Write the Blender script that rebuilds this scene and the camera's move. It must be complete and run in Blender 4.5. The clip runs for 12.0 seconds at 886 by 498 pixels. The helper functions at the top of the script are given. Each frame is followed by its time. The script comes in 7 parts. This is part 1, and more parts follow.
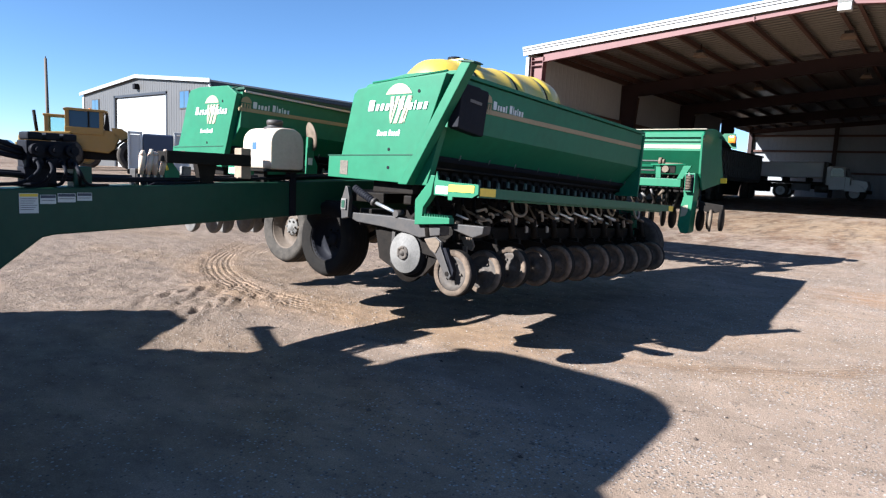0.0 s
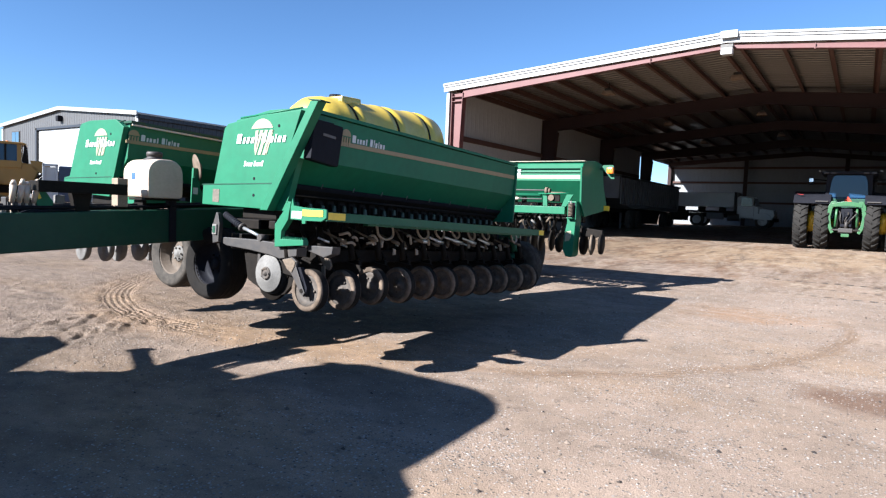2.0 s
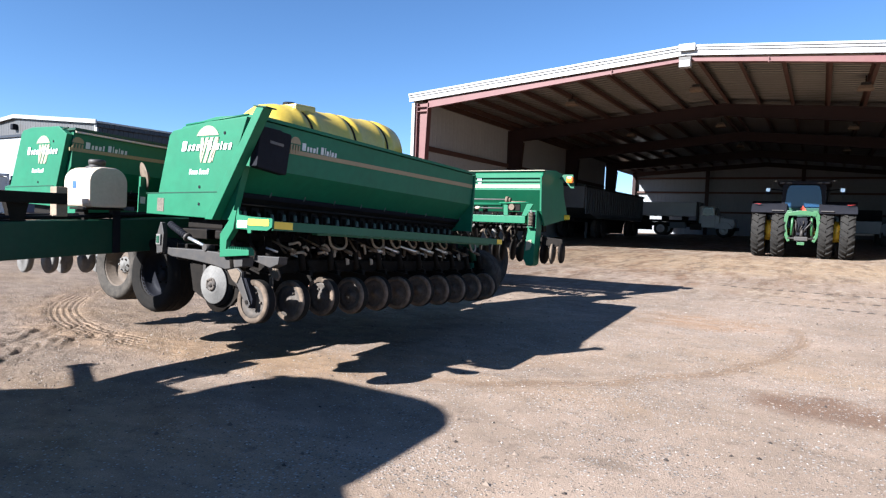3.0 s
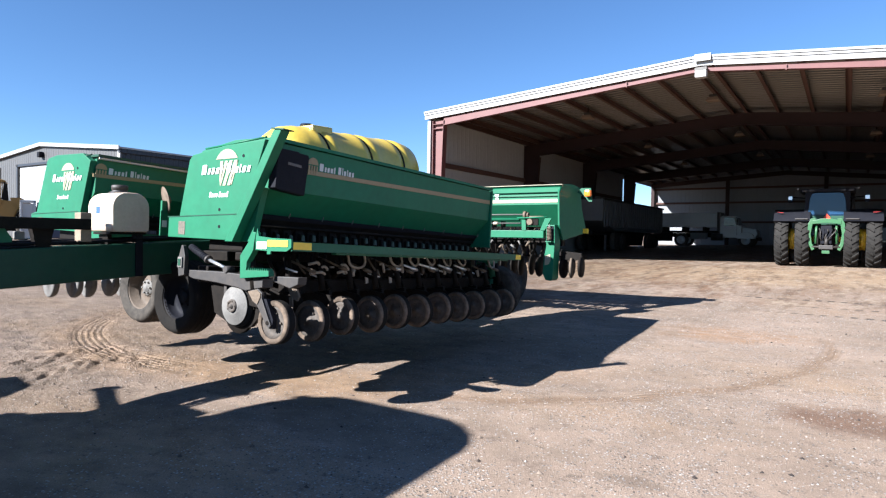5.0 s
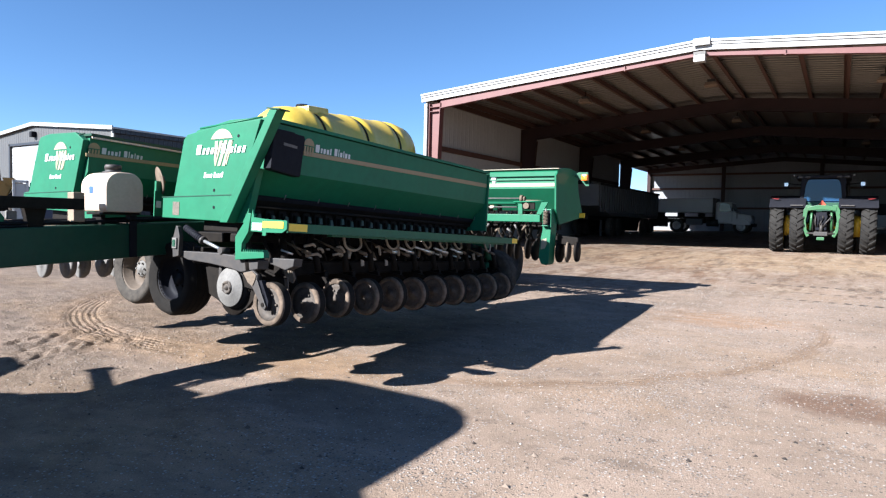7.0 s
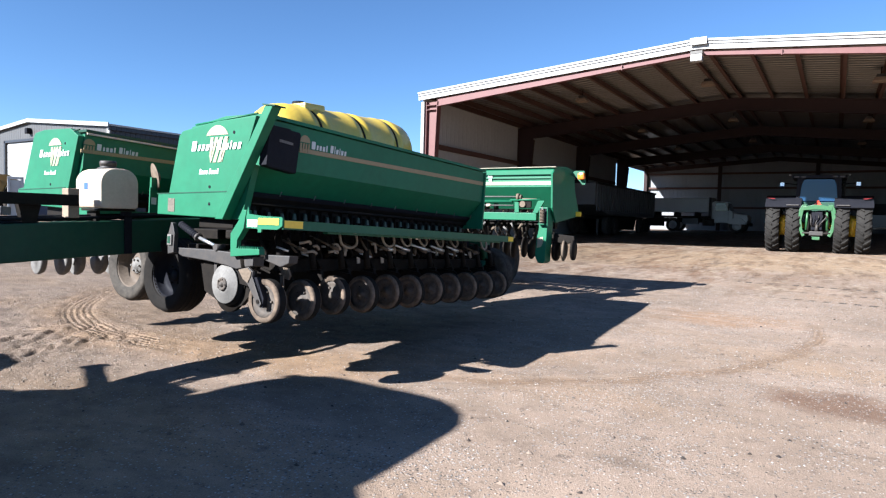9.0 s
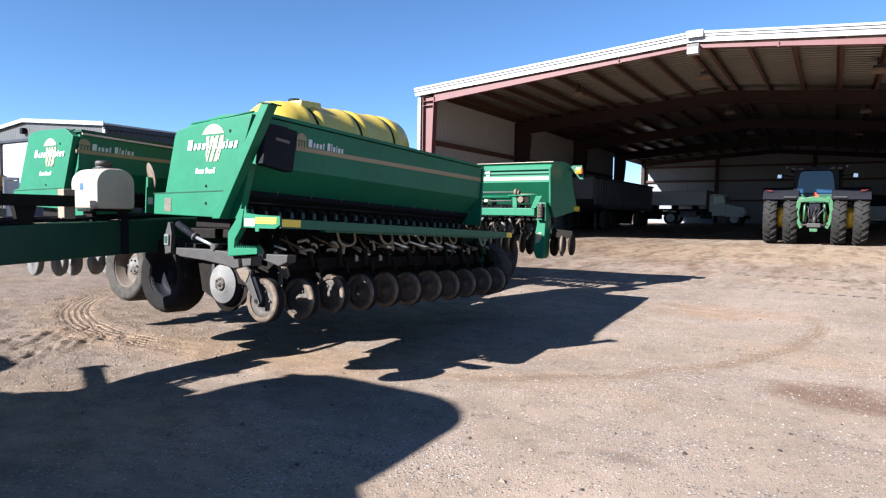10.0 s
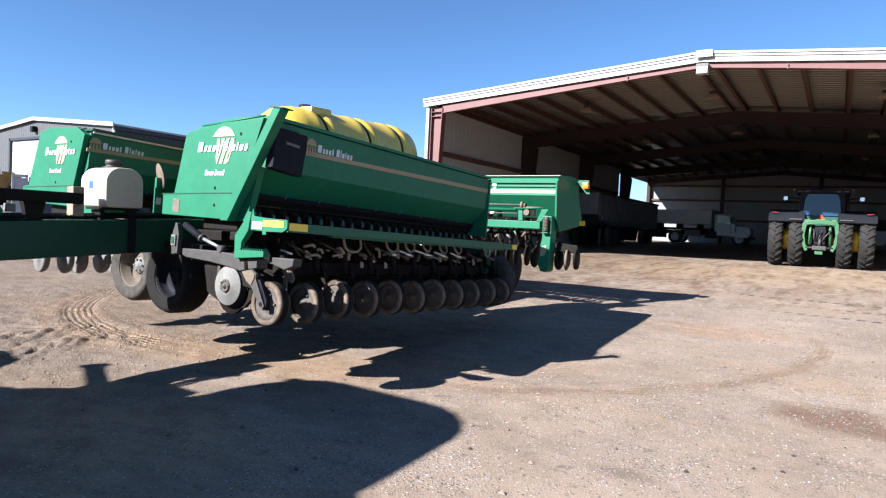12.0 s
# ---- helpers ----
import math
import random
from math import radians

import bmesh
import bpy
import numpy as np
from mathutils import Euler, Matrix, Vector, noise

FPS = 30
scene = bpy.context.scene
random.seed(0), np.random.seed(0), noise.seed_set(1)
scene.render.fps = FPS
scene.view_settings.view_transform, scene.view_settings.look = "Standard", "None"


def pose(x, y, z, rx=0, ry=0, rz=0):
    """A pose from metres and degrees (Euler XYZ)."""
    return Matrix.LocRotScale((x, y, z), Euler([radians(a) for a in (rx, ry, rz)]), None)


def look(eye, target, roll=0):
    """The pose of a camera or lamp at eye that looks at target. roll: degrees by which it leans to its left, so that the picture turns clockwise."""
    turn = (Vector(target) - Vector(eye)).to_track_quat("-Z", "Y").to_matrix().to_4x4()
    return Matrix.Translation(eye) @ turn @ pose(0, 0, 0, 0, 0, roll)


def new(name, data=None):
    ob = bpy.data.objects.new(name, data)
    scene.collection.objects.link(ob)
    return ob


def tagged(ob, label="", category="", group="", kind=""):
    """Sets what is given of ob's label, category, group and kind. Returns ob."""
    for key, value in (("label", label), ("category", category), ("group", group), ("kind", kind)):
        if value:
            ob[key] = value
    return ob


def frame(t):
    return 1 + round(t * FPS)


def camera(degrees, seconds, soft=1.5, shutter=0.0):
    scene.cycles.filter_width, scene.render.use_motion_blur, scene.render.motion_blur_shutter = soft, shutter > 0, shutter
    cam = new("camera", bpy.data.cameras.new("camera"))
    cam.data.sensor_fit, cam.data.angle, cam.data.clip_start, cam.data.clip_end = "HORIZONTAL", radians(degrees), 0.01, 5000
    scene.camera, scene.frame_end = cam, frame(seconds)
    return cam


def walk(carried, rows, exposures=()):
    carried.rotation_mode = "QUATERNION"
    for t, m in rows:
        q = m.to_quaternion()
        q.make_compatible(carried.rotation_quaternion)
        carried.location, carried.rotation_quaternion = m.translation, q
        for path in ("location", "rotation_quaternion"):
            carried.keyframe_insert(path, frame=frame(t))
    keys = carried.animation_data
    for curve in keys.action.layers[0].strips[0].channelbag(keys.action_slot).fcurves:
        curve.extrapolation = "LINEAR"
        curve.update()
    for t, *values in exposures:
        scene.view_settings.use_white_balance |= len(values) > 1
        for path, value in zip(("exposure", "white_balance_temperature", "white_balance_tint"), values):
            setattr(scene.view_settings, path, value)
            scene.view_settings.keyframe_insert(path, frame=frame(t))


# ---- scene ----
cam = camera(71.0, 12.0, soft=1.25)
walk(cam, [
    (0.0, look((2.662, -3.431, 1.463), (-3.578, 4.291, 0.265), 2.66)),
    (0.5, look((2.984, -3.343, 1.436), (-2.872, 4.698, 0.410), 0.53)),
    (1.0, look((3.258, -3.289, 1.440), (-2.063, 5.128, 0.527), 1.39)),
    (1.5, look((3.434, -3.395, 1.423), (-2.108, 4.881, 0.527), 1.64)),
    (2.0, look((3.521, -3.390, 1.443), (-2.059, 4.883, 0.796), 2.28)),
    (2.5, look((3.613, -3.252, 1.436), (-1.575, 5.281, 0.922), 2.05)),
    (4.5, look((3.607, -3.249, 1.443), (-1.747, 5.192, 1.142), 1.57)),
    (5.0, look((3.608, -3.242, 1.444), (-1.843, 5.140, 1.231), 0.85)),
    (5.5, look((3.611, -3.244, 1.440), (-1.785, 5.173, 1.245), 1.44)),
    (6.0, look((3.599, -3.239, 1.439), (-1.735, 5.214, 1.152), 2.23)),
    (6.5, look((3.585, -3.237, 1.431), (-1.783, 5.187, 0.969), 1.85)),
    (7.0, look((3.587, -3.226, 1.434), (-1.793, 5.190, 0.964), 1.30)),
    (9.0, look((3.591, -3.219, 1.425), (-1.744, 5.225, 0.934), 1.51)),
    (9.5, look((3.583, -3.207, 1.424), (-1.741, 5.236, 0.810), 0.89)),
    (10.0, look((3.576, -3.205, 1.435), (-1.728, 5.253, 0.875), 0.88)),
    (10.5, look((3.572, -3.210, 1.431), (-1.763, 5.234, 0.945), 1.64)),
    (11.0, look((3.565, -3.214, 1.425), (-1.848, 5.185, 1.041), 1.91)),
    (11.5, look((3.567, -3.221, 1.420), (-1.896, 5.148, 1.090), 2.05)),
    (12.0, look((3.560, -3.218, 1.419), (-1.798, 5.217, 1.036), 2.74)),
], [(0.0, 2.06, 5240, 7), (12.0, 2.06, 5240, 7)])

# ---- light ----
SUN_WAY = Vector((0.74, 1.585, -1.0)).normalized()      # the way the sunlight travels
sky_world = bpy.data.worlds.new("sky")
scene.world = sky_world
sky_world.use_nodes = True
wn = sky_world.node_tree.nodes
sky_tex = wn.new("ShaderNodeTexSky")
sky_tex.sky_type = "NISHITA"
sky_tex.sun_disc = False
sky_tex.sun_elevation = radians(29.7)
sky_tex.sun_rotation = math.atan2(-SUN_WAY.x, -SUN_WAY.y)
sky_tex.altitude = 300
sky_tex.air_density = 0.78
sky_tex.dust_density = 0.0
sky_tex.ozone_density = 2.6
wn["Background"].inputs["Strength"].default_value = 0.0395
sky_world.node_tree.links.new(sky_tex.outputs[0], wn["Background"].inputs["Color"])
sun = new("sun", bpy.data.lights.new("sun", "SUN"))
sun.data.energy = 5.0
sun.data.angle = radians(0.53)
sun.data.color = (1.0, 0.88, 0.74)
sun.rotation_mode = "QUATERNION"
sun.rotation_quaternion = SUN_WAY.to_track_quat("-Z", "Y")


# ---- materials ----
def mat(name, color, rough=0.5, metal=0.0, var=0.12, scale=3.0, fine=40.0, bump=0.0, dust=0.0, dust_color=(0.29, 0.21, 0.143), coat=0.0, spec=0.5):
    """A surface with variation at two scales, optional dust in patches and fine relief."""
    m = bpy.data.materials.new(name)
    m.use_nodes = True
    nt = m.node_tree
    b = nt.nodes["Principled BSDF"]
    tc = nt.nodes.new("ShaderNodeTexCoord")
    n1 = nt.nodes.new("ShaderNodeTexNoise")
    n1.inputs["Scale"].default_value = scale
    n1.inputs["Detail"].default_value = 5
    n2 = nt.nodes.new("ShaderNodeTexNoise")
    n2.inputs["Scale"].default_value = fine
    n2.inputs["Detail"].default_value = 3
    for n in (n1, n2):
        nt.links.new(tc.outputs["Object"], n.inputs["Vector"])
    add = nt.nodes.new("ShaderNodeMath")
    add.operation = "ADD"
    nt.links.new(n1.outputs["Fac"], add.inputs[0])
    nt.links.new(n2.outputs["Fac"], add.inputs[1])
    ramp = nt.nodes.new("ShaderNodeMapRange")
    ramp.inputs["From Min"].default_value = 0.6
    ramp.inputs["From Max"].default_value = 1.4
    ramp.inputs["To Min"].default_value = 1 - var
    ramp.inputs["To Max"].default_value = 1 + var
    nt.links.new(add.outputs[0], ramp.inputs["Value"])
    mul = nt.nodes.new("ShaderNodeVectorMath")
    mul.operation = "SCALE"
    mul.inputs[0].default_value = color
    nt.links.new(ramp.outputs[0], mul.inputs["Scale"])
    out = mul.outputs[0]
    if dust:
        n3 = nt.nodes.new("ShaderNodeTexNoise")
        n3.inputs["Scale"].default_value = scale * 1.7
        n3.inputs["Detail"].default_value = 8
        n3.inputs["Roughness"].default_value = 0.7
        nt.links.new(tc.outputs["Object"], n3.inputs["Vector"])
        dm = nt.nodes.new("ShaderNodeMapRange")
        dm.inputs["From Min"].default_value = 0.35
        dm.inputs["From Max"].default_value = 0.75
        dm.inputs["To Min"].default_value = dust * 0.25
        dm.inputs["To Max"].default_value = dust
        nt.links.new(n3.outputs["Fac"], dm.inputs["Value"])
        mix = nt.nodes.new("ShaderNodeMix")
        mix.data_type = "RGBA"
        mix.inputs["B"].default_value = (*dust_color, 1)
        nt.links.new(dm.outputs[0], mix.inputs["Factor"])
        nt.links.new(out, mix.inputs["A"])
        out = mix.outputs["Result"]
        rm = nt.nodes.new("ShaderNodeMapRange")
        rm.inputs["To Min"].default_value = rough
        rm.inputs["To Max"].default_value = 0.5
        nt.links.new(dm.outputs[0], rm.inputs["Value"])
        nt.links.new(rm.outputs[0], b.inputs["Roughness"])
    else:
        b.inputs["Roughness"].default_value = rough
    nt.links.new(out, b.inputs["Base Color"])
    b.inputs["Metallic"].default_value = metal
    b.inputs["Coat Weight"].default_value = coat
    b.inputs["Specular IOR Level"].default_value = spec
    if bump:
        bp = nt.nodes.new("ShaderNodeBump")
        bp.inputs["Strength"].default_value = bump
        bp.inputs["Distance"].default_value = 0.01
        nt.links.new(add.outputs[0], bp.inputs["Height"])
        nt.links.new(bp.outputs[0], b.inputs["Normal"])
    return m


GREEN = mat("green_paint", (0.0155, 0.116, 0.056), 0.50, var=0.14, scale=1.6, fine=14, dust=0.028, spec=0.25)
GREEN_WORN = mat("worn_green_paint", (0.011, 0.086, 0.041), 0.5, var=0.18, scale=4, fine=30, dust=0.05, spec=0.3)
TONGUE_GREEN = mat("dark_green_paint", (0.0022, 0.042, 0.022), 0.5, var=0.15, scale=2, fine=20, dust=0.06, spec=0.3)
YELLOW_POLY = mat("yellow_tank_plastic", (0.50, 0.345, 0.030), 0.36, var=0.16, scale=2.0, fine=25, dust=0.10, dust_color=(0.5, 0.45, 0.3), spec=0.8)
WHITE_POLY = mat("white_tank_plastic", (0.55, 0.445, 0.345), 0.45, var=0.10, scale=5, fine=40, dust=0.22)
WHITE_POLY.node_tree.nodes["Principled BSDF"].inputs["Subsurface Weight"].default_value = 0.35
WHITE_POLY.node_tree.nodes["Principled BSDF"].inputs["Subsurface Radius"].default_value = (0.12, 0.09, 0.07)
BLACK = mat("black_plastic", (0.01008, 0.01092, 0.01512), 0.55, var=0.2, scale=6, fine=40, dust=0.02, spec=0.05)
BLACK_STEEL = mat("black_steel", (0.00714, 0.006552, 0.0063), 0.6, var=0.3, scale=8, fine=60, dust=0.04, bump=0.15, spec=0.06)
RUBBER = mat("dusty_rubber", (0.01369, 0.01302, 0.01243), 0.8, var=0.25, scale=6, fine=60, dust=0.33, dust_color=(0.22, 0.185, 0.15), bump=0.2, spec=0.1)
TRACTOR_RUBBER = mat("tractor_tyre_rubber", (0.0125, 0.0122, 0.012), 0.8, var=0.2, scale=5, fine=50, dust=0.10, dust_color=(0.2, 0.17, 0.14), bump=0.15, spec=0.1)
# near-black rubber: shade on treads and the near lift tyre put into the colour
SHADED_RUBBER = mat("shaded_tyre_rubber", (0.0085, 0.0082, 0.008), 0.8, var=0.25, scale=9, fine=70, dust=0.03, bump=0.2, spec=0.08)
PRESS_RUBBER = mat("press_wheel_rubber", (0.0145, 0.0132, 0.0118), 0.85, var=0.25, scale=5, fine=70, dust=0.62, dust_color=(0.31, 0.228, 0.165), bump=0.2, spec=0.05)
DIRTY_DISC = mat("dirt_caked_steel", (0.126, 0.09576, 0.06888), 0.75, metal=0.0, var=0.3, scale=9, fine=60, bump=0.25, spec=0.2)
WHEEL_DUST = mat("dusty_brown_wheel_rim", (0.075, 0.060, 0.048), 0.75, var=0.3, scale=8, fine=50, dust=0.2, bump=0.15, spec=0.2)
HUB_GREY = mat("dusty_grey_wheel_disc", (0.040, 0.038, 0.037), 0.7, var=0.3, scale=10, fine=60, dust=0.25, bump=0.15, spec=0.2)
FADED_DECAL = mat("faded_decal", (0.10, 0.082, 0.06), 0.7, var=0.5, scale=30, fine=120)
DISC_STEEL = mat("worn_disc_steel", (0.138, 0.129, 0.119), 0.75, var=0.28, scale=12, fine=80, spec=0.2)
METER_GREY = mat("grey_green_meter_plate", (0.055, 0.085, 0.068), 0.6, var=0.25, scale=9, dust=0.15, spec=0.2)
GREY_STEEL = mat("dusty_grey_steel", (0.018, 0.018, 0.0195), 0.6, metal=0.2, var=0.30, scale=7, fine=50, dust=0.13)
CHROME = mat("chrome_rod", (0.70, 0.70, 0.70), 0.30, metal=0.85, var=0.05)
SEED_TUBE = mat("pale_seed_tube", (0.30, 0.255, 0.205), 0.6, var=0.2, scale=14, fine=70, dust=0.12, spec=0.3)
TAN_HOSE = mat("tan_seed_hose", (0.085, 0.066, 0.048), 0.7, var=0.25, scale=20, fine=90, spec=0.2)
CREAM = mat("cream_decal", (0.275, 0.25, 0.165), 0.5, var=0.08, scale=4)
WHITE = mat("white_decal", (0.55, 0.55, 0.53), 0.5, var=0.05)
GOLD = mat("tan_stripe", (0.2612, 0.1924, 0.09324), 0.5, var=0.1)
YELLOW = mat("yellow_reflector", (0.75, 0.52, 0.03), 0.4, var=0.08)
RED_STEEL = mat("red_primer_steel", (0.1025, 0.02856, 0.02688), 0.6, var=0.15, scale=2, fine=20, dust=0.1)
AMBER = mat("amber_lens", (0.75, 0.17, 0.012), 0.25, var=0.05)
RED_LENS = mat("red_lens", (0.16, 0.010, 0.009), 0.25, var=0.05)
# inner frames: the portal's red steel with the barn's shade put into the colour
SHADED_RED = mat("shaded_red_frame_steel", (0.024, 0.0108, 0.0095), 0.65, var=0.2, scale=2, fine=20, spec=0.25)
TRIANGLE_RED = mat("orange_red_reflector", (0.50, 0.045, 0.012), 0.4, var=0.05)
# purlins and girts: brown, darkened in colour for the shade under the roof
SHADED_BROWN = mat("shaded_brown_steel", (0.070, 0.036, 0.027), 0.65, var=0.2, scale=2, fine=20, spec=0.25)
TRIM_WHITE = mat("white_trim", (0.31, 0.303, 0.292), 0.45, var=0.06, scale=1)
TAN_WOOD = mat("weathered_wood_block", (0.21, 0.1546, 0.105), 0.8, var=0.25, scale=12, fine=60)
LAMP_TAN = mat("dusty_lamp_tin", (0.15, 0.105, 0.07), 0.8, var=0.2, scale=8)
SLATE_BLUE = mat("slate_blue_paint", (0.0294, 0.0378, 0.0714), 0.4, var=0.15, scale=3)
LOADER_YELLOW = mat("loader_yellow", (0.27, 0.145, 0.016), 0.5, var=0.14, scale=2, dust=0.12)
JD_GREEN = mat("tractor_green", (0.01865, 0.09324, 0.03108), 0.35, var=0.1, scale=2, dust=0.12)
JD_YELLOW = mat("tractor_yellow", (0.4662, 0.3234, 0.01243), 0.4, var=0.1, scale=2, dust=0.1)
TRUCK_WHITE = mat("truck_white", (0.45, 0.45, 0.44), 0.35, var=0.08, scale=1.5, dust=0.12)
TRAILER_GREY = mat("trailer_grey", (0.080, 0.083, 0.090), 0.5, var=0.2, scale=2, dust=0.1)
CAB_GLASS = mat("dark_tinted_glass", (0.006, 0.007, 0.009), 0.08, var=0.05, spec=0.35)
DARK_VEHICLE = mat("dark_vehicle_paint", (0.009324, 0.01058, 0.01369), 0.3, var=0.1)
POLE_WOOD = mat("pole_wood", (0.09912, 0.07459, 0.05594), 0.85, var=0.25, scale=6)


def ribbed(name, color, pitch=0.3, rough=0.5, axis=0, metal=0.0, depth=0.4, var=0.1):
    """Ribbed metal cladding: narrow ribs every pitch metres along the object's axis."""
    m = mat(name, color, rough, metal, var=var, scale=0.7, fine=9)
    nt = m.node_tree
    tc = nt.nodes.new("ShaderNodeTexCoord")
    sep = nt.nodes.new("ShaderNodeSeparateXYZ")
    nt.links.new(tc.outputs["Object"], sep.inputs[0])
    d = nt.nodes.new("ShaderNodeMath")
    d.operation = "DIVIDE"
    d.inputs[1].default_value = pitch
    nt.links.new(sep.outputs[axis], d.inputs[0])
    f = nt.nodes.new("ShaderNodeMath")
    f.operation = "PINGPONG"
    f.inputs[1].default_value = 0.5
    nt.links.new(d.outputs[0], f.inputs[0])
    r = nt.nodes.new("ShaderNodeMapRange")
    r.interpolation_type = "SMOOTHSTEP"
    r.inputs["From Min"].default_value = 0.36
    r.inputs["From Max"].default_value = 0.46
    nt.links.new(f.outputs[0], r.inputs["Value"])
    bp = nt.nodes.new("ShaderNodeBump")
    bp.inputs["Strength"].default_value = depth
    bp.inputs["Distance"].default_value = 0.04
    nt.links.new(r.outputs[0], bp.inputs["Height"])
    nt.links.new(bp.outputs[0], nt.nodes["Principled BSDF"].inputs["Normal"])
    return m


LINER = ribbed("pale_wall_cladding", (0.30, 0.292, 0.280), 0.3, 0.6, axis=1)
# rear wall: the same cladding, its dimness at the far end put into the colour
LINER_BACK = ribbed("dimmed_back_cladding", (0.185, 0.187, 0.190), 0.3, 0.55, axis=0)
ROOF_UNDER = mat("roof_sheet_underside", (0.20, 0.185, 0.168), 0.36, metal=0.65, var=0.14, scale=0.8, fine=9)
GREY_CLAD = ribbed("grey_building_cladding", (0.070, 0.066, 0.064), 0.3, 0.5, axis=0, depth=1.0)
# workshop sides carry their shade in this colour; also on gutter and door frame
SHADE_NAVY_CLAD = ribbed("shade_navy_cladding", (0.0125, 0.0145, 0.022), 0.3, 0.5, axis=1, depth=1.0)
GLASS = bpy.data.materials.new("tinted_glass")
GLASS.use_nodes = True
gb = GLASS.node_tree.nodes["Principled BSDF"]
gb.inputs["Base Color"].default_value = (0.006, 0.014, 0.022, 1)
gb.inputs["Roughness"].default_value = 0.04
gb.inputs["Specular IOR Level"].default_value = 0.3

TRACTOR_GLASS = GLASS.copy()
TRACTOR_GLASS.name = "blue_tinted_glass"
# blue base colour imitates the sky reflected in the panes
TRACTOR_GLASS.node_tree.nodes["Principled BSDF"].inputs["Base Color"].default_value = (0.016, 0.042, 0.090, 1)
MIRROR_GLASS = GLASS.copy()
MIRROR_GLASS.name = "coated_window_glass"
MIRROR_GLASS.node_tree.nodes["Principled BSDF"].inputs["Base Color"].default_value = (0.42, 0.46, 0.50, 1)
MIRROR_GLASS.node_tree.nodes["Principled BSDF"].inputs["Metallic"].default_value = 1.0
CLEAR_GLASS = GLASS.copy()
CLEAR_GLASS.name = "clear_cab_glass"
CLEAR_GLASS.node_tree.nodes["Principled BSDF"].inputs["Base Color"].default_value = (0.75, 0.88, 0.86, 1)
CLEAR_GLASS.node_tree.nodes["Principled BSDF"].inputs["Transmission Weight"].default_value = 1.0
CLEAR_GLASS.node_tree.nodes["Principled BSDF"].inputs["IOR"].default_value = 1.03


# ---- building blocks ----
def box(bm, x0, x1, y0, y1, z0, z1, bevel=0.0):
    vs = [bm.verts.new(p) for p in ((x0, y0, z0), (x1, y0, z0), (x1, y1, z0), (x0, y1, z0), (x0, y0, z1), (x1, y0, z1), (x1, y1, z1), (x0, y1, z1))]
    fs = [bm.faces.new([vs[i] for i in q]) for q in ((3, 2, 1, 0), (4, 5, 6, 7), (0, 1, 5, 4), (1, 2, 6, 5), (2, 3, 7, 6), (3, 0, 4, 7))]
    if bevel:
        es = list({e for f in fs for e in f.edges})
        bmesh.ops.bevel(bm, geom=es, offset=bevel, segments=2, affect="EDGES", profile=0.6)
    return vs


def prism(bm, pts, axis, a, b, bevel=0.0):
    """A flat outline pulled from a to b along an axis. Outline in the other two axes, in x, y, z order."""
    def at(p, w):
        q = list(p)
        q.insert("xyz".index(axis), w)
        return q
    lo = [bm.verts.new(at(p, a)) for p in pts]
    hi = [bm.verts.new(at(p, b)) for p in pts]
    n = len(pts)
    fs = [bm.faces.new(lo), bm.faces.new(hi)]
    fs += [bm.faces.new((lo[i], lo[(i + 1) % n], hi[(i + 1) % n], hi[i])) for i in range(n)]
    bmesh.ops.recalc_face_normals(bm, faces=fs)
    if bevel:
        es = list({e for f in fs[:2] for e in f.edges})
        bmesh.ops.bevel(bm, geom=es, offset=bevel, segments=2, affect="EDGES", profile=0.6)


def rod(bm, p, q, r, seg=10, r2=None, caps=True):
    p, q = Vector(p), Vector(q)
    way = (q - p).normalized()
    side = way.orthogonal().normalized()
    up = way.cross(side)
    r2 = r if r2 is None else r2
    a = [bm.verts.new(p + r * (math.cos(2 * math.pi * i / seg) * side + math.sin(2 * math.pi * i / seg) * up)) for i in range(seg)]
    b = [bm.verts.new(q + r2 * (math.cos(2 * math.pi * i / seg) * side + math.sin(2 * math.pi * i / seg) * up)) for i in range(seg)]
    for i in range(seg):
        f = bm.faces.new((a[i], a[(i + 1) % seg], b[(i + 1) % seg], b[i]))
        f.smooth = True
    if caps:
        bm.faces.new(a[::-1])
        bm.faces.new(b)


def hose(bm, pts, r, seg=8, steps=6):
    """A bent round hose through the given points."""
    P = [Vector(p) for p in pts]
    line = []
    for i in range(len(P) - 1):
        p0, p1, p2, p3 = P[max(i - 1, 0)], P[i], P[i + 1], P[min(i + 2, len(P) - 1)]
        for k in range(steps):
            t = k / steps
            line.append(0.5 * (2 * p1 + (p2 - p0) * t + (2 * p0 - 5 * p1 + 4 * p2 - p3) * t * t + (3 * p1 - p0 - 3 * p2 + p3) * t ** 3))
    line.append(P[-1])
    rings = []
    side = None
    for i, p in enumerate(line):
        way = (line[min(i + 1, len(line) - 1)] - line[max(i - 1, 0)]).normalized()
        side = way.orthogonal().normalized() if side is None else (side - way * side.dot(way)).normalized()
        up = way.cross(side)
        rings.append([bm.verts.new(p + r * (math.cos(2 * math.pi * k / seg) * side + math.sin(2 * math.pi * k / seg) * up)) for k in range(seg)])
    for a, b in zip(rings, rings[1:]):
        for k in range(seg):
            f = bm.faces.new((a[k], a[(k + 1) % seg], b[(k + 1) % seg], b[k]))
            f.smooth = True
    bm.faces.new(rings[0][::-1])
    bm.faces.new(rings[-1])


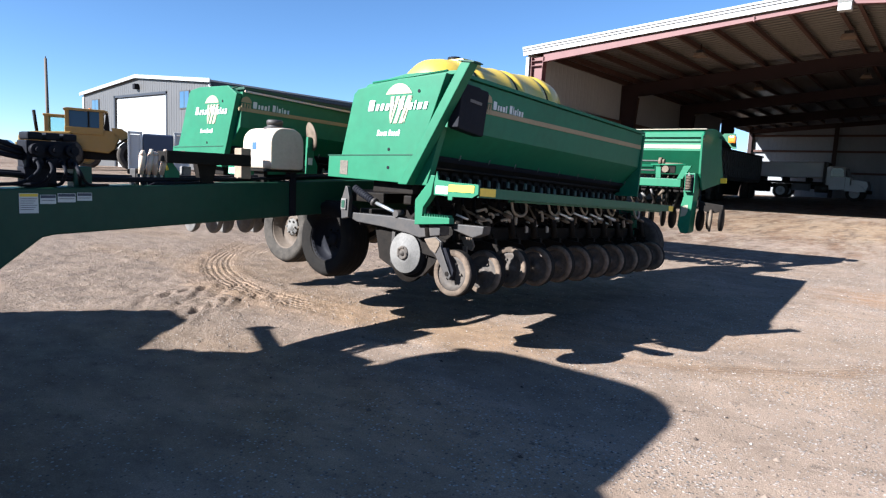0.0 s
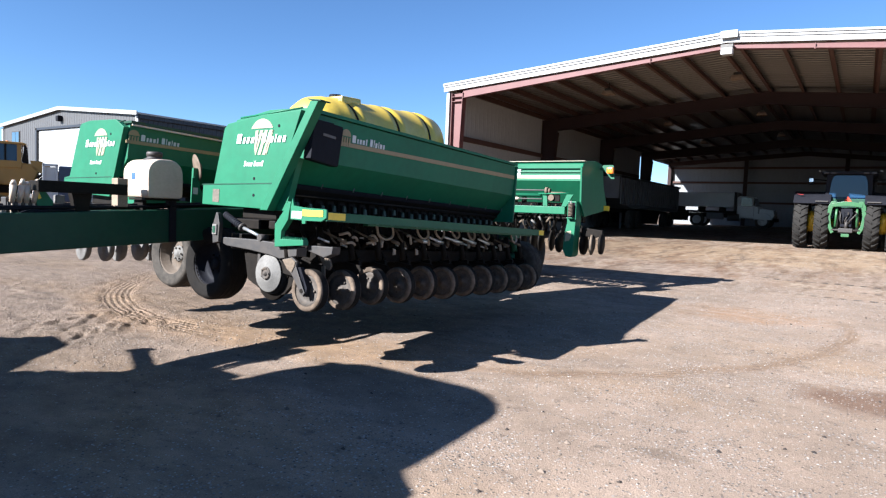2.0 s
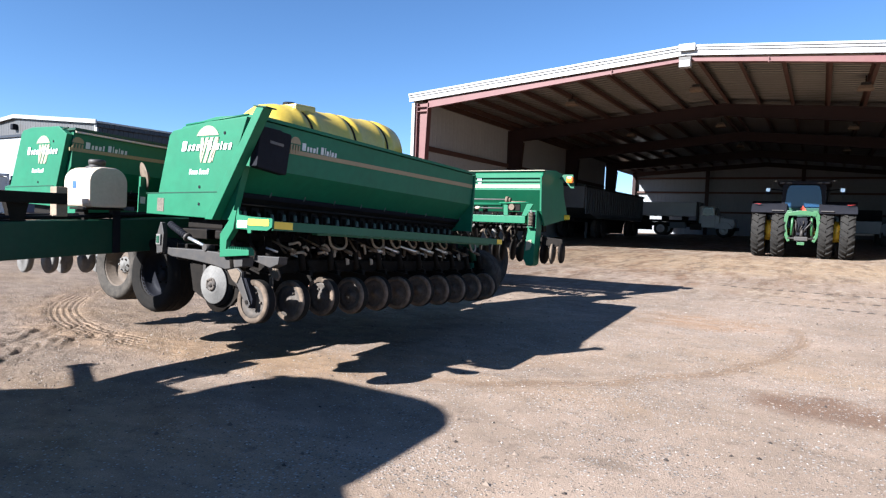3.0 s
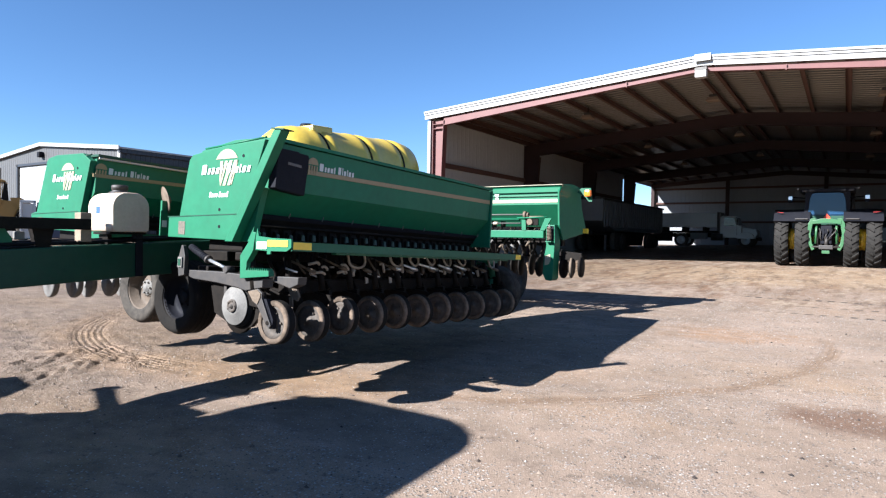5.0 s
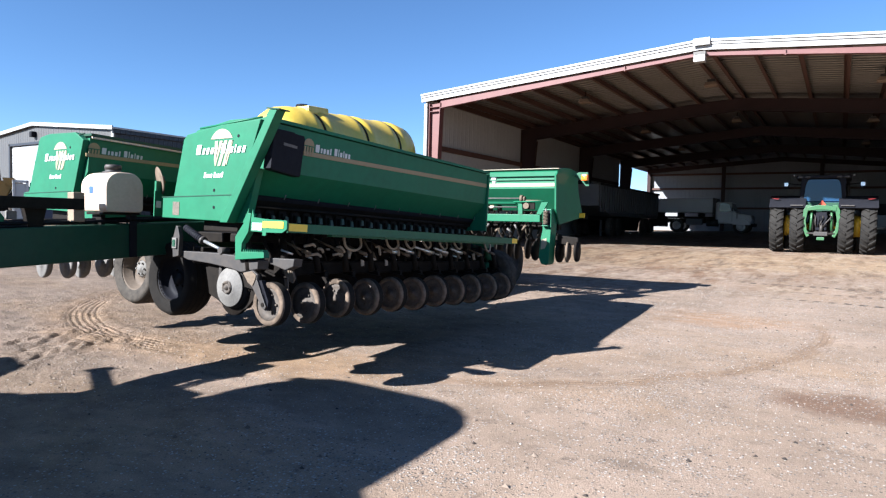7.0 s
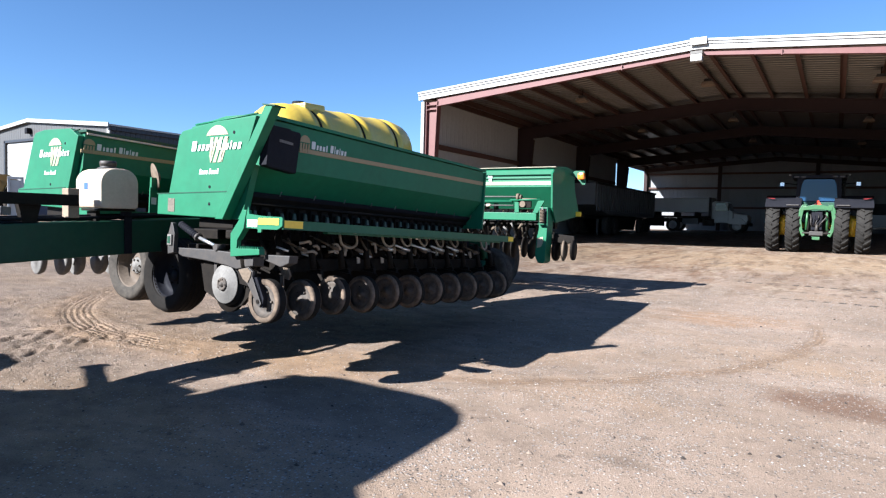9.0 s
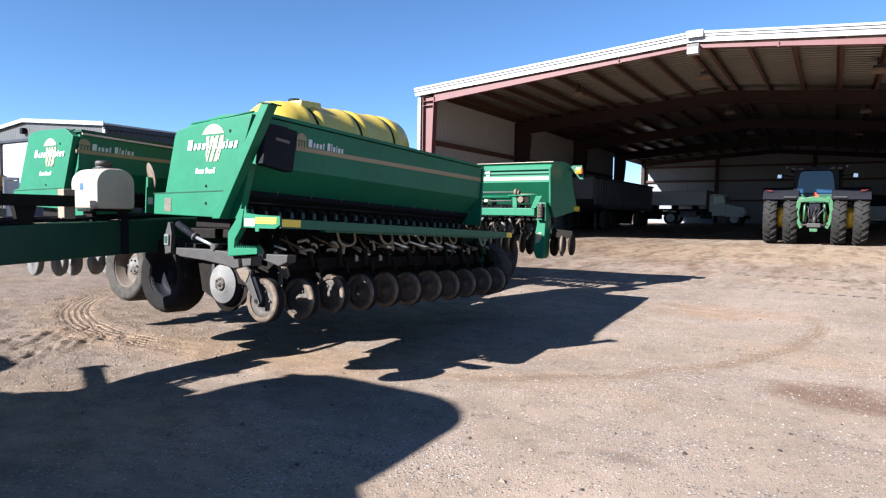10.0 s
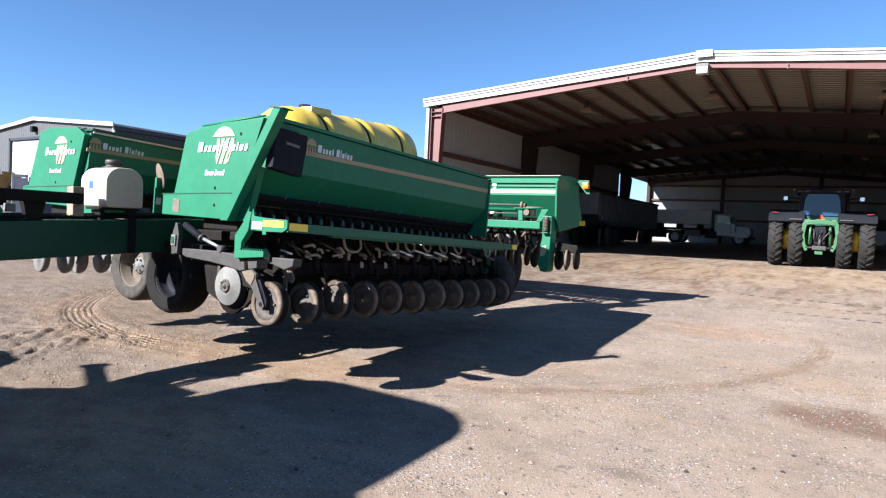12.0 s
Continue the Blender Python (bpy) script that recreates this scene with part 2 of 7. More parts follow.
def spun(bm, profile, center, axis, seg=28, smooth=True):
    """A solid turned round an axis through center; profile rows are (radius, place along the axis)."""
    c, k = Vector(center), "xyz".index(axis)
    u, v = [(Vector((0, 1, 0)), Vector((0, 0, 1))), (Vector((0, 0, 1)), Vector((1, 0, 0))), (Vector((1, 0, 0)), Vector((0, 1, 0)))][k]
    w = Vector([1 if i == k else 0 for i in range(3)])
    rings = []
    for r, h in profile:
        if r < 1e-5:
            rings.append([bm.verts.new(c + w * h)])
        else:
            rings.append([bm.verts.new(c + w * h + r * (math.cos(2 * math.pi * i / seg) * u + math.sin(2 * math.pi * i / seg) * v)) for i in range(seg)])
    fs = []
    for a, b in zip(rings, rings[1:]):
        for i in range(seg):
            j = (i + 1) % seg
            if len(a) == 1 and len(b) == 1:
                continue
            if len(a) == 1:
                fs.append(bm.faces.new((a[0], b[i], b[j])))
            elif len(b) == 1:
                fs.append(bm.faces.new((a[i], b[0], a[j])))
            else:
                fs.append(bm.faces.new((a[i], b[i], b[j], a[j])))
    for f in fs:
        f.smooth = smooth
    bmesh.ops.recalc_face_normals(bm, faces=fs)


def part(name, bm, material, parent=None, label=""):
    me = bpy.data.meshes.new(name)
    bm.to_mesh(me)
    bm.free()
    me.materials.append(material)
    ob = new(name, me)
    if parent is not None:
        ob.parent = parent
    if label:
        tagged(ob, label)
    return ob


def made(fn, *a, **k):
    bm = bmesh.new()
    fn(bm, *a, **k)
    return bm


def again(ob, name, parent, m):
    """Another object on the same mesh, under parent, at the local pose m."""
    o = new(name, ob.data)
    o.parent = parent
    o.matrix_basis = m
    return o


def thing(name, label, category, m=None, group="", kind=""):
    e = new(name)
    e.empty_display_size = 0.2
    if m is not None:
        e.matrix_basis = m
    return tagged(e, label, category, group, kind)


# ---- ground ----
def ground_z(x, y):
    """The yard: rises gently towards the barn, and again far off to the west."""
    zy = 2.2 * np.tanh(0.0266 * y / 2.2)
    zx = 0.9 * np.tanh(0.0086 * x / 0.9)
    s = np.clip((-x - 7.0) / 22.0, 0, 1)
    return zy + zx + 0.85 * s * s * (3 - 2 * s)

ARCS = ((-2.95, 5.85, 5.08, 206, 282, 0.21), (-2.95, 5.85, 4.58, 218, 228, 0.14), (-1.0, 5.4, 4.5, -75, 12, 0.13))
# rows of tyre lug prints: from, to, spacing, print length, print width, slant, depth
PRINTS = ((-3.18, -0.70, -3.33, 1.05, 0.21, 0.050, 0.13, 1.1, 0.032), (-3.48, -0.75, -3.62, 0.95, 0.21, 0.050, 0.12, -1.1, 0.026), (-4.22, -0.50, -4.04, 1.10, 0.21, 0.050, 0.14, 1.1, 0.032), (-4.52, -0.40, -4.36, 1.10, 0.23, 0.050, 0.12, -1.1, 0.024))


def track_relief(x, y):
    """Wheel tracks pressed into the yard: ribbed turning arcs, and rows of lug prints."""
    h = np.zeros_like(x)
    for cx, cy, r, a0, a1, w0 in ARCS:
        d = np.hypot(x - cx, y - cy) - r
        ang = np.degrees(np.arctan2(y - cy, x - cx))
        ang = np.where(ang < a0 - 20, ang + 360, ang)
        on = np.clip((ang - a0) / 8, 0, 1) * np.clip((a1 - ang) / 8, 0, 1)
        w = np.exp(-(d / w0) ** 6) * on
        k = 1.0 if w0 > 0.15 else 0.45
        h += k * w * -0.012
        h += k * 0.008 * np.exp(-((np.abs(d) - w0 - 0.05) / 0.05) ** 2) * on
    for x0, y0, x1, y1, gap, a, b, slant, deep in PRINTS:
        n = math.hypot(x1 - x0, y1 - y0)
        s = ((x - x0) * (x1 - x0) + (y - y0) * (y1 - y0)) / n
        d = ((y - y0) * (x1 - x0) - (x - x0) * (y1 - y0)) / n
        cell = np.floor(s / gap)
        u = s - (cell + 0.5) * gap
        k = 0.75 + 0.25 * np.sin(cell * 12.9898) + 0.2 * np.sin(cell * 4.7)
        d = d + 0.04 * np.sin(cell * 7.3)
        u = u - slant * d
        gate = np.clip(s / 0.4, 0, 1) * np.clip((n - s) / 0.4, 0, 1)
        h -= gate * k * deep * np.exp(-(u / a) ** 4 - (d / b) ** 4)
        h += gate * k * deep * 0.45 * np.exp(-((np.abs(u) - a - 0.045) / 0.04) ** 2 - (d / b) ** 4)
    return h


def grid_axis(lo, hi, fine_lo, fine_hi, step, grow=1.22):
    mid = list(np.arange(fine_lo, fine_hi + step / 2, step))
    up, s = [], step
    p = mid[-1]
    while p < hi:
        s = min(s * grow, 400)
        p += s
        up.append(p)
    dn, s, p = [], step, mid[0]
    while p > lo:
        s = min(s * grow, 400)
        p -= s
        dn.append(p)
    return np.array(dn[::-1] + mid + up)


def value_noise(x, y, scale, seed):
    """Smooth lattice noise in -1..1 on arrays."""
    rs = np.random.RandomState(seed)
    tab = rs.rand(256, 256) * 2 - 1
    u, v = x / scale, y / scale
    i, j = np.floor(u).astype(int), np.floor(v).astype(int)
    f, g = u - i, v - j
    f, g = f * f * (3 - 2 * f), g * g * (3 - 2 * g)
    a, b = tab[i % 256, j % 256], tab[(i + 1) % 256, j % 256]
    c, d = tab[i % 256, (j + 1) % 256], tab[(i + 1) % 256, (j + 1) % 256]
    return (a * (1 - f) + b * f) * (1 - g) + (c * (1 - f) + d * f) * g


def relief(x, y):
    near = np.exp(-((np.maximum(np.abs(x) - 8, 0)) / 4) ** 2 - ((np.maximum(np.abs(y - 6) - 9, 0)) / 4) ** 2)
    rough = np.clip((-x - 1.0) / 3, 0, 1)
    h = 0.013 * value_noise(x, y, 1.3, 3) + 0.005 * value_noise(x, y, 0.42, 4)
    h += 0.0022 * value_noise(x, y, 0.16, 5) * (1 + 2.2 * rough) + 0.0016 * value_noise(x, y, 0.09, 9) * (1 + 2.5 * rough)
    band = rough * np.exp(-((y - 0.4) / 1.1) ** 2)
    h += (0.3 * rough + band) * 0.020 * np.clip(value_noise(x, y, 0.19, 8) - 0.1, 0, 1) * (1 + 0.9 * value_noise(x, y, 0.09, 10))
    # churned patch where tyres have turned: slanting gouges
    churn = np.exp(-((x + 3.9) / 1.2) ** 4 - ((y - 0.2) / 0.95) ** 4)
    u, v = (x + y) * 0.7071, (x - y) * 0.7071
    gouge = np.clip(value_noise(u * 3.2, v, 0.36, 21) - 0.22, 0, 1) + 0.7 * np.clip(value_noise(u * 2.6 + 9, v, 0.22, 22) - 0.3, 0, 1)
    h -= 0.050 * churn * gouge
    return near * (h + track_relief(x, y)) + 0.05 * value_noise(x, y, 9.0, 6) * (1 - near)


def build_ground():
    xs = grid_axis(-3000, 3000, -8.0, 6.5, 0.035)
    ys = grid_axis(-3000, 3000, -2.2, 12.0, 0.035)
    X, Y = np.meshgrid(xs, ys, indexing="ij")
    Z = ground_z(X, Y) + relief(X, Y)
    n, m = X.shape
    verts = np.stack([X.ravel(), Y.ravel(), Z.ravel()], 1)
    idx = np.arange(n * m).reshape(n, m)
    faces = np.stack([idx[:-1, :-1].ravel(), idx[1:, :-1].ravel(), idx[1:, 1:].ravel(), idx[:-1, 1:].ravel()], 1)
    me = bpy.data.meshes.new("ground")
    me.from_pydata(verts.tolist(), [], faces.tolist())
    me.polygons.foreach_set("use_smooth", [True] * len(faces))
    me.materials.append(DIRT)
    return tagged(new("ground", me), "dry tan and grey packed dirt and gravel yard with wheel tracks", "ground", kind="structure")


def dirt_material():
    m = bpy.data.materials.new("packed_dirt")
    m.use_nodes = True
    nt = m.node_tree
    N, L = nt.nodes, nt.links
    b = N["Principled BSDF"]
    b.inputs["Roughness"].default_value = 0.95
    b.inputs["Specular IOR Level"].default_value = 0.2
    tc = N.new("ShaderNodeTexCoord")

    def noise_tex(scale, detail=6, rough=0.6, stretch=None):
        n = N.new("ShaderNodeTexNoise")
        n.inputs["Scale"].default_value = scale
        n.inputs["Detail"].default_value = detail
        n.inputs["Roughness"].default_value = rough
        if stretch:
            mp = N.new("ShaderNodeMapping")
            mp.inputs["Scale"].default_value = stretch
            mp.inputs["Rotation"].default_value = (0, 0, 0.25)
            L.new(tc.outputs["Object"], mp.inputs["Vector"])
            L.new(mp.outputs[0], n.inputs["Vector"])
        else:
            L.new(tc.outputs["Object"], n.inputs["Vector"])
        return n.outputs["Fac"]

    def remap(v, a, c, lo=0.0, hi=1.0):
        r = N.new("ShaderNodeMapRange")
        r.inputs["From Min"].default_value, r.inputs["From Max"].default_value = a, c
        r.inputs["To Min"].default_value, r.inputs["To Max"].default_value = lo, hi
        L.new(v, r.inputs["Value"])
        return r.outputs[0]

    def mixed(fac, a, c):
        x = N.new("ShaderNodeMix")
        x.data_type = "RGBA"
        L.new(fac, x.inputs["Factor"])
        for sock, v in (("A", a), ("B", c)):
            if isinstance(v, tuple):
                x.inputs[sock].default_value = (*v, 1)
            else:
                L.new(v, x.inputs[sock])
        return x.outputs["Result"]

    base = mixed(remap(noise_tex(0.55, 8, 0.65), 0.35, 0.65), (0.1937, 0.1413, 0.1047), (0.2703, 0.1988, 0.151))
    sandy = remap(noise_tex(0.28, 6, 0.6, (0.5, 1.4, 1)), 0.52, 0.68, 0, 0.75)
    base = mixed(sandy, base, (0.2422, 0.1614, 0.09719))
    dark = remap(noise_tex(0.9, 7, 0.7, (0.45, 1.8, 1)), 0.60, 0.72, 0, 0.4)
    base = mixed(dark, base, (0.1126, 0.08373, 0.0646))
    # stains with shapes of their own: damp earth, orange sand in the turning track and towards the barn
    pos = N.new("ShaderNodeSeparateXYZ")
    L.new(tc.outputs["Object"], pos.inputs[0])

    def math_node(op, a, c):
        q = N.new("ShaderNodeMath")
        q.operation = op
        for i_, v_ in enumerate((a, c)):
            if isinstance(v_, (int, float)):
                q.inputs[i_].default_value = v_
            else:
                L.new(v_, q.inputs[i_])
        return q.outputs[0]

    wob = noise_tex(2.2, 6, 0.65)

    def blot(cx, cy, rx, ry, edge=0.55):
        u = math_node("DIVIDE", math_node("SUBTRACT", pos.outputs[0], cx), rx)
        v = math_node("DIVIDE", math_node("SUBTRACT", pos.outputs[1], cy), ry)
        rr = math_node("ADD", math_node("MULTIPLY", u, u), math_node("MULTIPLY", v, v))
        rr = math_node("ADD", rr, math_node("MULTIPLY", math_node("SUBTRACT", wob, 0.5), 2.6))
        return remap(rr, 1.25, 1.25 - edge * 2, 0, 1)

    def ring(cx, cy, r, w):
        u = math_node("SUBTRACT", pos.outputs[0], cx)
        v = math_node("SUBTRACT", pos.outputs[1], cy)
        d = math_node("SQRT", math_node("ADD", math_node("MULTIPLY", u, u), math_node("MULTIPLY", v, v)), 0)
        d = math_node("ABSOLUTE", math_node("SUBTRACT", math_node("ADD", d, math_node("MULTIPLY", math_node("SUBTRACT", wob, 0.5), 0.5)), r), 0)
        return remap(d, w, w * 0.35, 0, 1)

    south = remap(pos.outputs[1], 3.6, 2.2, 0, 0.45)
    base = mixed(math_node("MULTIPLY", ring(-2.95, 5.75, 5.1, 0.55), south), base, (0.264, 0.1667, 0.09719))
    base = mixed(math_node("MULTIPLY", blot(-1.3, 1.0, 1.9, 0.55), 0.75), base, (0.2703, 0.1779, 0.1077))
    smear = remap(noise_tex(3.4, 6, 0.7, (0.45, 2.4, 1)), 0.40, 0.60, 0.1, 1)
    base = mixed(math_node("MULTIPLY", blot(2.3, 5.9, 1.15, 0.62), smear), base, (0.23, 0.130, 0.068))
    base = mixed(math_node("MULTIPLY", blot(-2.0, 16.5, 14.0, 3.6, 0.4), 0.7), base, (0.2812, 0.1936, 0.1181))
    base = mixed(math_node("MULTIPLY", blot(3.75, 2.35, 0.62, 0.42), 0.8), base, (0.121, 0.06878, 0.04336))
    base = mixed(math_node("MULTIPLY", blot(5.2, 2.8, 1.0, 0.5), 0.7), base, (0.1234, 0.08074, 0.05383))
    base = mixed(math_node("MULTIPLY", blot(2.55, 0.35, 0.26, 0.10), 0.55), base, (0.1126, 0.08074, 0.05921))
    base = mixed(math_node("MULTIPLY", blot(1.5, 1.5, 1.3, 0.3), 0.35), base, (0.236, 0.1562, 0.09719))
    streak = remap(noise_tex(0.9, 8, 0.74, (1.7, 0.55, 1)), 0.47, 0.60, 0, 0.85)
    streak = math_node("MULTIPLY", streak, remap(pos.outputs[0], 1.5, 4.5, 1.0, 0.35))
    base = mixed(math_node("MULTIPLY", streak, remap(pos.outputs[1], 8.0, 11.0, 0, 1)), base, (0.150, 0.085, 0.048))
    near_barn = remap(pos.outputs[1], 7.0, 10.5, 0, 1)
    wheeled = remap(noise_tex(1.7, 7, 0.72, (1.9, 0.45, 1)), 0.50, 0.60, 0, 0.7)
    base = mixed(math_node("MULTIPLY", wheeled, near_barn), base, (0.105, 0.066, 0.042))
    swept = remap(noise_tex(2.3, 6, 0.7, (1.5, 0.6, 1)), 0.54, 0.64, 0, 0.65)
    base = mixed(math_node("MULTIPLY", swept, near_barn), base, (0.335, 0.262, 0.192))
    # ground tone: darker to the west, paler to the east, along a ragged edge
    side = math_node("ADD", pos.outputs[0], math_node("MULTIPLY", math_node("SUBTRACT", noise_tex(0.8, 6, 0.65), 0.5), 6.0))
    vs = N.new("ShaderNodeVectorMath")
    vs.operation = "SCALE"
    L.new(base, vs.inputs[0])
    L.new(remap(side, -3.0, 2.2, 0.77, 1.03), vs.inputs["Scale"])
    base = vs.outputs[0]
    wheel_arc = math_node("MULTIPLY", ring(-1.0, 5.4, 4.5, 0.115), math_node("MULTIPLY", remap(pos.outputs[0], -1.2, 1.6, 0.35, 0.8), remap(pos.outputs[1], 6.2, 5.4, 0, 1)))
    base = mixed(wheel_arc, base, (0.186, 0.122, 0.079))
    # rows of damp lug prints leading past the barn
    for px_, py_, turn, gap, wide, long_ in ((1.0, 10.9, -8.66, 0.21, 0.11, 7.5), (2.0, 8.81, -15.3, 0.21, 0.10, 6.0), (2.4, 9.65, -10.0, 0.22, 0.10, 5.5)):
        c_, s_ = math.cos(radians(turn)), math.sin(radians(turn))
        du, dv = math_node("SUBTRACT", pos.outputs[0], px_), math_node("SUBTRACT", pos.outputs[1], py_)
        along = math_node("ADD", math_node("MULTIPLY", du, c_), math_node("MULTIPLY", dv, s_))
        across = math_node("SUBTRACT", math_node("MULTIPLY", dv, c_), math_node("MULTIPLY", du, s_))
        across = math_node("ADD", across, math_node("MULTIPLY", math_node("SUBTRACT", wob, 0.5), 0.12))
        dash = remap(math_node("PINGPONG", math_node("DIVIDE", along, gap), 0.5), 0.20, 0.28, 0, 1)
        lane = remap(math_node("ABSOLUTE", across, 0), wide, wide * 0.6, 0, 1)
        run = math_node("MULTIPLY", remap(along, 0.0, 1.2, 0, 1), remap(along, long_, long_ - 1.0, 0, 1.0))
        worn = remap(noise_tex(2.6, 3, 0.5), 0.36, 0.5, 0.5, 1)
        base = mixed(math_node("MULTIPLY", math_node("MULTIPLY", dash, worn), math_node("MULTIPLY", lane, run)), base, (0.058, 0.043, 0.034))
    fleck = remap(noise_tex(5.5, 7, 0.75), 0.56, 0.67, 0, 0.68)
    base = mixed(fleck, base, (0.118, 0.085, 0.066))
    grain = remap(noise_tex(120, 4, 0.7), 0.3, 0.7, 0.68, 1.28)
    # patches of damper and drier earth, a hand to a stride wide
    patch = remap(noise_tex(3.2, 5, 0.62, (0.75, 1.3, 1)), 0.32, 0.68, -0.28, 0.22)
    patch = math_node("MULTIPLY", patch, remap(pos.outputs[0], 0.0, 2.5, 1.0, 0.30))
    grain = math_node("MULTIPLY", grain, math_node("ADD", patch, 1.02))
    grain = math_node("MULTIPLY", grain, remap(noise_tex(11.0, 4, 0.6, (0.8, 1.25, 1)), 0.62, 0.72, 1.03, 0.70))
    vm = N.new("ShaderNodeVectorMath")
    vm.operation = "SCALE"
    L.new(base, vm.inputs[0])
    L.new(grain, vm.inputs["Scale"])
    # pale pebbles pressed into the surface
    vo = N.new("ShaderNodeTexVoronoi")
    vo.inputs["Scale"].default_value = 36
    L.new(tc.outputs["Object"], vo.inputs["Vector"])
    sepc = N.new("ShaderNodeSeparateColor")
    L.new(vo.outputs["Color"], sepc.inputs[0])
    pick = remap(sepc.outputs[0], 0.46, 0.50)
    close = remap(vo.outputs["Distance"], 0.20, 0.12)
    peb = N.new("ShaderNodeMath")
    peb.operation = "MULTIPLY"
    L.new(pick, peb.inputs[0])
    L.new(close, peb.inputs[1])
    tone = mixed(sepc.outputs[1], (0.12, 0.10, 0.085), (0.40, 0.36, 0.32))
    cool = N.new("ShaderNodeVectorMath")
    cool.operation = "MULTIPLY"
    L.new(vm.outputs[0], cool.inputs[0])
    cool.inputs[1].default_value = (0.99, 0.997, 0.980)
    col = mixed(peb.outputs[0], cool.outputs[0], tone)
    # drifts of crushed grey and white gravel
    chips = N.new("ShaderNodeTexVoronoi")
    chips.inputs["Scale"].default_value = 46
    L.new(tc.outputs["Object"], chips.inputs["Vector"])
    hue = N.new("ShaderNodeSeparateColor")
    L.new(chips.outputs["Color"], hue.inputs[0])
    drift = math_node("MULTIPLY", remap(noise_tex(1.15, 6, 0.68, (0.8, 1.3, 1)), 0.44, 0.60, 0.15, 0.85), remap(pos.outputs[0], -1.6, 0.8, 0.15, 1))
    chip = math_node("MULTIPLY", remap(math_node("ADD", hue.outputs[0], drift), 0.98, 1.0), remap(chips.outputs["Distance"], 0.42, 0.30))
    col = mixed(math_node("MULTIPLY", chip, 0.85), col, mixed(remap(hue.outputs[1], 0.15, 0.95), (0.07, 0.061, 0.055), (0.38, 0.352, 0.325)))
    L.new(col, b.inputs["Base Color"])
    def tread(cx, cy, r, w, pitch):
        u = math_node("SUBTRACT", pos.outputs[0], cx)
        v = math_node("SUBTRACT", pos.outputs[1], cy)
        d = math_node("SQRT", math_node("ADD", math_node("MULTIPLY", u, u), math_node("MULTIPLY", v, v)), 0)
        d = math_node("SUBTRACT", d, r)
        ang = math_node("ARCTAN2", v, u)
        ribs = math_node("SINE", math_node("ADD", math_node("MULTIPLY", d, 6.283 / pitch), math_node("MULTIPLY", math_node("SINE", math_node("MULTIPLY", ang, r * 70.0), 0), 0.7)), 0)
        return math_node("MULTIPLY", ribs, remap(math_node("ABSOLUTE", d, 0), w, w * 0.8, 0, 1))

    ribs = math_node("ADD", tread(-2.95, 5.85, 5.08, 0.21, 0.075), math_node("ADD", math_node("MULTIPLY", tread(-2.95, 5.85, 4.58, 0.14, 0.075), remap(pos.outputs[1], 2.25, 2.45, 0, 1)), math_node("MULTIPLY", tread(-1.0, 5.4, 4.5, 0.14, 0.06), remap(pos.outputs[0], 0.8, 1.6, 0, 2.6))))
    west = remap(pos.outputs[0], -1.9, -2.8, 0.12, 1)
    ribs = math_node("MULTIPLY", math_node("MULTIPLY", ribs, remap(pos.outputs[1], 5.9, 5.2, 0, 1)), west)
    ribs = math_node("MULTIPLY", math_node("MULTIPLY", ribs, remap(noise_tex(1.7, 3, 0.5), 0.35, 0.6, 0.35, 1)), 0.60)
    hsum = N.new("ShaderNodeMath")
    hsum.operation = "MULTIPLY_ADD"
    L.new(peb.outputs[0], hsum.inputs[0])
    hsum.inputs[1].default_value = 0.8
    L.new(math_node("ADD", math_node("MULTIPLY", noise_tex(85, 5, 0.65), 0.5), math_node("MULTIPLY", chip, 0.35)), hsum.inputs[2])
    bp = N.new("ShaderNodeBump")
    bp.inputs["Strength"].default_value = 0.75
    bp.inputs["Distance"].default_value = 0.02
    total = math_node("ADD", math_node("ADD", hsum.outputs[0], ribs), math_node("MULTIPLY", noise_tex(6, 5, 0.6), 0.40))
    crumbs = math_node("MULTIPLY", remap(noise_tex(24, 6, 0.72), 0.42, 0.66, 0, 1), remap(side, -0.8, -3.2, 0, 0.7))
    total = math_node("ADD", total, crumbs)
    L.new(total, bp.inputs["Height"])
    L.new(bp.outputs[0], b.inputs["Normal"])
    return m


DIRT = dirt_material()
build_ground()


def gz(x, y):
    return float(ground_z(np.array(float(x)), np.array(float(y))))


# ---- barn ----
XL, XR, Y0, Y1 = -9.30, 9.42, 15.40, 46.2
XM, EAVE, RIDGE = 0.06, 5.94, 6.62
SLOPE = (RIDGE - EAVE) / (XM - XL)
SLOPE_EAST = SLOPE + 0.016


def roof_z(x):
    return RIDGE - abs(x - XM) * (SLOPE if x < XM else SLOPE_EAST)


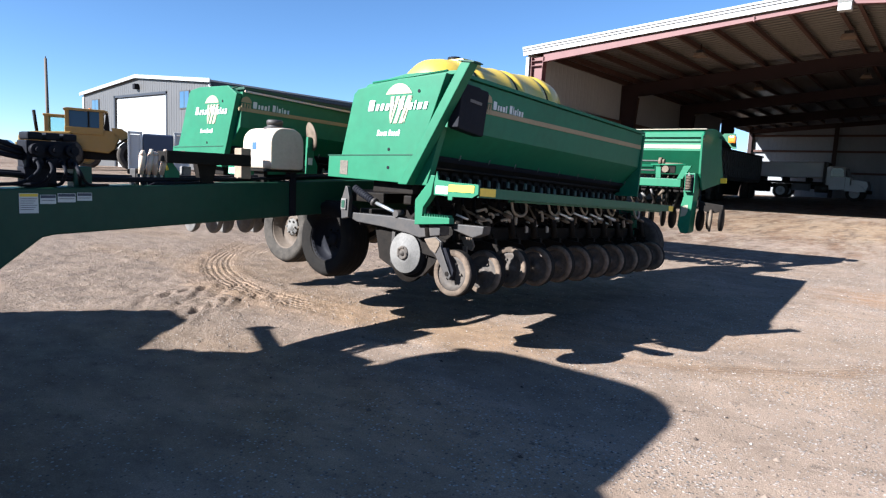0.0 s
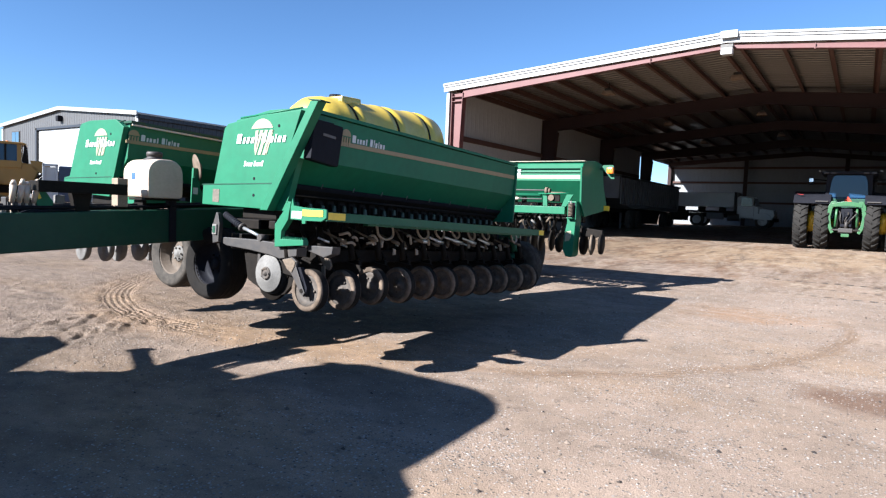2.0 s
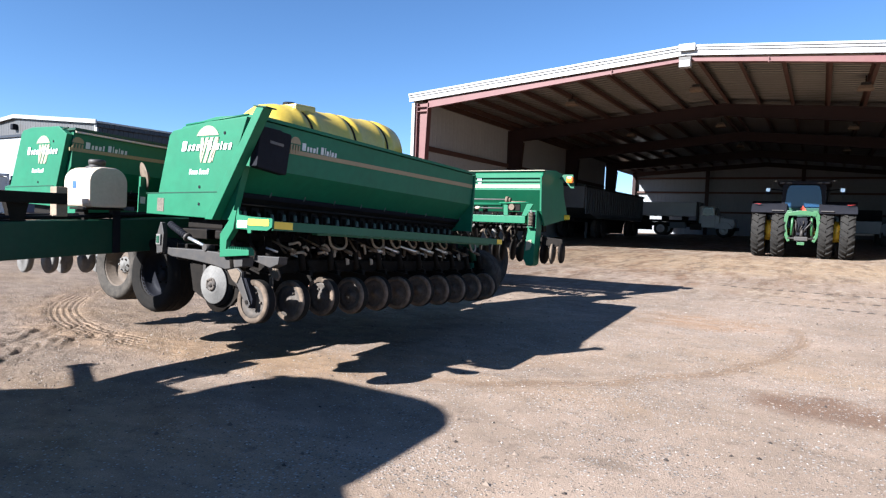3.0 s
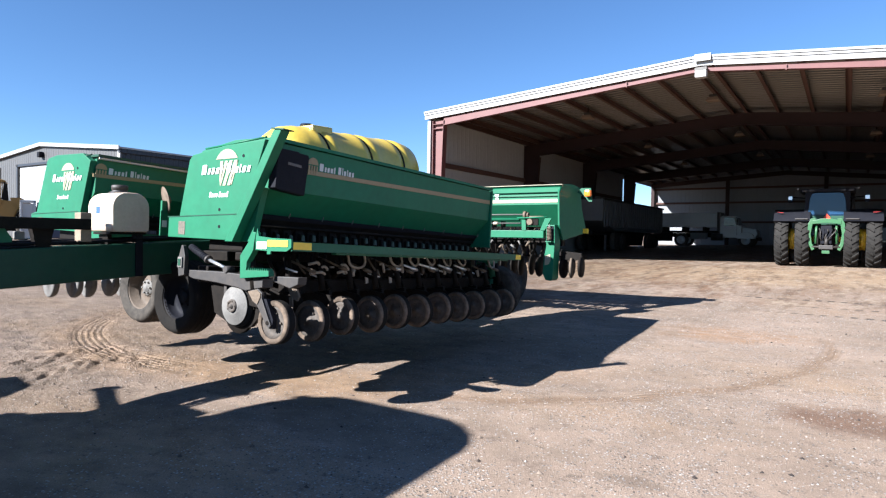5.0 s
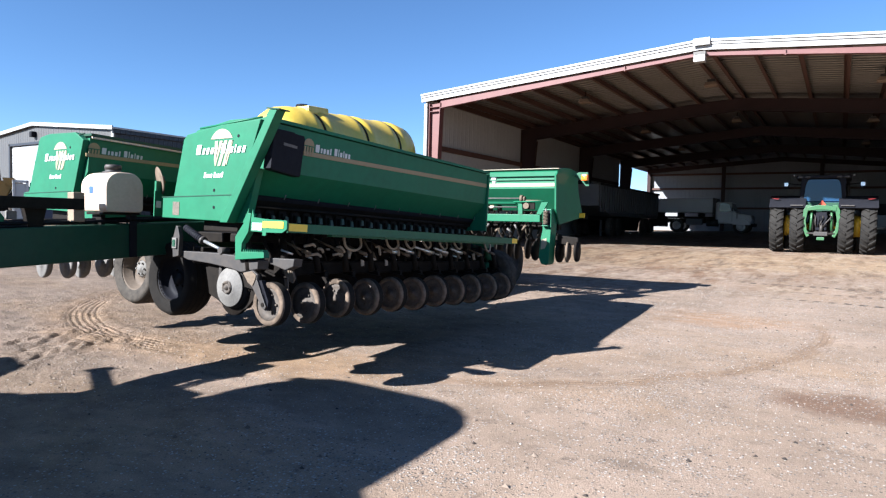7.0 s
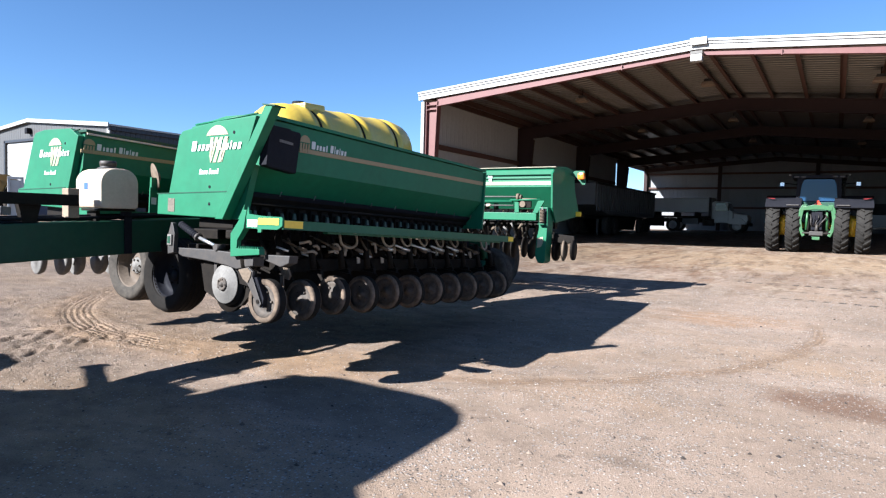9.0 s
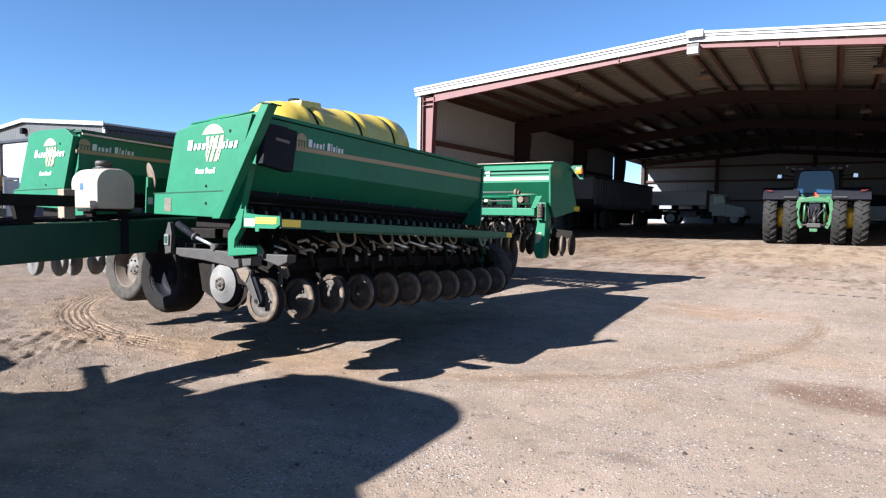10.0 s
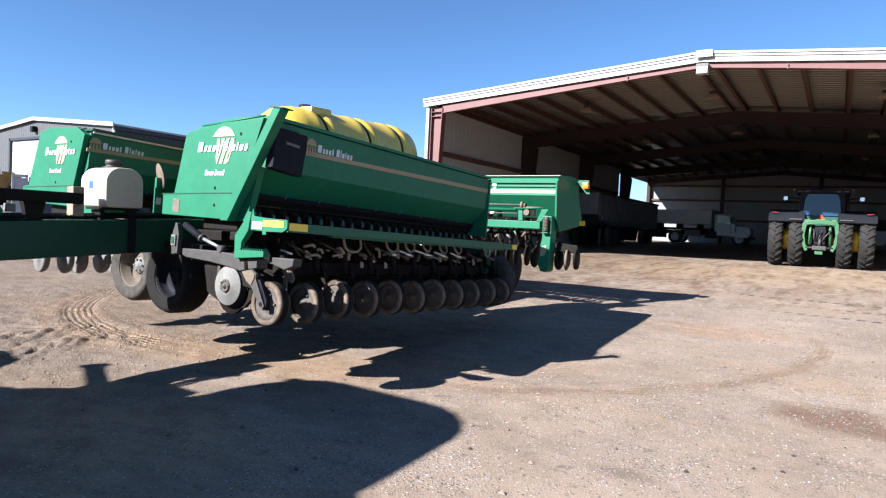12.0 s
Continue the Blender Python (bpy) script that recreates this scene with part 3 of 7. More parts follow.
def build_barn():
    barn = thing("barn", "open-fronted steel machinery barn with red frames and white trim", "barn", kind="structure")
    g = -0.3
    # long walls, the west one open in its last bay
    part("wall_west", made(box, XL + 0.10, XL + 0.15, Y0 + 0.02, 38.50, g, EAVE - 0.047), LINER, barn)
    part("wall_west_header", made(box, XL + 0.10, XL + 0.15, 38.50, Y1, 5.45, EAVE - 0.047), LINER, barn)
    part("wall_east", made(box, XR - 0.05, XR, Y0 + 0.02, Y1, g, roof_z(XR) - 0.051), LINER, barn)
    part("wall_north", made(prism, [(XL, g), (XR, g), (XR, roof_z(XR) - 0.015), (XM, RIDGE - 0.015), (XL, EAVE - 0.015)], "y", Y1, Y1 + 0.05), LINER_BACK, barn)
    # roof sheets
    for a, b, nm in ((XL, XM, "roof_west"), (XM, XR, "roof_east")):
        za, zb = roof_z(a), roof_z(b)
        bm = bmesh.new()
        rows = []
        for k in range(101):
            y = Y0 + 0.01 + 0.305 * k
            rows += [(y, 0.0), (y + 0.19, 0.0), (y + 0.22, 0.032), (y + 0.275, 0.032)]
        rows = [r for r in rows if r[0] < Y1 + 0.1]
        strip = [[bm.verts.new((x, y, z - 0.05 + up)) for x, z in ((a, za), (b, zb))] + [bm.verts.new((x, y, z + 0.01)) for x, z in ((b, zb), (a, za))] for y, up in rows]
        for p, q in zip(strip, strip[1:]):
            for c in range(4):
                bm.faces.new((p[c], p[(c + 1) % 4], q[(c + 1) % 4], q[c]))
        bm.faces.new(strip[0])
        bm.faces.new(strip[-1][::-1])
        bmesh.ops.recalc_face_normals(bm, faces=bm.faces)
        part(nm, bm, ROOF_UNDER, barn)
    # gable trim: three stepped white strips along the front edge
    for a, b in ((XL - 0.04, XM), (XM, XR + 0.04)):
        for lo, hi, out in ((-0.080, -0.020, 0.13), (-0.150, -0.082, 0.095), (-0.295, -0.152, 0.06)):
            za, zb = roof_z(a), roof_z(b)
            part("trim", made(prism, [(a, za + lo), (b, zb + lo), (b, zb + hi), (a, za + hi)], "y", Y0 - out, Y0 + 0.008), TRIM_WHITE, barn)
    part("ridge_cap", made(box, XM - 0.17, XM + 0.27, Y0 - 0.18, Y0 - 0.131, RIDGE - 0.20, RIDGE - 0.005, 0.01), TRIM_WHITE, barn)
    for a, b in ((XL + 0.08, XL + 0.20), (XR - 0.08, XR + 0.03)):
        part("corner_trim", made(box, a, b, Y0 - 0.05, Y0 + 0.005, g, EAVE - 0.36), TRIM_WHITE, barn)
    # frames
    def frame_at(y, depth, haunch, flange, nm):
        for sgn, xe in ((1, XL), (-1, XR)):
            xi = xe + sgn * 0.16
            col = bmesh.new()
            prism(col, [(xi, g), (xi + sgn * 0.34, g), (xi + sgn * haunch, EAVE - 0.25 - depth), (xi + sgn * haunch, roof_z(xi + sgn * haunch) - 0.24), (xi, EAVE - 0.24)], "y", y - 0.006, y + 0.006)
            prism(col, [(xi, g), (xi + sgn * 0.02, g), (xi + sgn * 0.02, EAVE - 0.24), (xi, EAVE - 0.24)], "y", y - flange, y + flange)
            prism(col, [(xi + sgn * 0.34, g), (xi + sgn * 0.36, g), (xi + sgn * (haunch + 0.02), EAVE - 0.25 - depth), (xi + sgn * haunch, EAVE - 0.25 - depth)], "y", y - flange, y + flange)
            part(nm + "_column", col, SHADED_RED, barn)
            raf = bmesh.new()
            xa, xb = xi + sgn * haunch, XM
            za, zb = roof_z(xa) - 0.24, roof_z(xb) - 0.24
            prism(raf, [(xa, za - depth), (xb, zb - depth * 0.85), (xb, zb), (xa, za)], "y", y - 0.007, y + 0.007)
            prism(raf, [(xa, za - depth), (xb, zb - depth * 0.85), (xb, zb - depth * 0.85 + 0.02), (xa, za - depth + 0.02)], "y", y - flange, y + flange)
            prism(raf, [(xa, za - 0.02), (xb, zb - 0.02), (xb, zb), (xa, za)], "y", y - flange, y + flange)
            part(nm + "_rafter", raf, SHADED_RED, barn)
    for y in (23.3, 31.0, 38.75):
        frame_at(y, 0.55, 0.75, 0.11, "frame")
    # front portal: a flat-faced channel post and beam
    for sgn, xe in ((1, XL), (-1, XR)):
        xi = xe + sgn * 0.27
        post = bmesh.new()
        prism(post, [(xi, g), (xi + sgn * 0.26, g), (xi + sgn * 0.47, EAVE - 0.36), (xi, EAVE - 0.36)], "y", Y0 + 0.10, Y0 + 0.12)
        prism(post, [(xi, g), (xi + sgn * 0.02, g), (xi + sgn * 0.02, EAVE - 0.36), (xi, EAVE - 0.36)], "y", Y0 - 0.02, Y0 + 0.24)
        prism(post, [(xi + sgn * 0.24, g), (xi + sgn * 0.26, g), (xi + sgn * 0.47, EAVE - 0.36), (xi + sgn * 0.45, EAVE - 0.36)], "y", Y0 - 0.02, Y0 + 0.24)
        for zz in (EAVE - 0.50, EAVE - 0.66):
            prism(post, [(xi, zz), (xi + sgn * 0.45, zz), (xi + sgn * 0.45, zz + 0.02), (xi, zz + 0.02)], "y", Y0 - 0.01, Y0 + 0.11)
        part("front_post", post, RED_STEEL, barn)
        beam = bmesh.new()
        xa, xs, xb = xi + sgn * 0.45, XM - sgn * 2.1, XM
        za, zs, zb = roof_z(xa) - 0.33, roof_z(xs) - 0.33, RIDGE - 0.33
        for u, v, p, q, du, dv in ((xa, xs, za, zs, 0.27, 0.14), (xs, xb, zs, zb, 0.14, 0.12)):
            prism(beam, [(u, p - du), (v, q - dv), (v, q), (u, p)], "y", Y0 + 0.03, Y0 + 0.05)
            prism(beam, [(u, p - du), (v, q - dv), (v, q - dv + 0.02), (u, p - du + 0.02)], "y", Y0 - 0.02, Y0 + 0.14)
        # bolted splice plate under the beam
        box(beam, xs - 0.012, xs + 0.012, Y0 - 0.03, Y0 + 0.14, zs - 0.17, zs - 0.02)
        part("front_beam", beam, RED_STEEL, barn)
    # purlins on top of the rafters, and one shared mesh for each bay
    bays = (Y0 + 0.05, 23.3, 31.0, 38.75, Y1)
    spots = [-9.02, -8.5, -7.5, -6.54, -5.6, -4.55, -3.48, -2.5, -1.4, -0.27, 0.21, 1.3, 2.42, 3.53, 4.6, 5.68, 6.76, 7.84, 8.9]
    for j in range(4):
        L0 = bays[j + 1] - bays[j]
        bm = bmesh.new()
        box(bm, -0.006, 0.006, 0, L0, -0.20, 0)
        box(bm, -0.08, 0.006, 0, L0, -0.008, 0)
        box(bm, -0.006, 0.09, 0, L0, -0.208, -0.2)
        first = None
        for x in spots:
            if first is None:
                first = part("purlin", bm, SHADED_BROWN, barn)
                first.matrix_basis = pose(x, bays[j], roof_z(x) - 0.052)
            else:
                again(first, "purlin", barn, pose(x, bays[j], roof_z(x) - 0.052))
    # girts
    for z in (2.3, 4.08):
        for a, b in zip(bays[:3], bays[1:4]):
            part("girt", made(box, XL + 0.151, XL + 0.26, a + 0.12, min(b - 0.12, 38.2), z - 0.09, z + 0.09, 0.01), SHADED_BROWN, barn)
    for z in (2.74, 4.17, 5.23):
        part("girt", made(box, XL + 0.3, XR - 0.3, Y1 - 0.2, Y1 - 0.01, z - 0.07, z + 0.07, 0.01), SHADED_BROWN, barn)
    for x in (-9.05, -3.75, 2.35, 9.1):
        bm = bmesh.new()
        box(bm, x - 0.01, x + 0.01, Y1 - 0.42, Y1 - 0.21, g, roof_z(x) - 0.3)
        box(bm, x - 0.12, x + 0.12, Y1 - 0.43, Y1 - 0.41, g, roof_z(x) - 0.3)
        box(bm, x - 0.12, x + 0.12, Y1 - 0.23, Y1 - 0.21, g, roof_z(x) - 0.3)
        part("end_wall_column", bm, SHADED_RED, barn)
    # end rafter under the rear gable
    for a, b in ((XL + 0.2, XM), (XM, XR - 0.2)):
        part("end_rafter", made(prism, [(a, roof_z(a) - 0.6), (b, roof_z(b) - 0.6), (b, roof_z(b) - 0.3), (a, roof_z(a) - 0.3)], "y", Y1 - 0.4, Y1 - 0.22), SHADED_RED, barn)
    part("jamb_trim", made(box, XL + 0.08, XL + 0.17, Y1 - 0.25, Y1 - 0.002, g, 5.45), TRIM_WHITE, barn)
    return barn


build_barn()


def flood_lamp(x, y, z):
    lamp = thing("flood_lamp", "white square flood lamp under the barn ridge", "lamp", pose(x, y, z))
    part("housing", made(box, -0.15, 0.15, -0.12, 0.13, -0.10, 0.09, 0.02), TRIM_WHITE, lamp)
    part("lens", made(box, -0.11, 0.11, -0.128, -0.121, -0.07, 0.04, 0.004), WHITE, lamp, "white glass lens")
    part("hood", made(box, -0.16, 0.16, -0.11, 0.13, 0.091, 0.18, 0.015), DISC_STEEL, lamp, "grey metal hood")
    return lamp


flood_lamp(XM + 0.02, Y0 - 0.12, 6.06)


def bay_lamp(x, y):
    z = roof_z(x) - 0.3
    lamp = thing("bay_lamp", "unlit square barn ceiling lamp with dusty reflector", "lamp", pose(x, y, z), group="barn ceiling lamps")
    part("housing", made(box, -0.12, 0.12, -0.12, 0.12, -0.06, 0.04, 0.01), GREY_STEEL, lamp)
    part("reflector", made(prism, [(-0.21, -0.17), (0.21, -0.17), (0.15, -0.061), (-0.15, -0.061)], "y", -0.21, 0.21, 0.01), LAMP_TAN, lamp)
    part("stem", made(rod, (0, 0, 0.04), (0, 0, 0.25), 0.015, 8), BLACK_STEEL, lamp)


for lx, ly in ((-4.48, 18.84), (-0.29, 19.35), (4.48, 19.1), (-4.5, 27.3), (-0.55, 27.44), (4.48, 27.26), (-4.5, 35.2), (-0.55, 35.3), (4.48, 35.2)):
    bay_lamp(lx, ly)


# ---- grey workshop across the yard ----
def build_workshop():
    w = thing("workshop", "grey ribbed metal workshop with white roller door and trim", "building", kind="structure")
    xl, xr, xm, yf, yb = -47.9, -30.5, -39.3, 16.0, 46.0
    ze, zr, g = 6.05, 6.82, 0.2
    bm = bmesh.new()
    dl, dr, dt = -42.7, -35.6, 5.6
    def wall_piece(a, b, z0, top=None):
        za = ze + (zr - ze) * (1 - abs(a - xm) / (xr - xm)) if top is None else top
        zb = ze + (zr - ze) * (1 - abs(b - xm) / (xr - xm)) if top is None else top
        pts = [(a, z0), (b, z0), (b, zb)] + ([(xm, zr)] if top is None and a < xm < b else []) + [(a, za)]
        prism(bm, pts, "y", yf, yf + 0.15)
    wall_piece(xl, dl, g)
    wall_piece(dl, dr, dt)
    wall_piece(dr, xr, g)
    part("wall_south", bm, GREY_CLAD, w)
    part("wall_east", made(box, xr - 0.1, xr, yf + 0.16, yb, g, ze), SHADE_NAVY_CLAD, w)
    part("wall_west", made(box, xl, xl + 0.1, yf + 0.16, yb, g, ze), SHADE_NAVY_CLAD, w)
    part("wall_north", made(box, xl, xr, yb, yb + 0.1, g, ze), SHADE_NAVY_CLAD, w)
    part("roof", made(prism, [(xl - 0.2, ze - 0.02), (xm, zr), (xr + 0.2, ze - 0.02), (xr + 0.2, ze + 0.08), (xm, zr + 0.1), (xl - 0.2, ze + 0.08)], "y", yf - 0.15, yb + 0.1), TRIM_WHITE, w)
    for a, b in ((xl - 0.25, xm), (xm, xr + 0.25)):
        za, zb = (ze, zr) if a < xm - 1 else (zr, ze)
        part("gable_trim", made(prism, [(a, za - 0.08), (b, zb - 0.08), (b, zb + 0.14), (a, za + 0.14)], "y", yf - 0.22, yf - 0.152), TRIM_WHITE, w)
    for x in (xl - 0.1, xr - 0.12):
        part("corner_trim", made(box, x, x + 0.24, yf - 0.06, yf - 0.003, g, ze - 0.1), TRIM_WHITE, w)
    part("eave_gutter", made(box, xr + 0.01, xr + 0.16, yf - 0.1, yb, ze - 0.25, ze - 0.03, 0.02), SHADE_NAVY_CLAD, w)
    # roller door of separate slats
    door = part("roller_door", made(box, dl + 0.1, dr - 0.1, yf + 0.10, yf + 0.14, g, dt - 0.03), TRIM_WHITE, w, "white roller door, closed")
    slat = None
    z = g + 0.3
    while z < dt - 0.3:
        if slat is None:
            slat = part("slat", made(box, dl + 0.12, dr - 0.12, yf + 0.075, yf + 0.098, 0, 0.46, 0.008), TRIM_WHITE, door)
            slat.matrix_basis = pose(0, 0, z)
        else:
            again(slat, "slat", door, pose(0, 0, z))
        z += 0.5
    for a, b, c, d in ((dl - 0.15, dl, g, dt + 0.15), (dr, dr + 0.15, g, dt + 0.15), (dl - 0.15, dr + 0.15, dt, dt + 0.15)):
        part("door_frame", made(box, a, b, yf - 0.03, yf - 0.002, c, d), SHADE_NAVY_CLAD, w)
    for cx, cz in ((-45.8, 5.1), (-33.3, 5.15)):
        win = part("window", made(box, cx - 0.58, cx + 0.58, yf - 0.05, yf - 0.002, cz - 0.55, cz + 0.55, 0.01), GREY_STEEL, w)
        for s in (-1, 1):
            part("pane", made(box, cx + s * 0.27 - 0.24, cx + s * 0.27 + 0.24, yf - 0.065, yf - 0.053, cz - 0.48, cz + 0.48), MIRROR_GLASS, win)
    for k in range(5):
        yy = yf + 3 + 5.2 * k
        win = part("window", made(box, xr + 0.002, xr + 0.05, yy, yy + 1.9, 4.3, 5.4, 0.01), GREY_STEEL, w)
        part("pane", made(box, xr + 0.052, xr + 0.06, yy + 0.1, yy + 1.8, 4.4, 5.3), TRACTOR_GLASS, win)
    lamp = part("wall_lamp", made(box, xm - 0.16, xm + 0.16, yf - 0.30, yf - 0.002, 6.02, 6.38, 0.06), BLACK, w)
    part("vent_pipe", made(rod, (xr - 1.5, yf + 16, ze), (xr - 1.5, yf + 16, ze + 0.9), 0.1, 10), BLACK, w)
    return w


build_workshop()


# ---- grain drill: two wings folded forward beside the tongue, and the rear section ----
PITCH = -2.45                      # the wings slope down towards the rear
SP = 0.371                         # row spacing
NROW = 11
PANEL = [(-1.41, 1.40), (-1.41, 1.57), (-1.255, 1.585), (-1.145, 2.065), (-1.10, 2.105), (-0.66, 2.160), (-0.20, 2.175), (-0.49, 1.38)]
PANEL_FAR = [(-1.44, 1.42), (-1.44, 1.585), (-1.315, 1.600), (-1.125, 2.165), (-1.09, 2.200), (-0.90, 2.226), (-0.36, 2.215), (-0.195, 2.130), (-0.346, 1.609), (-0.420, 1.38)]
SIDE = [(-0.19, 2.17), (-0.21, 1.80), (-0.50, 1.47), (-0.92, 1.47), (-1.24, 1.78), (-1.13, 2.06), (-1.09, 2.10)]
LEN = 3.60


def face_x(z):
    return -0.19 - (2.17 - z) * 0.02 / 0.37


def bar_outline(a, b, z0, z1, lean):
    """A leaning upright bar with rounded corners, as an outline."""
    c = min((b - a) * 0.10, (z1 - z0) * 0.06)
    pts = [(a + c, z0), (b - c, z0), (b, z0 + c), (b, z1 - c), (b - c, z1), (a + c, z1), (a, z1 - c), (a, z0 + c)]
    return [(p + lean * (z - z0) / (z1 - z0), z) for p, z in pts]


def emblem(parent, cx, cz, y, s=1.0):
    """The oval field emblem with word-like bars on an end panel, drawn as plain shapes."""
    rx, rz = 0.150 * s, 0.152 * s
    bm = bmesh.new()
    dome = [(cx + rx * math.cos(a), cz + rz * math.sin(a)) for a in np.linspace(0.52, math.pi - 0.52, 14)]
    prism(bm, dome, "y", y - 0.004, y - 0.0005)
    part("emblem_dome", bm, CREAM, parent, "cream dome over slanting furrows")
    for k in range(5):
        bm = bmesh.new()
        # slanting furrows, cut off by the oval
        t0, t1 = (k - 2.7) * 0.056 * s, (k - 2.7) * 0.056 * s + 0.036 * s
        lo, hi = -0.135 * s, 0.060 * s
        quad = []
        for t, z in ((t0, lo), (t1, lo), (t1 + 0.075 * s, hi), (t0 + 0.075 * s, hi)):
            half = rx * math.sqrt(max(0.02, 1 - (z / rz) ** 2))
            quad.append((cx + max(-half, min(half, t)), cz + z))
        if quad[1][0] - quad[0][0] < 0.004:
            quad[0] = (quad[1][0] - 0.012 * s, quad[0][1] + 0.05 * s)
        prism(bm, quad, "y", y - 0.004, y - 0.0005)
        part("emblem_furrow", bm, CREAM, parent)
    bm = bmesh.new()
    x = cx - 0.305 * s
    base = cz - 0.040 * s
    for w, h in ((0.062, 0.078), (0.030, 0.048), (0.036, 0.050), (0.040, 0.048), (0.024, 0.066), (0.0, 0), (0.052, 0.078), (0.016, 0.076), (0.038, 0.048), (0.016, 0.064), (0.042, 0.048), (0.034, 0.050)):
        if w:
            prism(bm, bar_outline(x, x + w * 0.90 * s, base, base + h * s, 0.014 * s), "y", y - 0.0065, y - 0.0045)
            part("lettering_bar", bm, WHITE, parent)
            bm = bmesh.new()
        x += (w + 0.016) * s if w else 0.034 * s
    x = cx - 0.200 * s
    for k, w in enumerate((0.022, 0.018, 0.010, 0.010, 0.022, 0, 0.022, 0.014, 0.018, 0.018, 0.020)):
        if w:
            top = 0.182 if k in (0, 6, 10) else 0.195
            prism(bm, bar_outline(x, x + w * 0.85 * s, cz - 0.225 * s, cz - top * s, 0.008 * s), "y", y - 0.003, y - 0.0005)
            part("caption_bar", bm, WHITE, parent)
            bm = bmesh.new()
        x += (w + 0.005) * s if w else 0.012 * s
    bm.free()


def side_mark(parent, y0, z, s=1.0):
    """A small half-round emblem and word-like bars on the long side, drawn as plain shapes."""
    fx = face_x(z)
    bm = bmesh.new()
    pts = [(y0 + 0.055 * s * (1 + math.cos(a)), z + 0.02 * s + 0.055 * s * math.sin(a)) for a in np.linspace(0, math.pi, 9)]
    prism(bm, pts, "x", fx, fx + 0.006)
    part("side_emblem", bm, GOLD, parent)
    for k in range(4):
        bm = bmesh.new()
        a = y0 + 0.028 * k * s
        prism(bm, [(a, z - 0.055 * s), (a + 0.016 * s, z - 0.055 * s), (a + 0.022 * s, z + 0.012 * s), (a + 0.006 * s, z + 0.012 * s)], "x", fx, fx + 0.006)
        part("side_emblem_furrow", bm, GOLD, parent)
    bm = bmesh.new()
    y = y0 + 0.125 * s
    for w, h in ((0.046, 0.060), (0.020, 0.038), (0.026, 0.038), (0.028, 0.038), (0.016, 0.050), (0, 0), (0.036, 0.060), (0.010, 0.060), (0.028, 0.038), (0.010, 0.052), (0.030, 0.038), (0.024, 0.038)):
        if w:
            prism(bm, bar_outline(y, y + w * 0.88 * s, z - 0.02 * s, z + (h - 0.02) * s, 0.004 * s), "x", fx + 0.002, fx + 0.006)
            part("lettering_bar", bm, WHITE, parent)
            bm = bmesh.new()
        y += (w + 0.011) * s if w else 0.024 * s
    bm.free()


def press_wheel_meshes():
    bm = bmesh.new()
    r = 0.168
    spun(bm, [(r * 0.74, -0.045), (r * 0.80, -0.050), (r * 0.93, -0.049), (r * 0.972, -0.041), (r * 0.985, -0.030)], (0, 0, 0), "y", 34)
    spun(bm, [(r * 0.985, 0.030), (r * 0.90, 0.05), (r * 0.74, 0.045)], (0, 0, 0), "y", 34)
    tyre = bm
    tread = bmesh.new()
    spun(tread, [(r * 0.985, -0.030), (r * 0.996, -0.020), (r * 0.990, -0.010), (r * 1.0, 0.0), (r * 0.990, 0.010), (r * 0.996, 0.020), (r * 0.985, 0.030)], (0, 0, 0), "y", 34)
    bm = bmesh.new()
    spun(bm, [(0.0, -0.034), (0.03, -0.034), (0.032, -0.022), (r * 0.55, -0.018), (r * 0.76, -0.040), (r * 0.76, 0.040), (r * 0.55, 0.018), (0.0, 0.03)], (0, 0, 0), "y", 26)
    for k in range(5):
        a = 2 * math.pi * k / 5
        rod(bm, (0.07 * math.cos(a), -0.034, 0.07 * math.sin(a)), (0.07 * math.cos(a), -0.015, 0.07 * math.sin(a)), 0.008, 6)
    return tyre, bm, tread


def opener_meshes(block=True):
    """Dark row-unit body: drop arm, twin discs and seed boot."""
    bm = bmesh.new()
    prism(bm, [(-0.95, 1.08), (-0.88, 1.12), (-0.52, 0.98), (-0.30, 0.92), (-0.30, 0.84), (-0.55, 0.86)], "y", -0.03, 0.03)
    prism(bm, [(-0.34, 0.96), (-0.16, 0.94), (-0.02, 0.80), (0.02, 0.77), (-0.02, 0.74), (-0.20, 0.86), (-0.36, 0.88)], "y", -0.062, -0.045)
    # shank plate widened to block sun between the row units
    prism(bm, [(-0.86, 1.00), (-0.22, 0.98), (-0.20, 0.84), (-0.34, 0.70), (-0.50, 0.66), (-0.80, 0.78)], "y", -0.018, 0.018)
    rod(bm, (-0.62, 0.0, 1.02), (-0.36, 0.0, 1.22), 0.028, 8)
    if block:
        box(bm, -0.86, -0.62, -0.05, 0.05, 0.95, 1.20, 0.01)
        prism(bm, [(-0.62, 1.10), (-0.34, 1.02), (-0.30, 0.95), (-0.62, 1.0)], "y", 0.10, 0.13)
    prism(bm, [(-0.46, 1.10), (-0.30, 1.06), (-0.26, 1.00), (-0.30, 0.95), (-0.46, 0.98)], "y", 0.02, 0.05)
    rod(bm, (-0.30, -0.08, 1.26), (-0.24, -0.08, 0.98), 0.03, 8)
    if block:
        box(bm, -0.66, -0.56, 0.06, 0.33, 0.98, 1.22)
    for s in (-1, 1):
        spun(bm, [(0.0, s * 0.035), (0.165, s * 0.018), (0.168, s * 0.014), (0.0, s * 0.02)], (-0.50, 0, 0.80), "y", 24)
    return bm


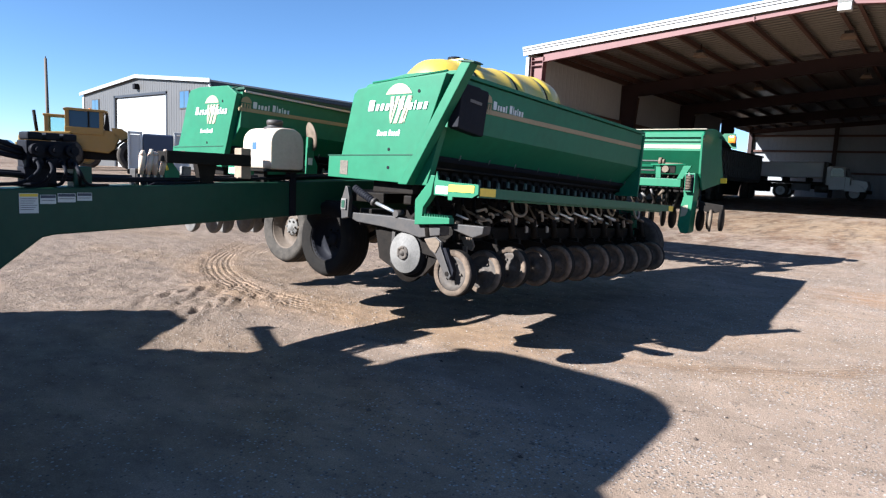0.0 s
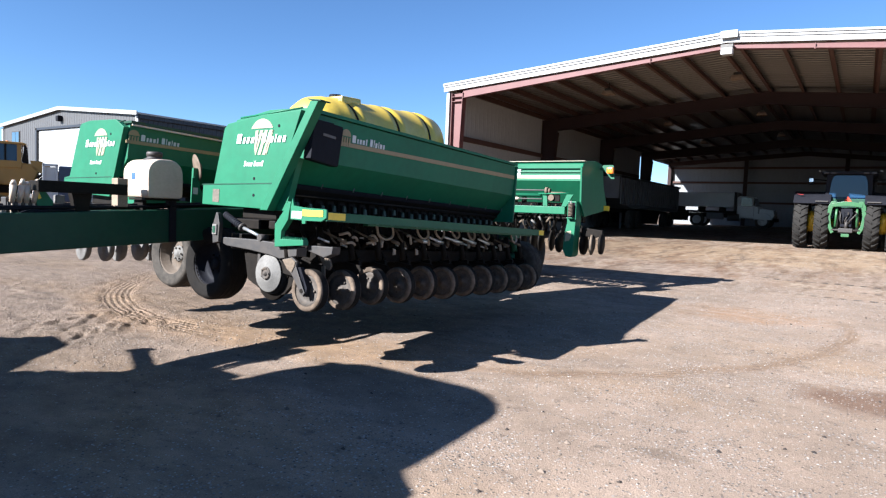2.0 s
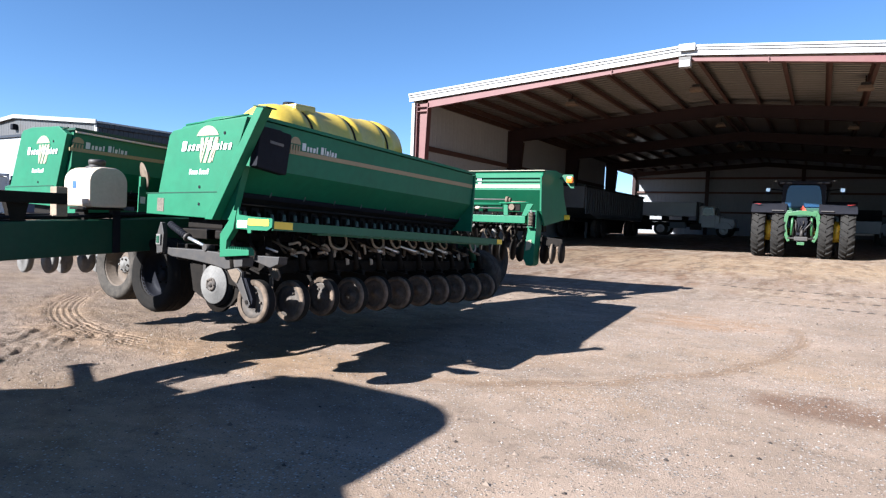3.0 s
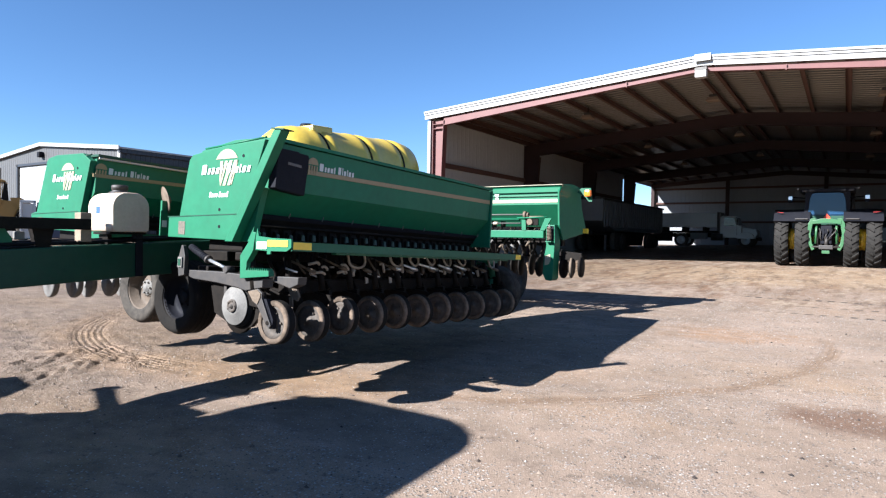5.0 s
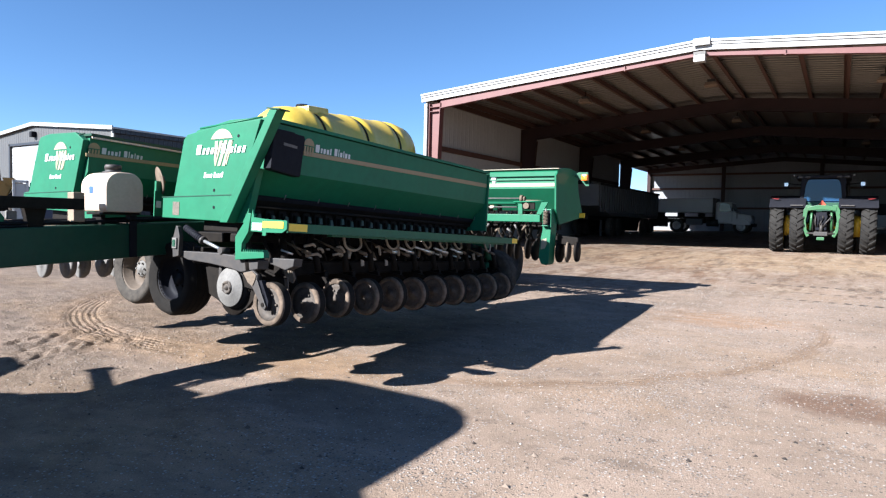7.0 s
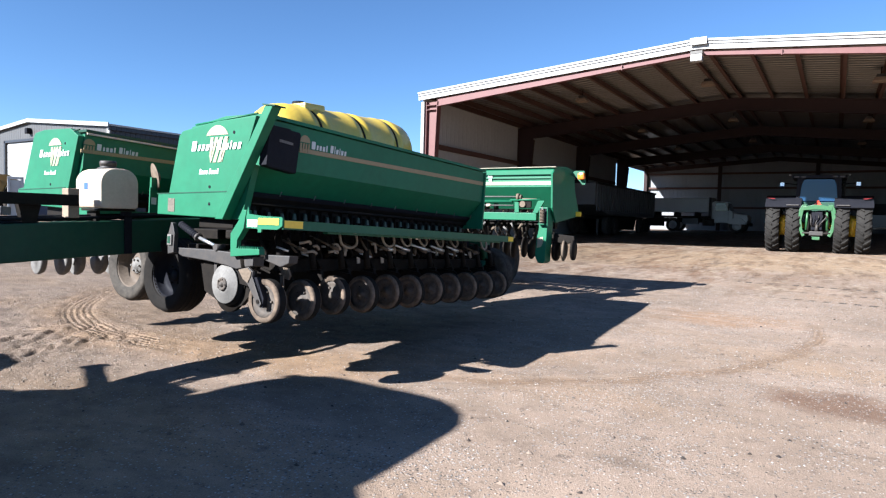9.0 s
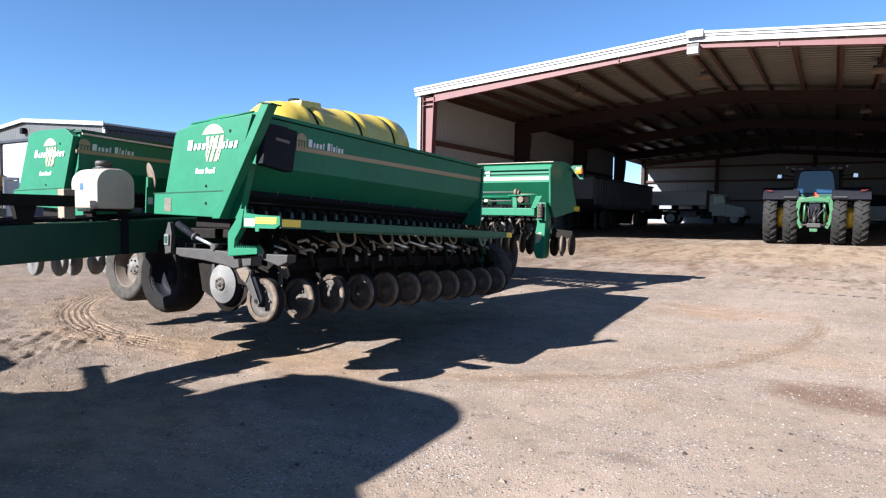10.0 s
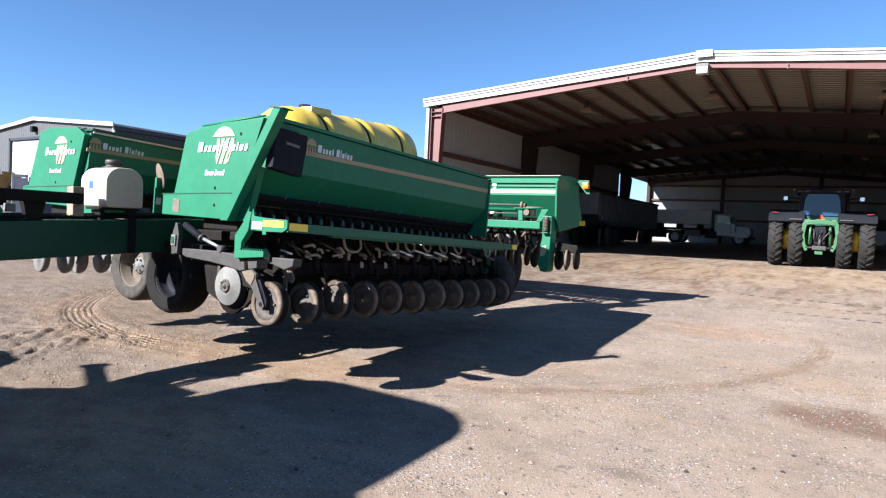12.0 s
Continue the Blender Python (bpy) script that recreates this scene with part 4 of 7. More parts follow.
def tyre_meshes(r, w, rim):
    t = bmesh.new()
    spun(t, [(rim, -w * 0.42), (r * 0.86, -w * 0.5), (r * 0.95, -w * 0.46), (r * 0.99, -w * 0.3), (r, 0), (r * 0.99, w * 0.3), (r * 0.95, w * 0.46), (r * 0.86, w * 0.5), (rim, w * 0.42)], (0, 0, 0), "y", 40)
    for k in (-0.28, -0.1, 0.1, 0.28):
        spun(t, [(r * 0.985, w * (k - 0.03)), (r * 1.012, w * (k - 0.02)), (r * 1.012, w * (k + 0.02)), (r * 0.985, w * (k + 0.03))], (0, 0, 0), "y", 40)
    h = bmesh.new()
    spun(h, [(0.0, -w * 0.1), (0.06, -w * 0.1), (0.062, -w * 0.02), (rim * 0.7, w * 0.02), (rim * 0.92, -w * 0.02), (rim * 0.95, -w * 0.36), (rim * 1.03, -w * 0.42), (rim * 1.03, w * 0.42), (rim * 0.9, w * 0.3), (0.0, w * 0.12)], (0, 0, 0), "y", 32)
    for k in range(6):
        a = 2 * math.pi * k / 6
        rod(h, (0.09 * math.cos(a), -w * 0.09, 0.09 * math.sin(a)), (0.09 * math.cos(a), w * 0.04, 0.09 * math.sin(a)), 0.011, 6)
    return t, h


PW_TYRE, PW_HUB, PW_TREAD = press_wheel_meshes()
pw_tyre_proto = pw_hub_proto = pw_tread_proto = opener_proto = None
rs = random.Random(7)


def wing(m, detailed, label):
    global pw_tyre_proto, pw_hub_proto, pw_tread_proto, opener_proto
    w = thing("drill_wing", label, "grain drill", m, group="sections of the folding grain drill")
    # seed box
    bm = bmesh.new()
    prism(bm, SIDE, "y", 0.03, LEN, 0.008)
    part("seed_box", bm, GREEN, w)
    bm = bmesh.new()
    prism(bm, PANEL if detailed else PANEL_FAR, "y", -0.035, 0.028, 0.006)
    panel = part("end_panel", bm, GREEN, w)
    part("panel_seam", made(prism, [(-1.42, 1.572), (-0.40, 1.592), (-0.40, 1.600), (-1.42, 1.580)], "y", -0.039, -0.034), TONGUE_GREEN, panel)
    bm = bmesh.new()
    for x, z in ((-0.718, 1.632), (-0.714, 1.493), (-0.446, 2.06)):
        bm = bmesh.new()
        spun(bm, [(0.0, -0.003), (0.013, -0.003), (0.013, 0.0)], (x, -0.0352, z), "y", 14, False)
        part("bolt_hole", bm, BLACK, panel)
    emblem(panel, -0.648, 1.968, -0.0352, 1.04)
    part("warning_decal", made(prism, [(-1.26, 1.425), (-1.17, 1.422), (-1.17, 1.535), (-1.26, 1.538)], "y", -0.0385, -0.0352), FADED_DECAL, panel)
    bm = bmesh.new()
    prism(bm, [(-0.17, 2.175), (-0.185, 1.46), (-0.93, 1.45), (-1.26, 1.78), (-1.10, 2.10), (-0.66, 2.16)], "y", LEN + 0.002, LEN + 0.03, 0.006)
    part("end_panel", bm, GREEN, w)
    # lid with a raised hinge rail
    bm = bmesh.new()
    prism(bm, [(-0.165, 2.178), (-0.165, 2.205), (-0.64, 2.212), (-1.06, 2.150), (-1.10, 2.115), (-0.64, 2.176)], "y", 0.03, LEN + 0.01, 0.004)
    rod(bm, (-0.95, -0.02, 2.150), (-0.20, -0.02, 2.195), 0.008, 6)
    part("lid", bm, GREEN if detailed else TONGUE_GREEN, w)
    if not detailed:
        # sunlit lid rim drawn as a pale strip
        part("lid_seal", made(box, -0.176, -0.160, 0.04, LEN - 0.02, 2.150, 2.172, 0.003), WHITE_POLY, w, "pale strip imitating the sunlit edge of the lid")
    bm = bmesh.new()
    start = 0.425 if detailed else 0.0
    prism(bm, [(start, 1.962), (LEN - 0.01, 2.006), (LEN - 0.01, 2.052), (start, 1.998)], "x", -0.206, -0.1935)
    part("stripe", bm, GOLD, w, "tan stripe along the seed box")
    side_mark(w, 0.425 if detailed else 0.02, 2.03, 1.08 if detailed else 1.12)
    # meters along the bottom with a drive shaft
    bm = bmesh.new()
    rod(bm, (-0.40, 0.06, 1.515), (-0.40, LEN - 0.05, 1.515), 0.014, 8)
    part("drive_shaft", bm, BLACK_STEEL, w)
    part("shaft_guard", made(prism, [(-0.405, 1.572), (-0.372, 1.565), (-0.358, 1.595), (-0.368, 1.606), (-0.41, 1.60)], "y", 0.05, LEN - 0.03, 0.004), BLACK, w)
    part("meter_housing", made(prism, [(-0.372, 1.600), (-0.362, 1.592), (-0.480, 1.452), (-0.60, 1.445), (-0.60, 1.462), (-0.492, 1.463)], "y", 0.04, LEN - 0.005), BLACK_STEEL, w)
    pin = None
    for k in range(9):
        y = 0.38 + k * 0.40
        if pin is None:
            pin = part("guard_pin", made(rod, (-0.352, 0.0, 1.590), (-0.345, 0.012, 1.630), 0.0045, 6), DISC_STEEL, w)
            pin.matrix_basis = pose(0, y, 0)
        else:
            again(pin, "guard_pin", w, pose(0, y, 0))
    cup = None
    for k in range(24 if detailed else 12):
        y = 0.12 + k * (LEN - 0.2) / (24 if detailed else 12)
        if cup is None:
            bm = bmesh.new()
            box(bm, -0.57, -0.43, 0.0, 0.085, 1.36, 1.50, 0.012)
            box(bm, -0.43, -0.40, 0.018, 0.066, 1.40, 1.47, 0.006)
            rod(bm, (-0.50, 0.042, 1.37), (-0.50, 0.042, 1.28), 0.024, 8)
            cup = part("seed_meter", bm, BLACK_STEEL, w)
            cup.matrix_basis = pose(0, y, 0)
            gate = part("meter_gate", made(prism, [(0.02, 1.405), (0.06, 1.405), (0.05, 1.455), (0.025, 1.46)], "x", -0.399, -0.385), METER_GREY, cup)
        else:
            o = again(cup, "seed_meter", w, pose(0, y, 0))
            again(gate, "meter_gate", o, pose(rs.uniform(0, 0.02), 0, rs.uniform(-0.01, 0.015)))
    bm = bmesh.new()
    box(bm, -0.95, -0.52, 0.05, LEN, 1.30, 1.40, 0.01)
    part("meter_trough", bm, BLACK_STEEL, w)
    # tool bars
    for x0, x1, z0, z1 in ((-1.10, -0.96, 1.02, 1.16), (-0.62, -0.54, 1.22, 1.29)):
        part("tool_bar", made(box, x0, x1, 0.06, LEN + 0.1, z0, z1, 0.012), BLACK_STEEL, w)
    # walkboard
    bm = bmesh.new()
    box(bm, -0.30, 0.188, -0.02, 3.71, 1.366, 1.378)
    box(bm, 0.188, 0.202, -0.088, 3.72, 1.313, 1.382)
    box(bm, -0.30, -0.287, -0.02, 3.68, 1.33, 1.365)
    board = part("walkboard", bm, GREEN_WORN, w)
    bm = bmesh.new()
    prism(bm, [(-0.183, 1.402), (-0.167, 1.478), (-0.150, 1.418), (-0.018, 1.406), (0.198, 1.400), (0.205, 1.392), (0.205, 1.336), (0.156, 1.308), (-0.012, 1.307), (-0.014, 1.283), (-0.049, 1.282), (-0.052, 1.308), (-0.180, 1.312)], "y", -0.102, -0.0885)
    part("walkboard_end", bm, GREEN, board)
    if detailed:
        part("reflector", made(box, -0.046, 0.172, -0.106, -0.1025, 1.342, 1.389), YELLOW, board)
        part("reflector", made(box, 0.2025, 0.206, -0.080, 0.105, 1.324, 1.378), YELLOW, board)
    part("reflector", made(box, 0.2025, 0.206, 3.58, 3.715, 1.320, 1.377), YELLOW, board)
    part("warning_decal", made(box, -0.163, -0.055, -0.106, -0.1025, 1.321, 1.376), WHITE, board)
    part("stiffener", made(box, 0.11, 0.165, 0.42, 3.45, 1.296, 1.312, 0.003), GREEN_WORN, board)
    for y in (0.50, 1.40, 2.30, 3.20):
        part("board_bracket", made(box, -0.29, 0.186, y, y + 0.05, 1.335, 1.3655, 0.004), BLACK_STEEL, board)
    # slanting end post with a cap plate
    if detailed:
        bm = bmesh.new()
        prism(bm, [(-0.515, 1.37), (-0.425, 1.37), (0.085, 2.215), (-0.005, 2.215)], "y", -0.13, -0.045, 0.006)
        post = part("end_post", bm, GREEN, w)
        part("cap_plate", made(prism, [(-0.02, 2.222), (0.115, 2.205), (0.115, 2.214), (-0.02, 2.231)], "y", -0.14, -0.035), TONGUE_GREEN, post)
        # added strip for the end panel where it shows beyond the post
        part("mount_plate", made(prism, [(-0.44, 1.375), (-0.31, 1.375), (-0.20, 1.80), (-0.28, 1.80)], "y", -0.04, 0.02, 0.004), GREEN, w)
        # step bracket
        bm = bmesh.new()
        prism(bm, [(-0.215, 1.450), (-0.180, 1.445), (-0.192, 1.385), (-0.205, 1.305), (-0.272, 1.215), (-0.276, 1.152), (-0.022, 1.158), (-0.020, 1.116), (-0.342, 1.086), (-0.352, 1.264), (-0.240, 1.396)], "y", -0.105, -0.05, 0.004)
        for k in range(10):
            x = -0.255 + k * 0.023
            prism(bm, [(x, 1.154), (x + 0.012, 1.154), (x + 0.006, 1.174)], "y", -0.105, -0.05)
        part("step_bracket", bm, GREEN, w)
        # document box
        bm = bmesh.new()
        prism(bm, [(-0.048, 1.795), (-0.025, 1.783), (0.250, 1.758), (0.262, 1.770), (0.298, 2.070), (0.286, 2.090), (0.190, 2.094), (0.186, 2.102), (0.002, 2.102), (-0.026, 2.082)], "x", -0.135, -0.052, 0.007)
        part("document_bracket", made(box, -0.205, -0.1352, 0.06, 0.22, 1.86, 1.90, 0.004), BLACK_STEEL, w)
        docs = part("document_box", bm, BLACK, w, "black plastic document box")
        part("document_label", made(prism, [(0.072, 1.985), (0.212, 1.977), (0.214, 1.997), (0.074, 2.006)], "x", -0.0515, -0.049), DISC_STEEL, docs)
    # drop hoses
    for k in range(NROW * 2):
        y = 0.08 + k * 0.176
        bm = bmesh.new()
        tan = k == 18
        bend = rs.uniform(-0.05, 0.05)
        hose(bm, [(-0.50, y + 0.04, 1.29), (-0.44, y + bend, 1.20), (-0.40 + rs.uniform(-0.05, 0.08), y + bend * 1.5 + 0.03, 1.10), (-0.46, y + 0.02, 0.98)], 0.014, 7, 4)
        part("seed_hose", bm, TAN_HOSE if tan else BLACK_STEEL, w)
    if detailed:
        for y, wide, low in ((1.035, 0.24, 1.18), (1.67, 0.195, 1.20), (1.995, 0.165, 1.21), (2.325, 0.145, 1.22), (2.66, 0.15, 1.21), (2.98, 0.16, 1.22), (3.72, 0.15, 1.20)):
            bm = bmesh.new()
            hose(bm, [(-0.29, y + 0.03, 1.375), (-0.255, y, 1.29), (-0.24, y + 0.02, low + 0.03), (-0.235, y + wide * 0.5, low), (-0.245, y + wide - 0.015, low + 0.03), (-0.26, y + wide, 1.29), (-0.29, y + wide - 0.03, 1.375)], 0.0125, 8, 5)
            part("looped_hose", bm, SEED_TUBE, w)
        for y, z, dy, dz in ((0.545, 1.205, 0.115, 0.012), (0.70, 1.178, 0.06, -0.008), (0.955, 1.20, 0.085, -0.026), (0.57, 1.124, 0.165, 0.008), (0.91, 1.134, 0.105, 0.008), (1.52, 1.215, 0.05, -0.06)):
            bm = bmesh.new()
            hose(bm, [(-0.27, y, z), (-0.245, y + dy * 0.3, z + 0.010), (-0.24, y + dy * 0.7, z + dz + 0.008), (-0.25, y + dy, z + dz - 0.012)], 0.013, 7, 4)
            part("hose_elbow", bm, SEED_TUBE, w)
        for y, z, dy, dz in ((1.675, 1.19, 0.10, -0.02), (1.865, 1.218, 0.195, -0.05), (2.145, 1.23, 0.30, -0.057), (2.52, 1.225, 0.22, -0.05), (2.86, 1.225, 0.20, -0.05)):
            bm = bmesh.new()
            rod(bm, (-0.235, y, z), (-0.205, y + dy, z + dz), 0.012, 8)
            rod(bm, (-0.219, y + dy * 0.55, z + dz * 0.55), (-0.203, y + dy * 1.05, z + dz * 1.05), 0.019, 8)
            part("plunger_rod", bm, CHROME, w)
        for y in (1.312, 1.682):
            part("hanger_plate", made(prism, [(y - 0.022, 1.095), (y + 0.02, 1.085), (y + 0.028, 1.035), (y - 0.012, 1.03)], "x", -0.262, -0.25, 0.003), SEED_TUBE, w)
        rod0 = None
        for k in range(1, 11):
            y = 0.05 + SP * k
            if rod0 is None:
                bm = bmesh.new()
                rod(bm, (-0.42, 0.0, 1.25), (-0.17, 0.12, 1.14), 0.010, 8)
                rod(bm, (-0.24, 0.085, 1.17), (-0.18, 0.115, 1.145), 0.018, 8)
                rod0 = part("spring_rod", bm, DIRTY_DISC, w)
                rod0.matrix_basis = pose(0, y, 0)
            else:
                again(rod0, "spring_rod", w, pose(rs.uniform(-0.03, 0.02), y + rs.uniform(-0.04, 0.04), rs.uniform(-0.02, 0.03)))
    if detailed:
        # black bar over the press wheels; small pale pieces above it imitate sunlit glints
        part("press_bar", made(box, -0.40, -0.33, 0.34, LEN + 0.25, 0.955, 1.07, 0.01), BLACK_STEEL, w)
        for k in range(36):
            y = 0.28 + k * 0.097 + rs.uniform(-0.03, 0.03)
            x, z = -0.30 + rs.uniform(-0.08, 0.04), 1.115 + rs.uniform(0.0, 0.07)
            bm = bmesh.new()
            kind = k % 4
            if kind == 0:
                rod(bm, (x, y, z), (x + 0.06, y + rs.uniform(0.05, 0.12), z - rs.uniform(0.02, 0.05)), 0.009, 8)
                part("link_rod", bm, CHROME, w)
            elif kind == 1:
                rod(bm, (x, y, z + 0.03), (x + 0.02, y + rs.uniform(-0.03, 0.05), z - 0.05), 0.022, 9, 0.015)
                part("tube_cup", bm, SEED_TUBE if k % 8 == 1 else DIRTY_DISC, w)
            elif kind == 2:
                box(bm, x, x + 0.02, y - 0.022, y + 0.025, z - 0.010, z + 0.008, 0.004)
                part("hose_clamp", bm, DISC_STEEL, w)
            else:
                hose(bm, [(x - 0.03, y, z + 0.12), (x + 0.02, y + 0.01, z + 0.04), (x + 0.03, y + 0.05, z), (x - 0.02, y + 0.09, z + 0.01)], 0.010, 6, 3)
                part("breather_hose", bm, TAN_HOSE if k % 8 == 3 else BLACK, w)
    # row units
    for k in range(NROW + 1):
        y = -0.02 + SP * k - (0 if k < NROW else 0.03)
        if k < 2 and not detailed:
            continue
        if k == 0:
            part("row_unit", opener_meshes(False), BLACK_STEEL, w).matrix_basis = pose(0, y + 0.06, 0)
        elif opener_proto is None:
            opener_proto = part("row_unit", opener_meshes(), BLACK_STEEL, w)
            opener_proto.matrix_basis = pose(0, y + 0.06, 0)
        else:
            again(opener_proto, "row_unit", w, pose(0, y + 0.06, 0))
        if k < NROW and (detailed or k > 1):
            if pw_tyre_proto is None:
                pw_tyre_proto = part("press_wheel", PW_TYRE, PRESS_RUBBER, w)
                pw_hub_proto = part("wheel_disc", PW_HUB, HUB_GREY, pw_tyre_proto)
                pw_tread_proto = part("tread", PW_TREAD, SHADED_RUBBER, pw_tyre_proto)
                pw_tyre_proto.matrix_basis = pose(0, y, 0.77)
            else:
                ob = again(pw_tyre_proto, "press_wheel", w, pose(rs.uniform(-0.01, 0.01), y, 0.77 + rs.uniform(-0.012, 0.012), 0, 0, rs.uniform(-3, 3)))
                again(pw_hub_proto, "wheel_disc", ob, Matrix.Rotation(rs.uniform(0, 1), 4, "Y"))
                again(pw_tread_proto, "tread", ob, Matrix.Identity(4))
    if detailed:
        # wheel arm on the outermost row, lit by the sun
        bm = bmesh.new()
        prism(bm, [(-0.229, 0.994), (-0.123, 1.018), (-0.070, 0.988), (-0.074, 0.950), (0.000, 0.815), (0.034, 0.756), (0.018, 0.730), (-0.014, 0.750), (-0.119, 0.886), (-0.172, 0.920)], "y", -0.115, -0.092, 0.004)
        arm = part("wheel_arm", bm, GREY_STEEL, w)
        part("arm_bracket", made(prism, [(-0.224, 0.992), (-0.125, 1.012), (-0.080, 0.985), (-0.084, 0.955), (-0.115, 0.900), (-0.168, 0.925)], "y", -0.122, -0.117, 0.002), DIRTY_DISC, arm, "dusty tan wheel arm bracket")
        part("arm_gusset", made(prism, [(-0.068, 0.944), (-0.040, 0.946), (0.042, 0.795), (0.034, 0.725), (0.018, 0.730), (0.032, 0.760)], "y", -0.100, -0.06, 0.003), BLACK, arm)
        bm = bmesh.new()
        prism(bm, [(-0.175, 1.015), (-0.066, 1.010), (-0.040, 0.950), (-0.060, 0.915), (-0.115, 0.930)], "y", 0.230, 0.252, 0.004)
        part("row_bracket", bm, DIRTY_DISC, w, "dusty tan row bracket")
        part("row_stay", made(prism, [(-0.120, 0.945), (-0.080, 0.948), (-0.072, 0.852), (-0.106, 0.850)], "y", 0.20, 0.212, 0.003), DIRTY_DISC, w)
        rod_bm = made(rod, (0.0, -0.12, 0.77), (0.0, 0.02, 0.77), 0.016, 10)
        part("axle_bolt", rod_bm, BLACK_STEEL, w)
        # dusty lift frame with the hydraulic cylinder and the marker disc
        bm = bmesh.new()
        prism(bm, [(-1.11, 1.085), (-1.065, 1.122), (-0.62, 1.125), (-0.306, 1.112), (-0.135, 1.092), (-0.137, 1.025), (-0.329, 0.990), (-0.45, 1.012), (-0.70, 1.036), (-0.997, 1.052)], "y", -0.06, 0.05, 0.006)
        prism(bm, [(-0.03, 1.117), (0.230, 1.120), (0.221, 1.065), (0.140, 1.034), (-0.033, 1.075)], "y", -0.04, 0.05, 0.006)
        part("lift_frame", bm, GREY_STEEL, w)
        bm = bmesh.new()
        prism(bm, [(-1.140, 1.065), (-1.066, 1.080), (-1.060, 1.238), (-1.088, 1.325), (-1.112, 1.332), (-1.148, 1.226), (-1.150, 1.140)], "y", -0.10, -0.06, 0.005)
        part("lug_plate", bm, GREY_STEEL, w)
        lug_window = part("lug_bushing", made(box, -1.140, -1.082, -0.114, -0.101, 1.140, 1.230, 0.006), DISC_STEEL, w)
        part("lug_opening", made(box, -1.128, -1.094, -0.118, -0.115, 1.156, 1.214), TONGUE_GREEN, lug_window)
        cyl = part("hydraulic_cylinder", made(rod, (-1.075, -0.03, 1.318), (-0.845, -0.03, 1.220), 0.0285, 14), BLACK, w)
        for k in range(9):
            q = 0.08 + 0.10 * k
            mid = Vector((-1.075 + 0.23 * q, -0.03, 1.318 - 0.098 * q))
            part("boot_ring", made(rod, mid - Vector((0.005, 0, -0.002)), mid + Vector((0.005, 0, -0.002)), 0.0303, 14), BLACK, cyl)
        part("gland", made(rod, (-0.850, -0.03, 1.222), (-0.830, -0.03, 1.214), 0.036, 14), GREY_STEEL, cyl)
        part("piston_rod", made(rod, (-0.845, -0.032, 1.220), (-0.585, -0.035, 1.150), 0.014, 12), CHROME, cyl, "chrome piston rod")
        part("rod_eye", made(rod, (-0.572, -0.07, 1.146), (-0.572, 0.01, 1.146), 0.028, 12), GREY_STEEL, cyl)
        bm = bmesh.new()
        spun(bm, [(0.0, -0.012), (0.035, -0.012), (0.05, -0.006), (0.075, -0.007), (0.078, -0.003), (0.152, 0.012), (0.156, 0.016), (0.05, 0.006), (0.0, 0.002)], (-0.480, -0.05, 0.860), "y", 40)
        disc = part("marker_disc", bm, DISC_STEEL, w, "pale worn steel marker disc")
        bm = bmesh.new()
        spun(bm, [(0.0, -0.030), (0.016, -0.030), (0.018, -0.016), (0.034, -0.014), (0.036, -0.020), (0.050, -0.020), (0.054, -0.008)], (-0.480, -0.05, 0.860), "y", 20)
        for k in range(5):
            a = k * 1.2566
            rod(bm, (-0.480 + 0.043 * math.cos(a), -0.076, 0.860 + 0.043 * math.sin(a)), (-0.480 + 0.043 * math.cos(a), -0.066, 0.860 + 0.043 * math.sin(a)), 0.006, 6)
        part("hub", bm, HUB_GREY, disc)
        part("disc_guard", made(prism, [(-0.65, 1.04), (-0.615, 1.04), (-0.625, 0.86), (-0.61, 0.75), (-0.65, 0.77)], "y", -0.01, 0.02), GREY_STEEL, w)
        bm = bmesh.new()
        spun(bm, [(0.0, 0.0), (0.12, 0.0), (0.165, 0.0), (0.172, 0.03), (0.165, 0.06), (0.0, 0.05)], (-0.487, -0.015, 0.858), "y", 36)
        part("gauge_wheel", bm, TRACTOR_RUBBER, w)
    # caster tyre at the rear end
    t, h = tyre_meshes(0.345, 0.24, 0.19)
    ty = part("wing_tyre", t, RUBBER, w)
    part("rim", h, GREY_STEEL, ty)
    ty.matrix_basis = pose(-0.42, 4.26, 0.88)
    bm = bmesh.new()
    rod(bm, (-0.42, 4.05, 1.30), (-0.42, 4.20, 0.98), 0.05, 12)
    box(bm, -0.52, -0.32, 3.85, 4.10, 1.24, 1.33, 0.01)
    rod(bm, (-0.42, 4.08, 0.88), (-0.42, 4.26, 0.88), 0.035, 10)
    rod(bm, (-0.42, 4.10, 1.05), (-0.42, 4.10, 0.88), 0.04, 10)
    part("tyre_strut", bm, GREEN_WORN, w)
    # lift tyre hanging by the inner corner
    t, h = tyre_meshes(0.362, 0.28, 0.222)
    # near wing: tyre, rim and dish coloured black for the shade they hang in
    ty = part("lift_tyre", t, SHADED_RUBBER if detailed else RUBBER, w)
    wheel = part("rim", h, BLACK_STEEL if detailed else WHEEL_DUST, ty)
    if detailed:
        dish = bmesh.new()
        spun(dish, [(0.0, -0.030), (0.05, -0.032), (0.06, -0.010), (0.15, -0.004), (0.195, -0.020), (0.206, -0.075), (0.214, -0.110), (0.214, 0.0), (0.0, 0.01)], (0, 0, 0), "y", 36)
        part("wheel_dish", dish, BLACK, wheel, "dished wheel centre, blackened for shade")
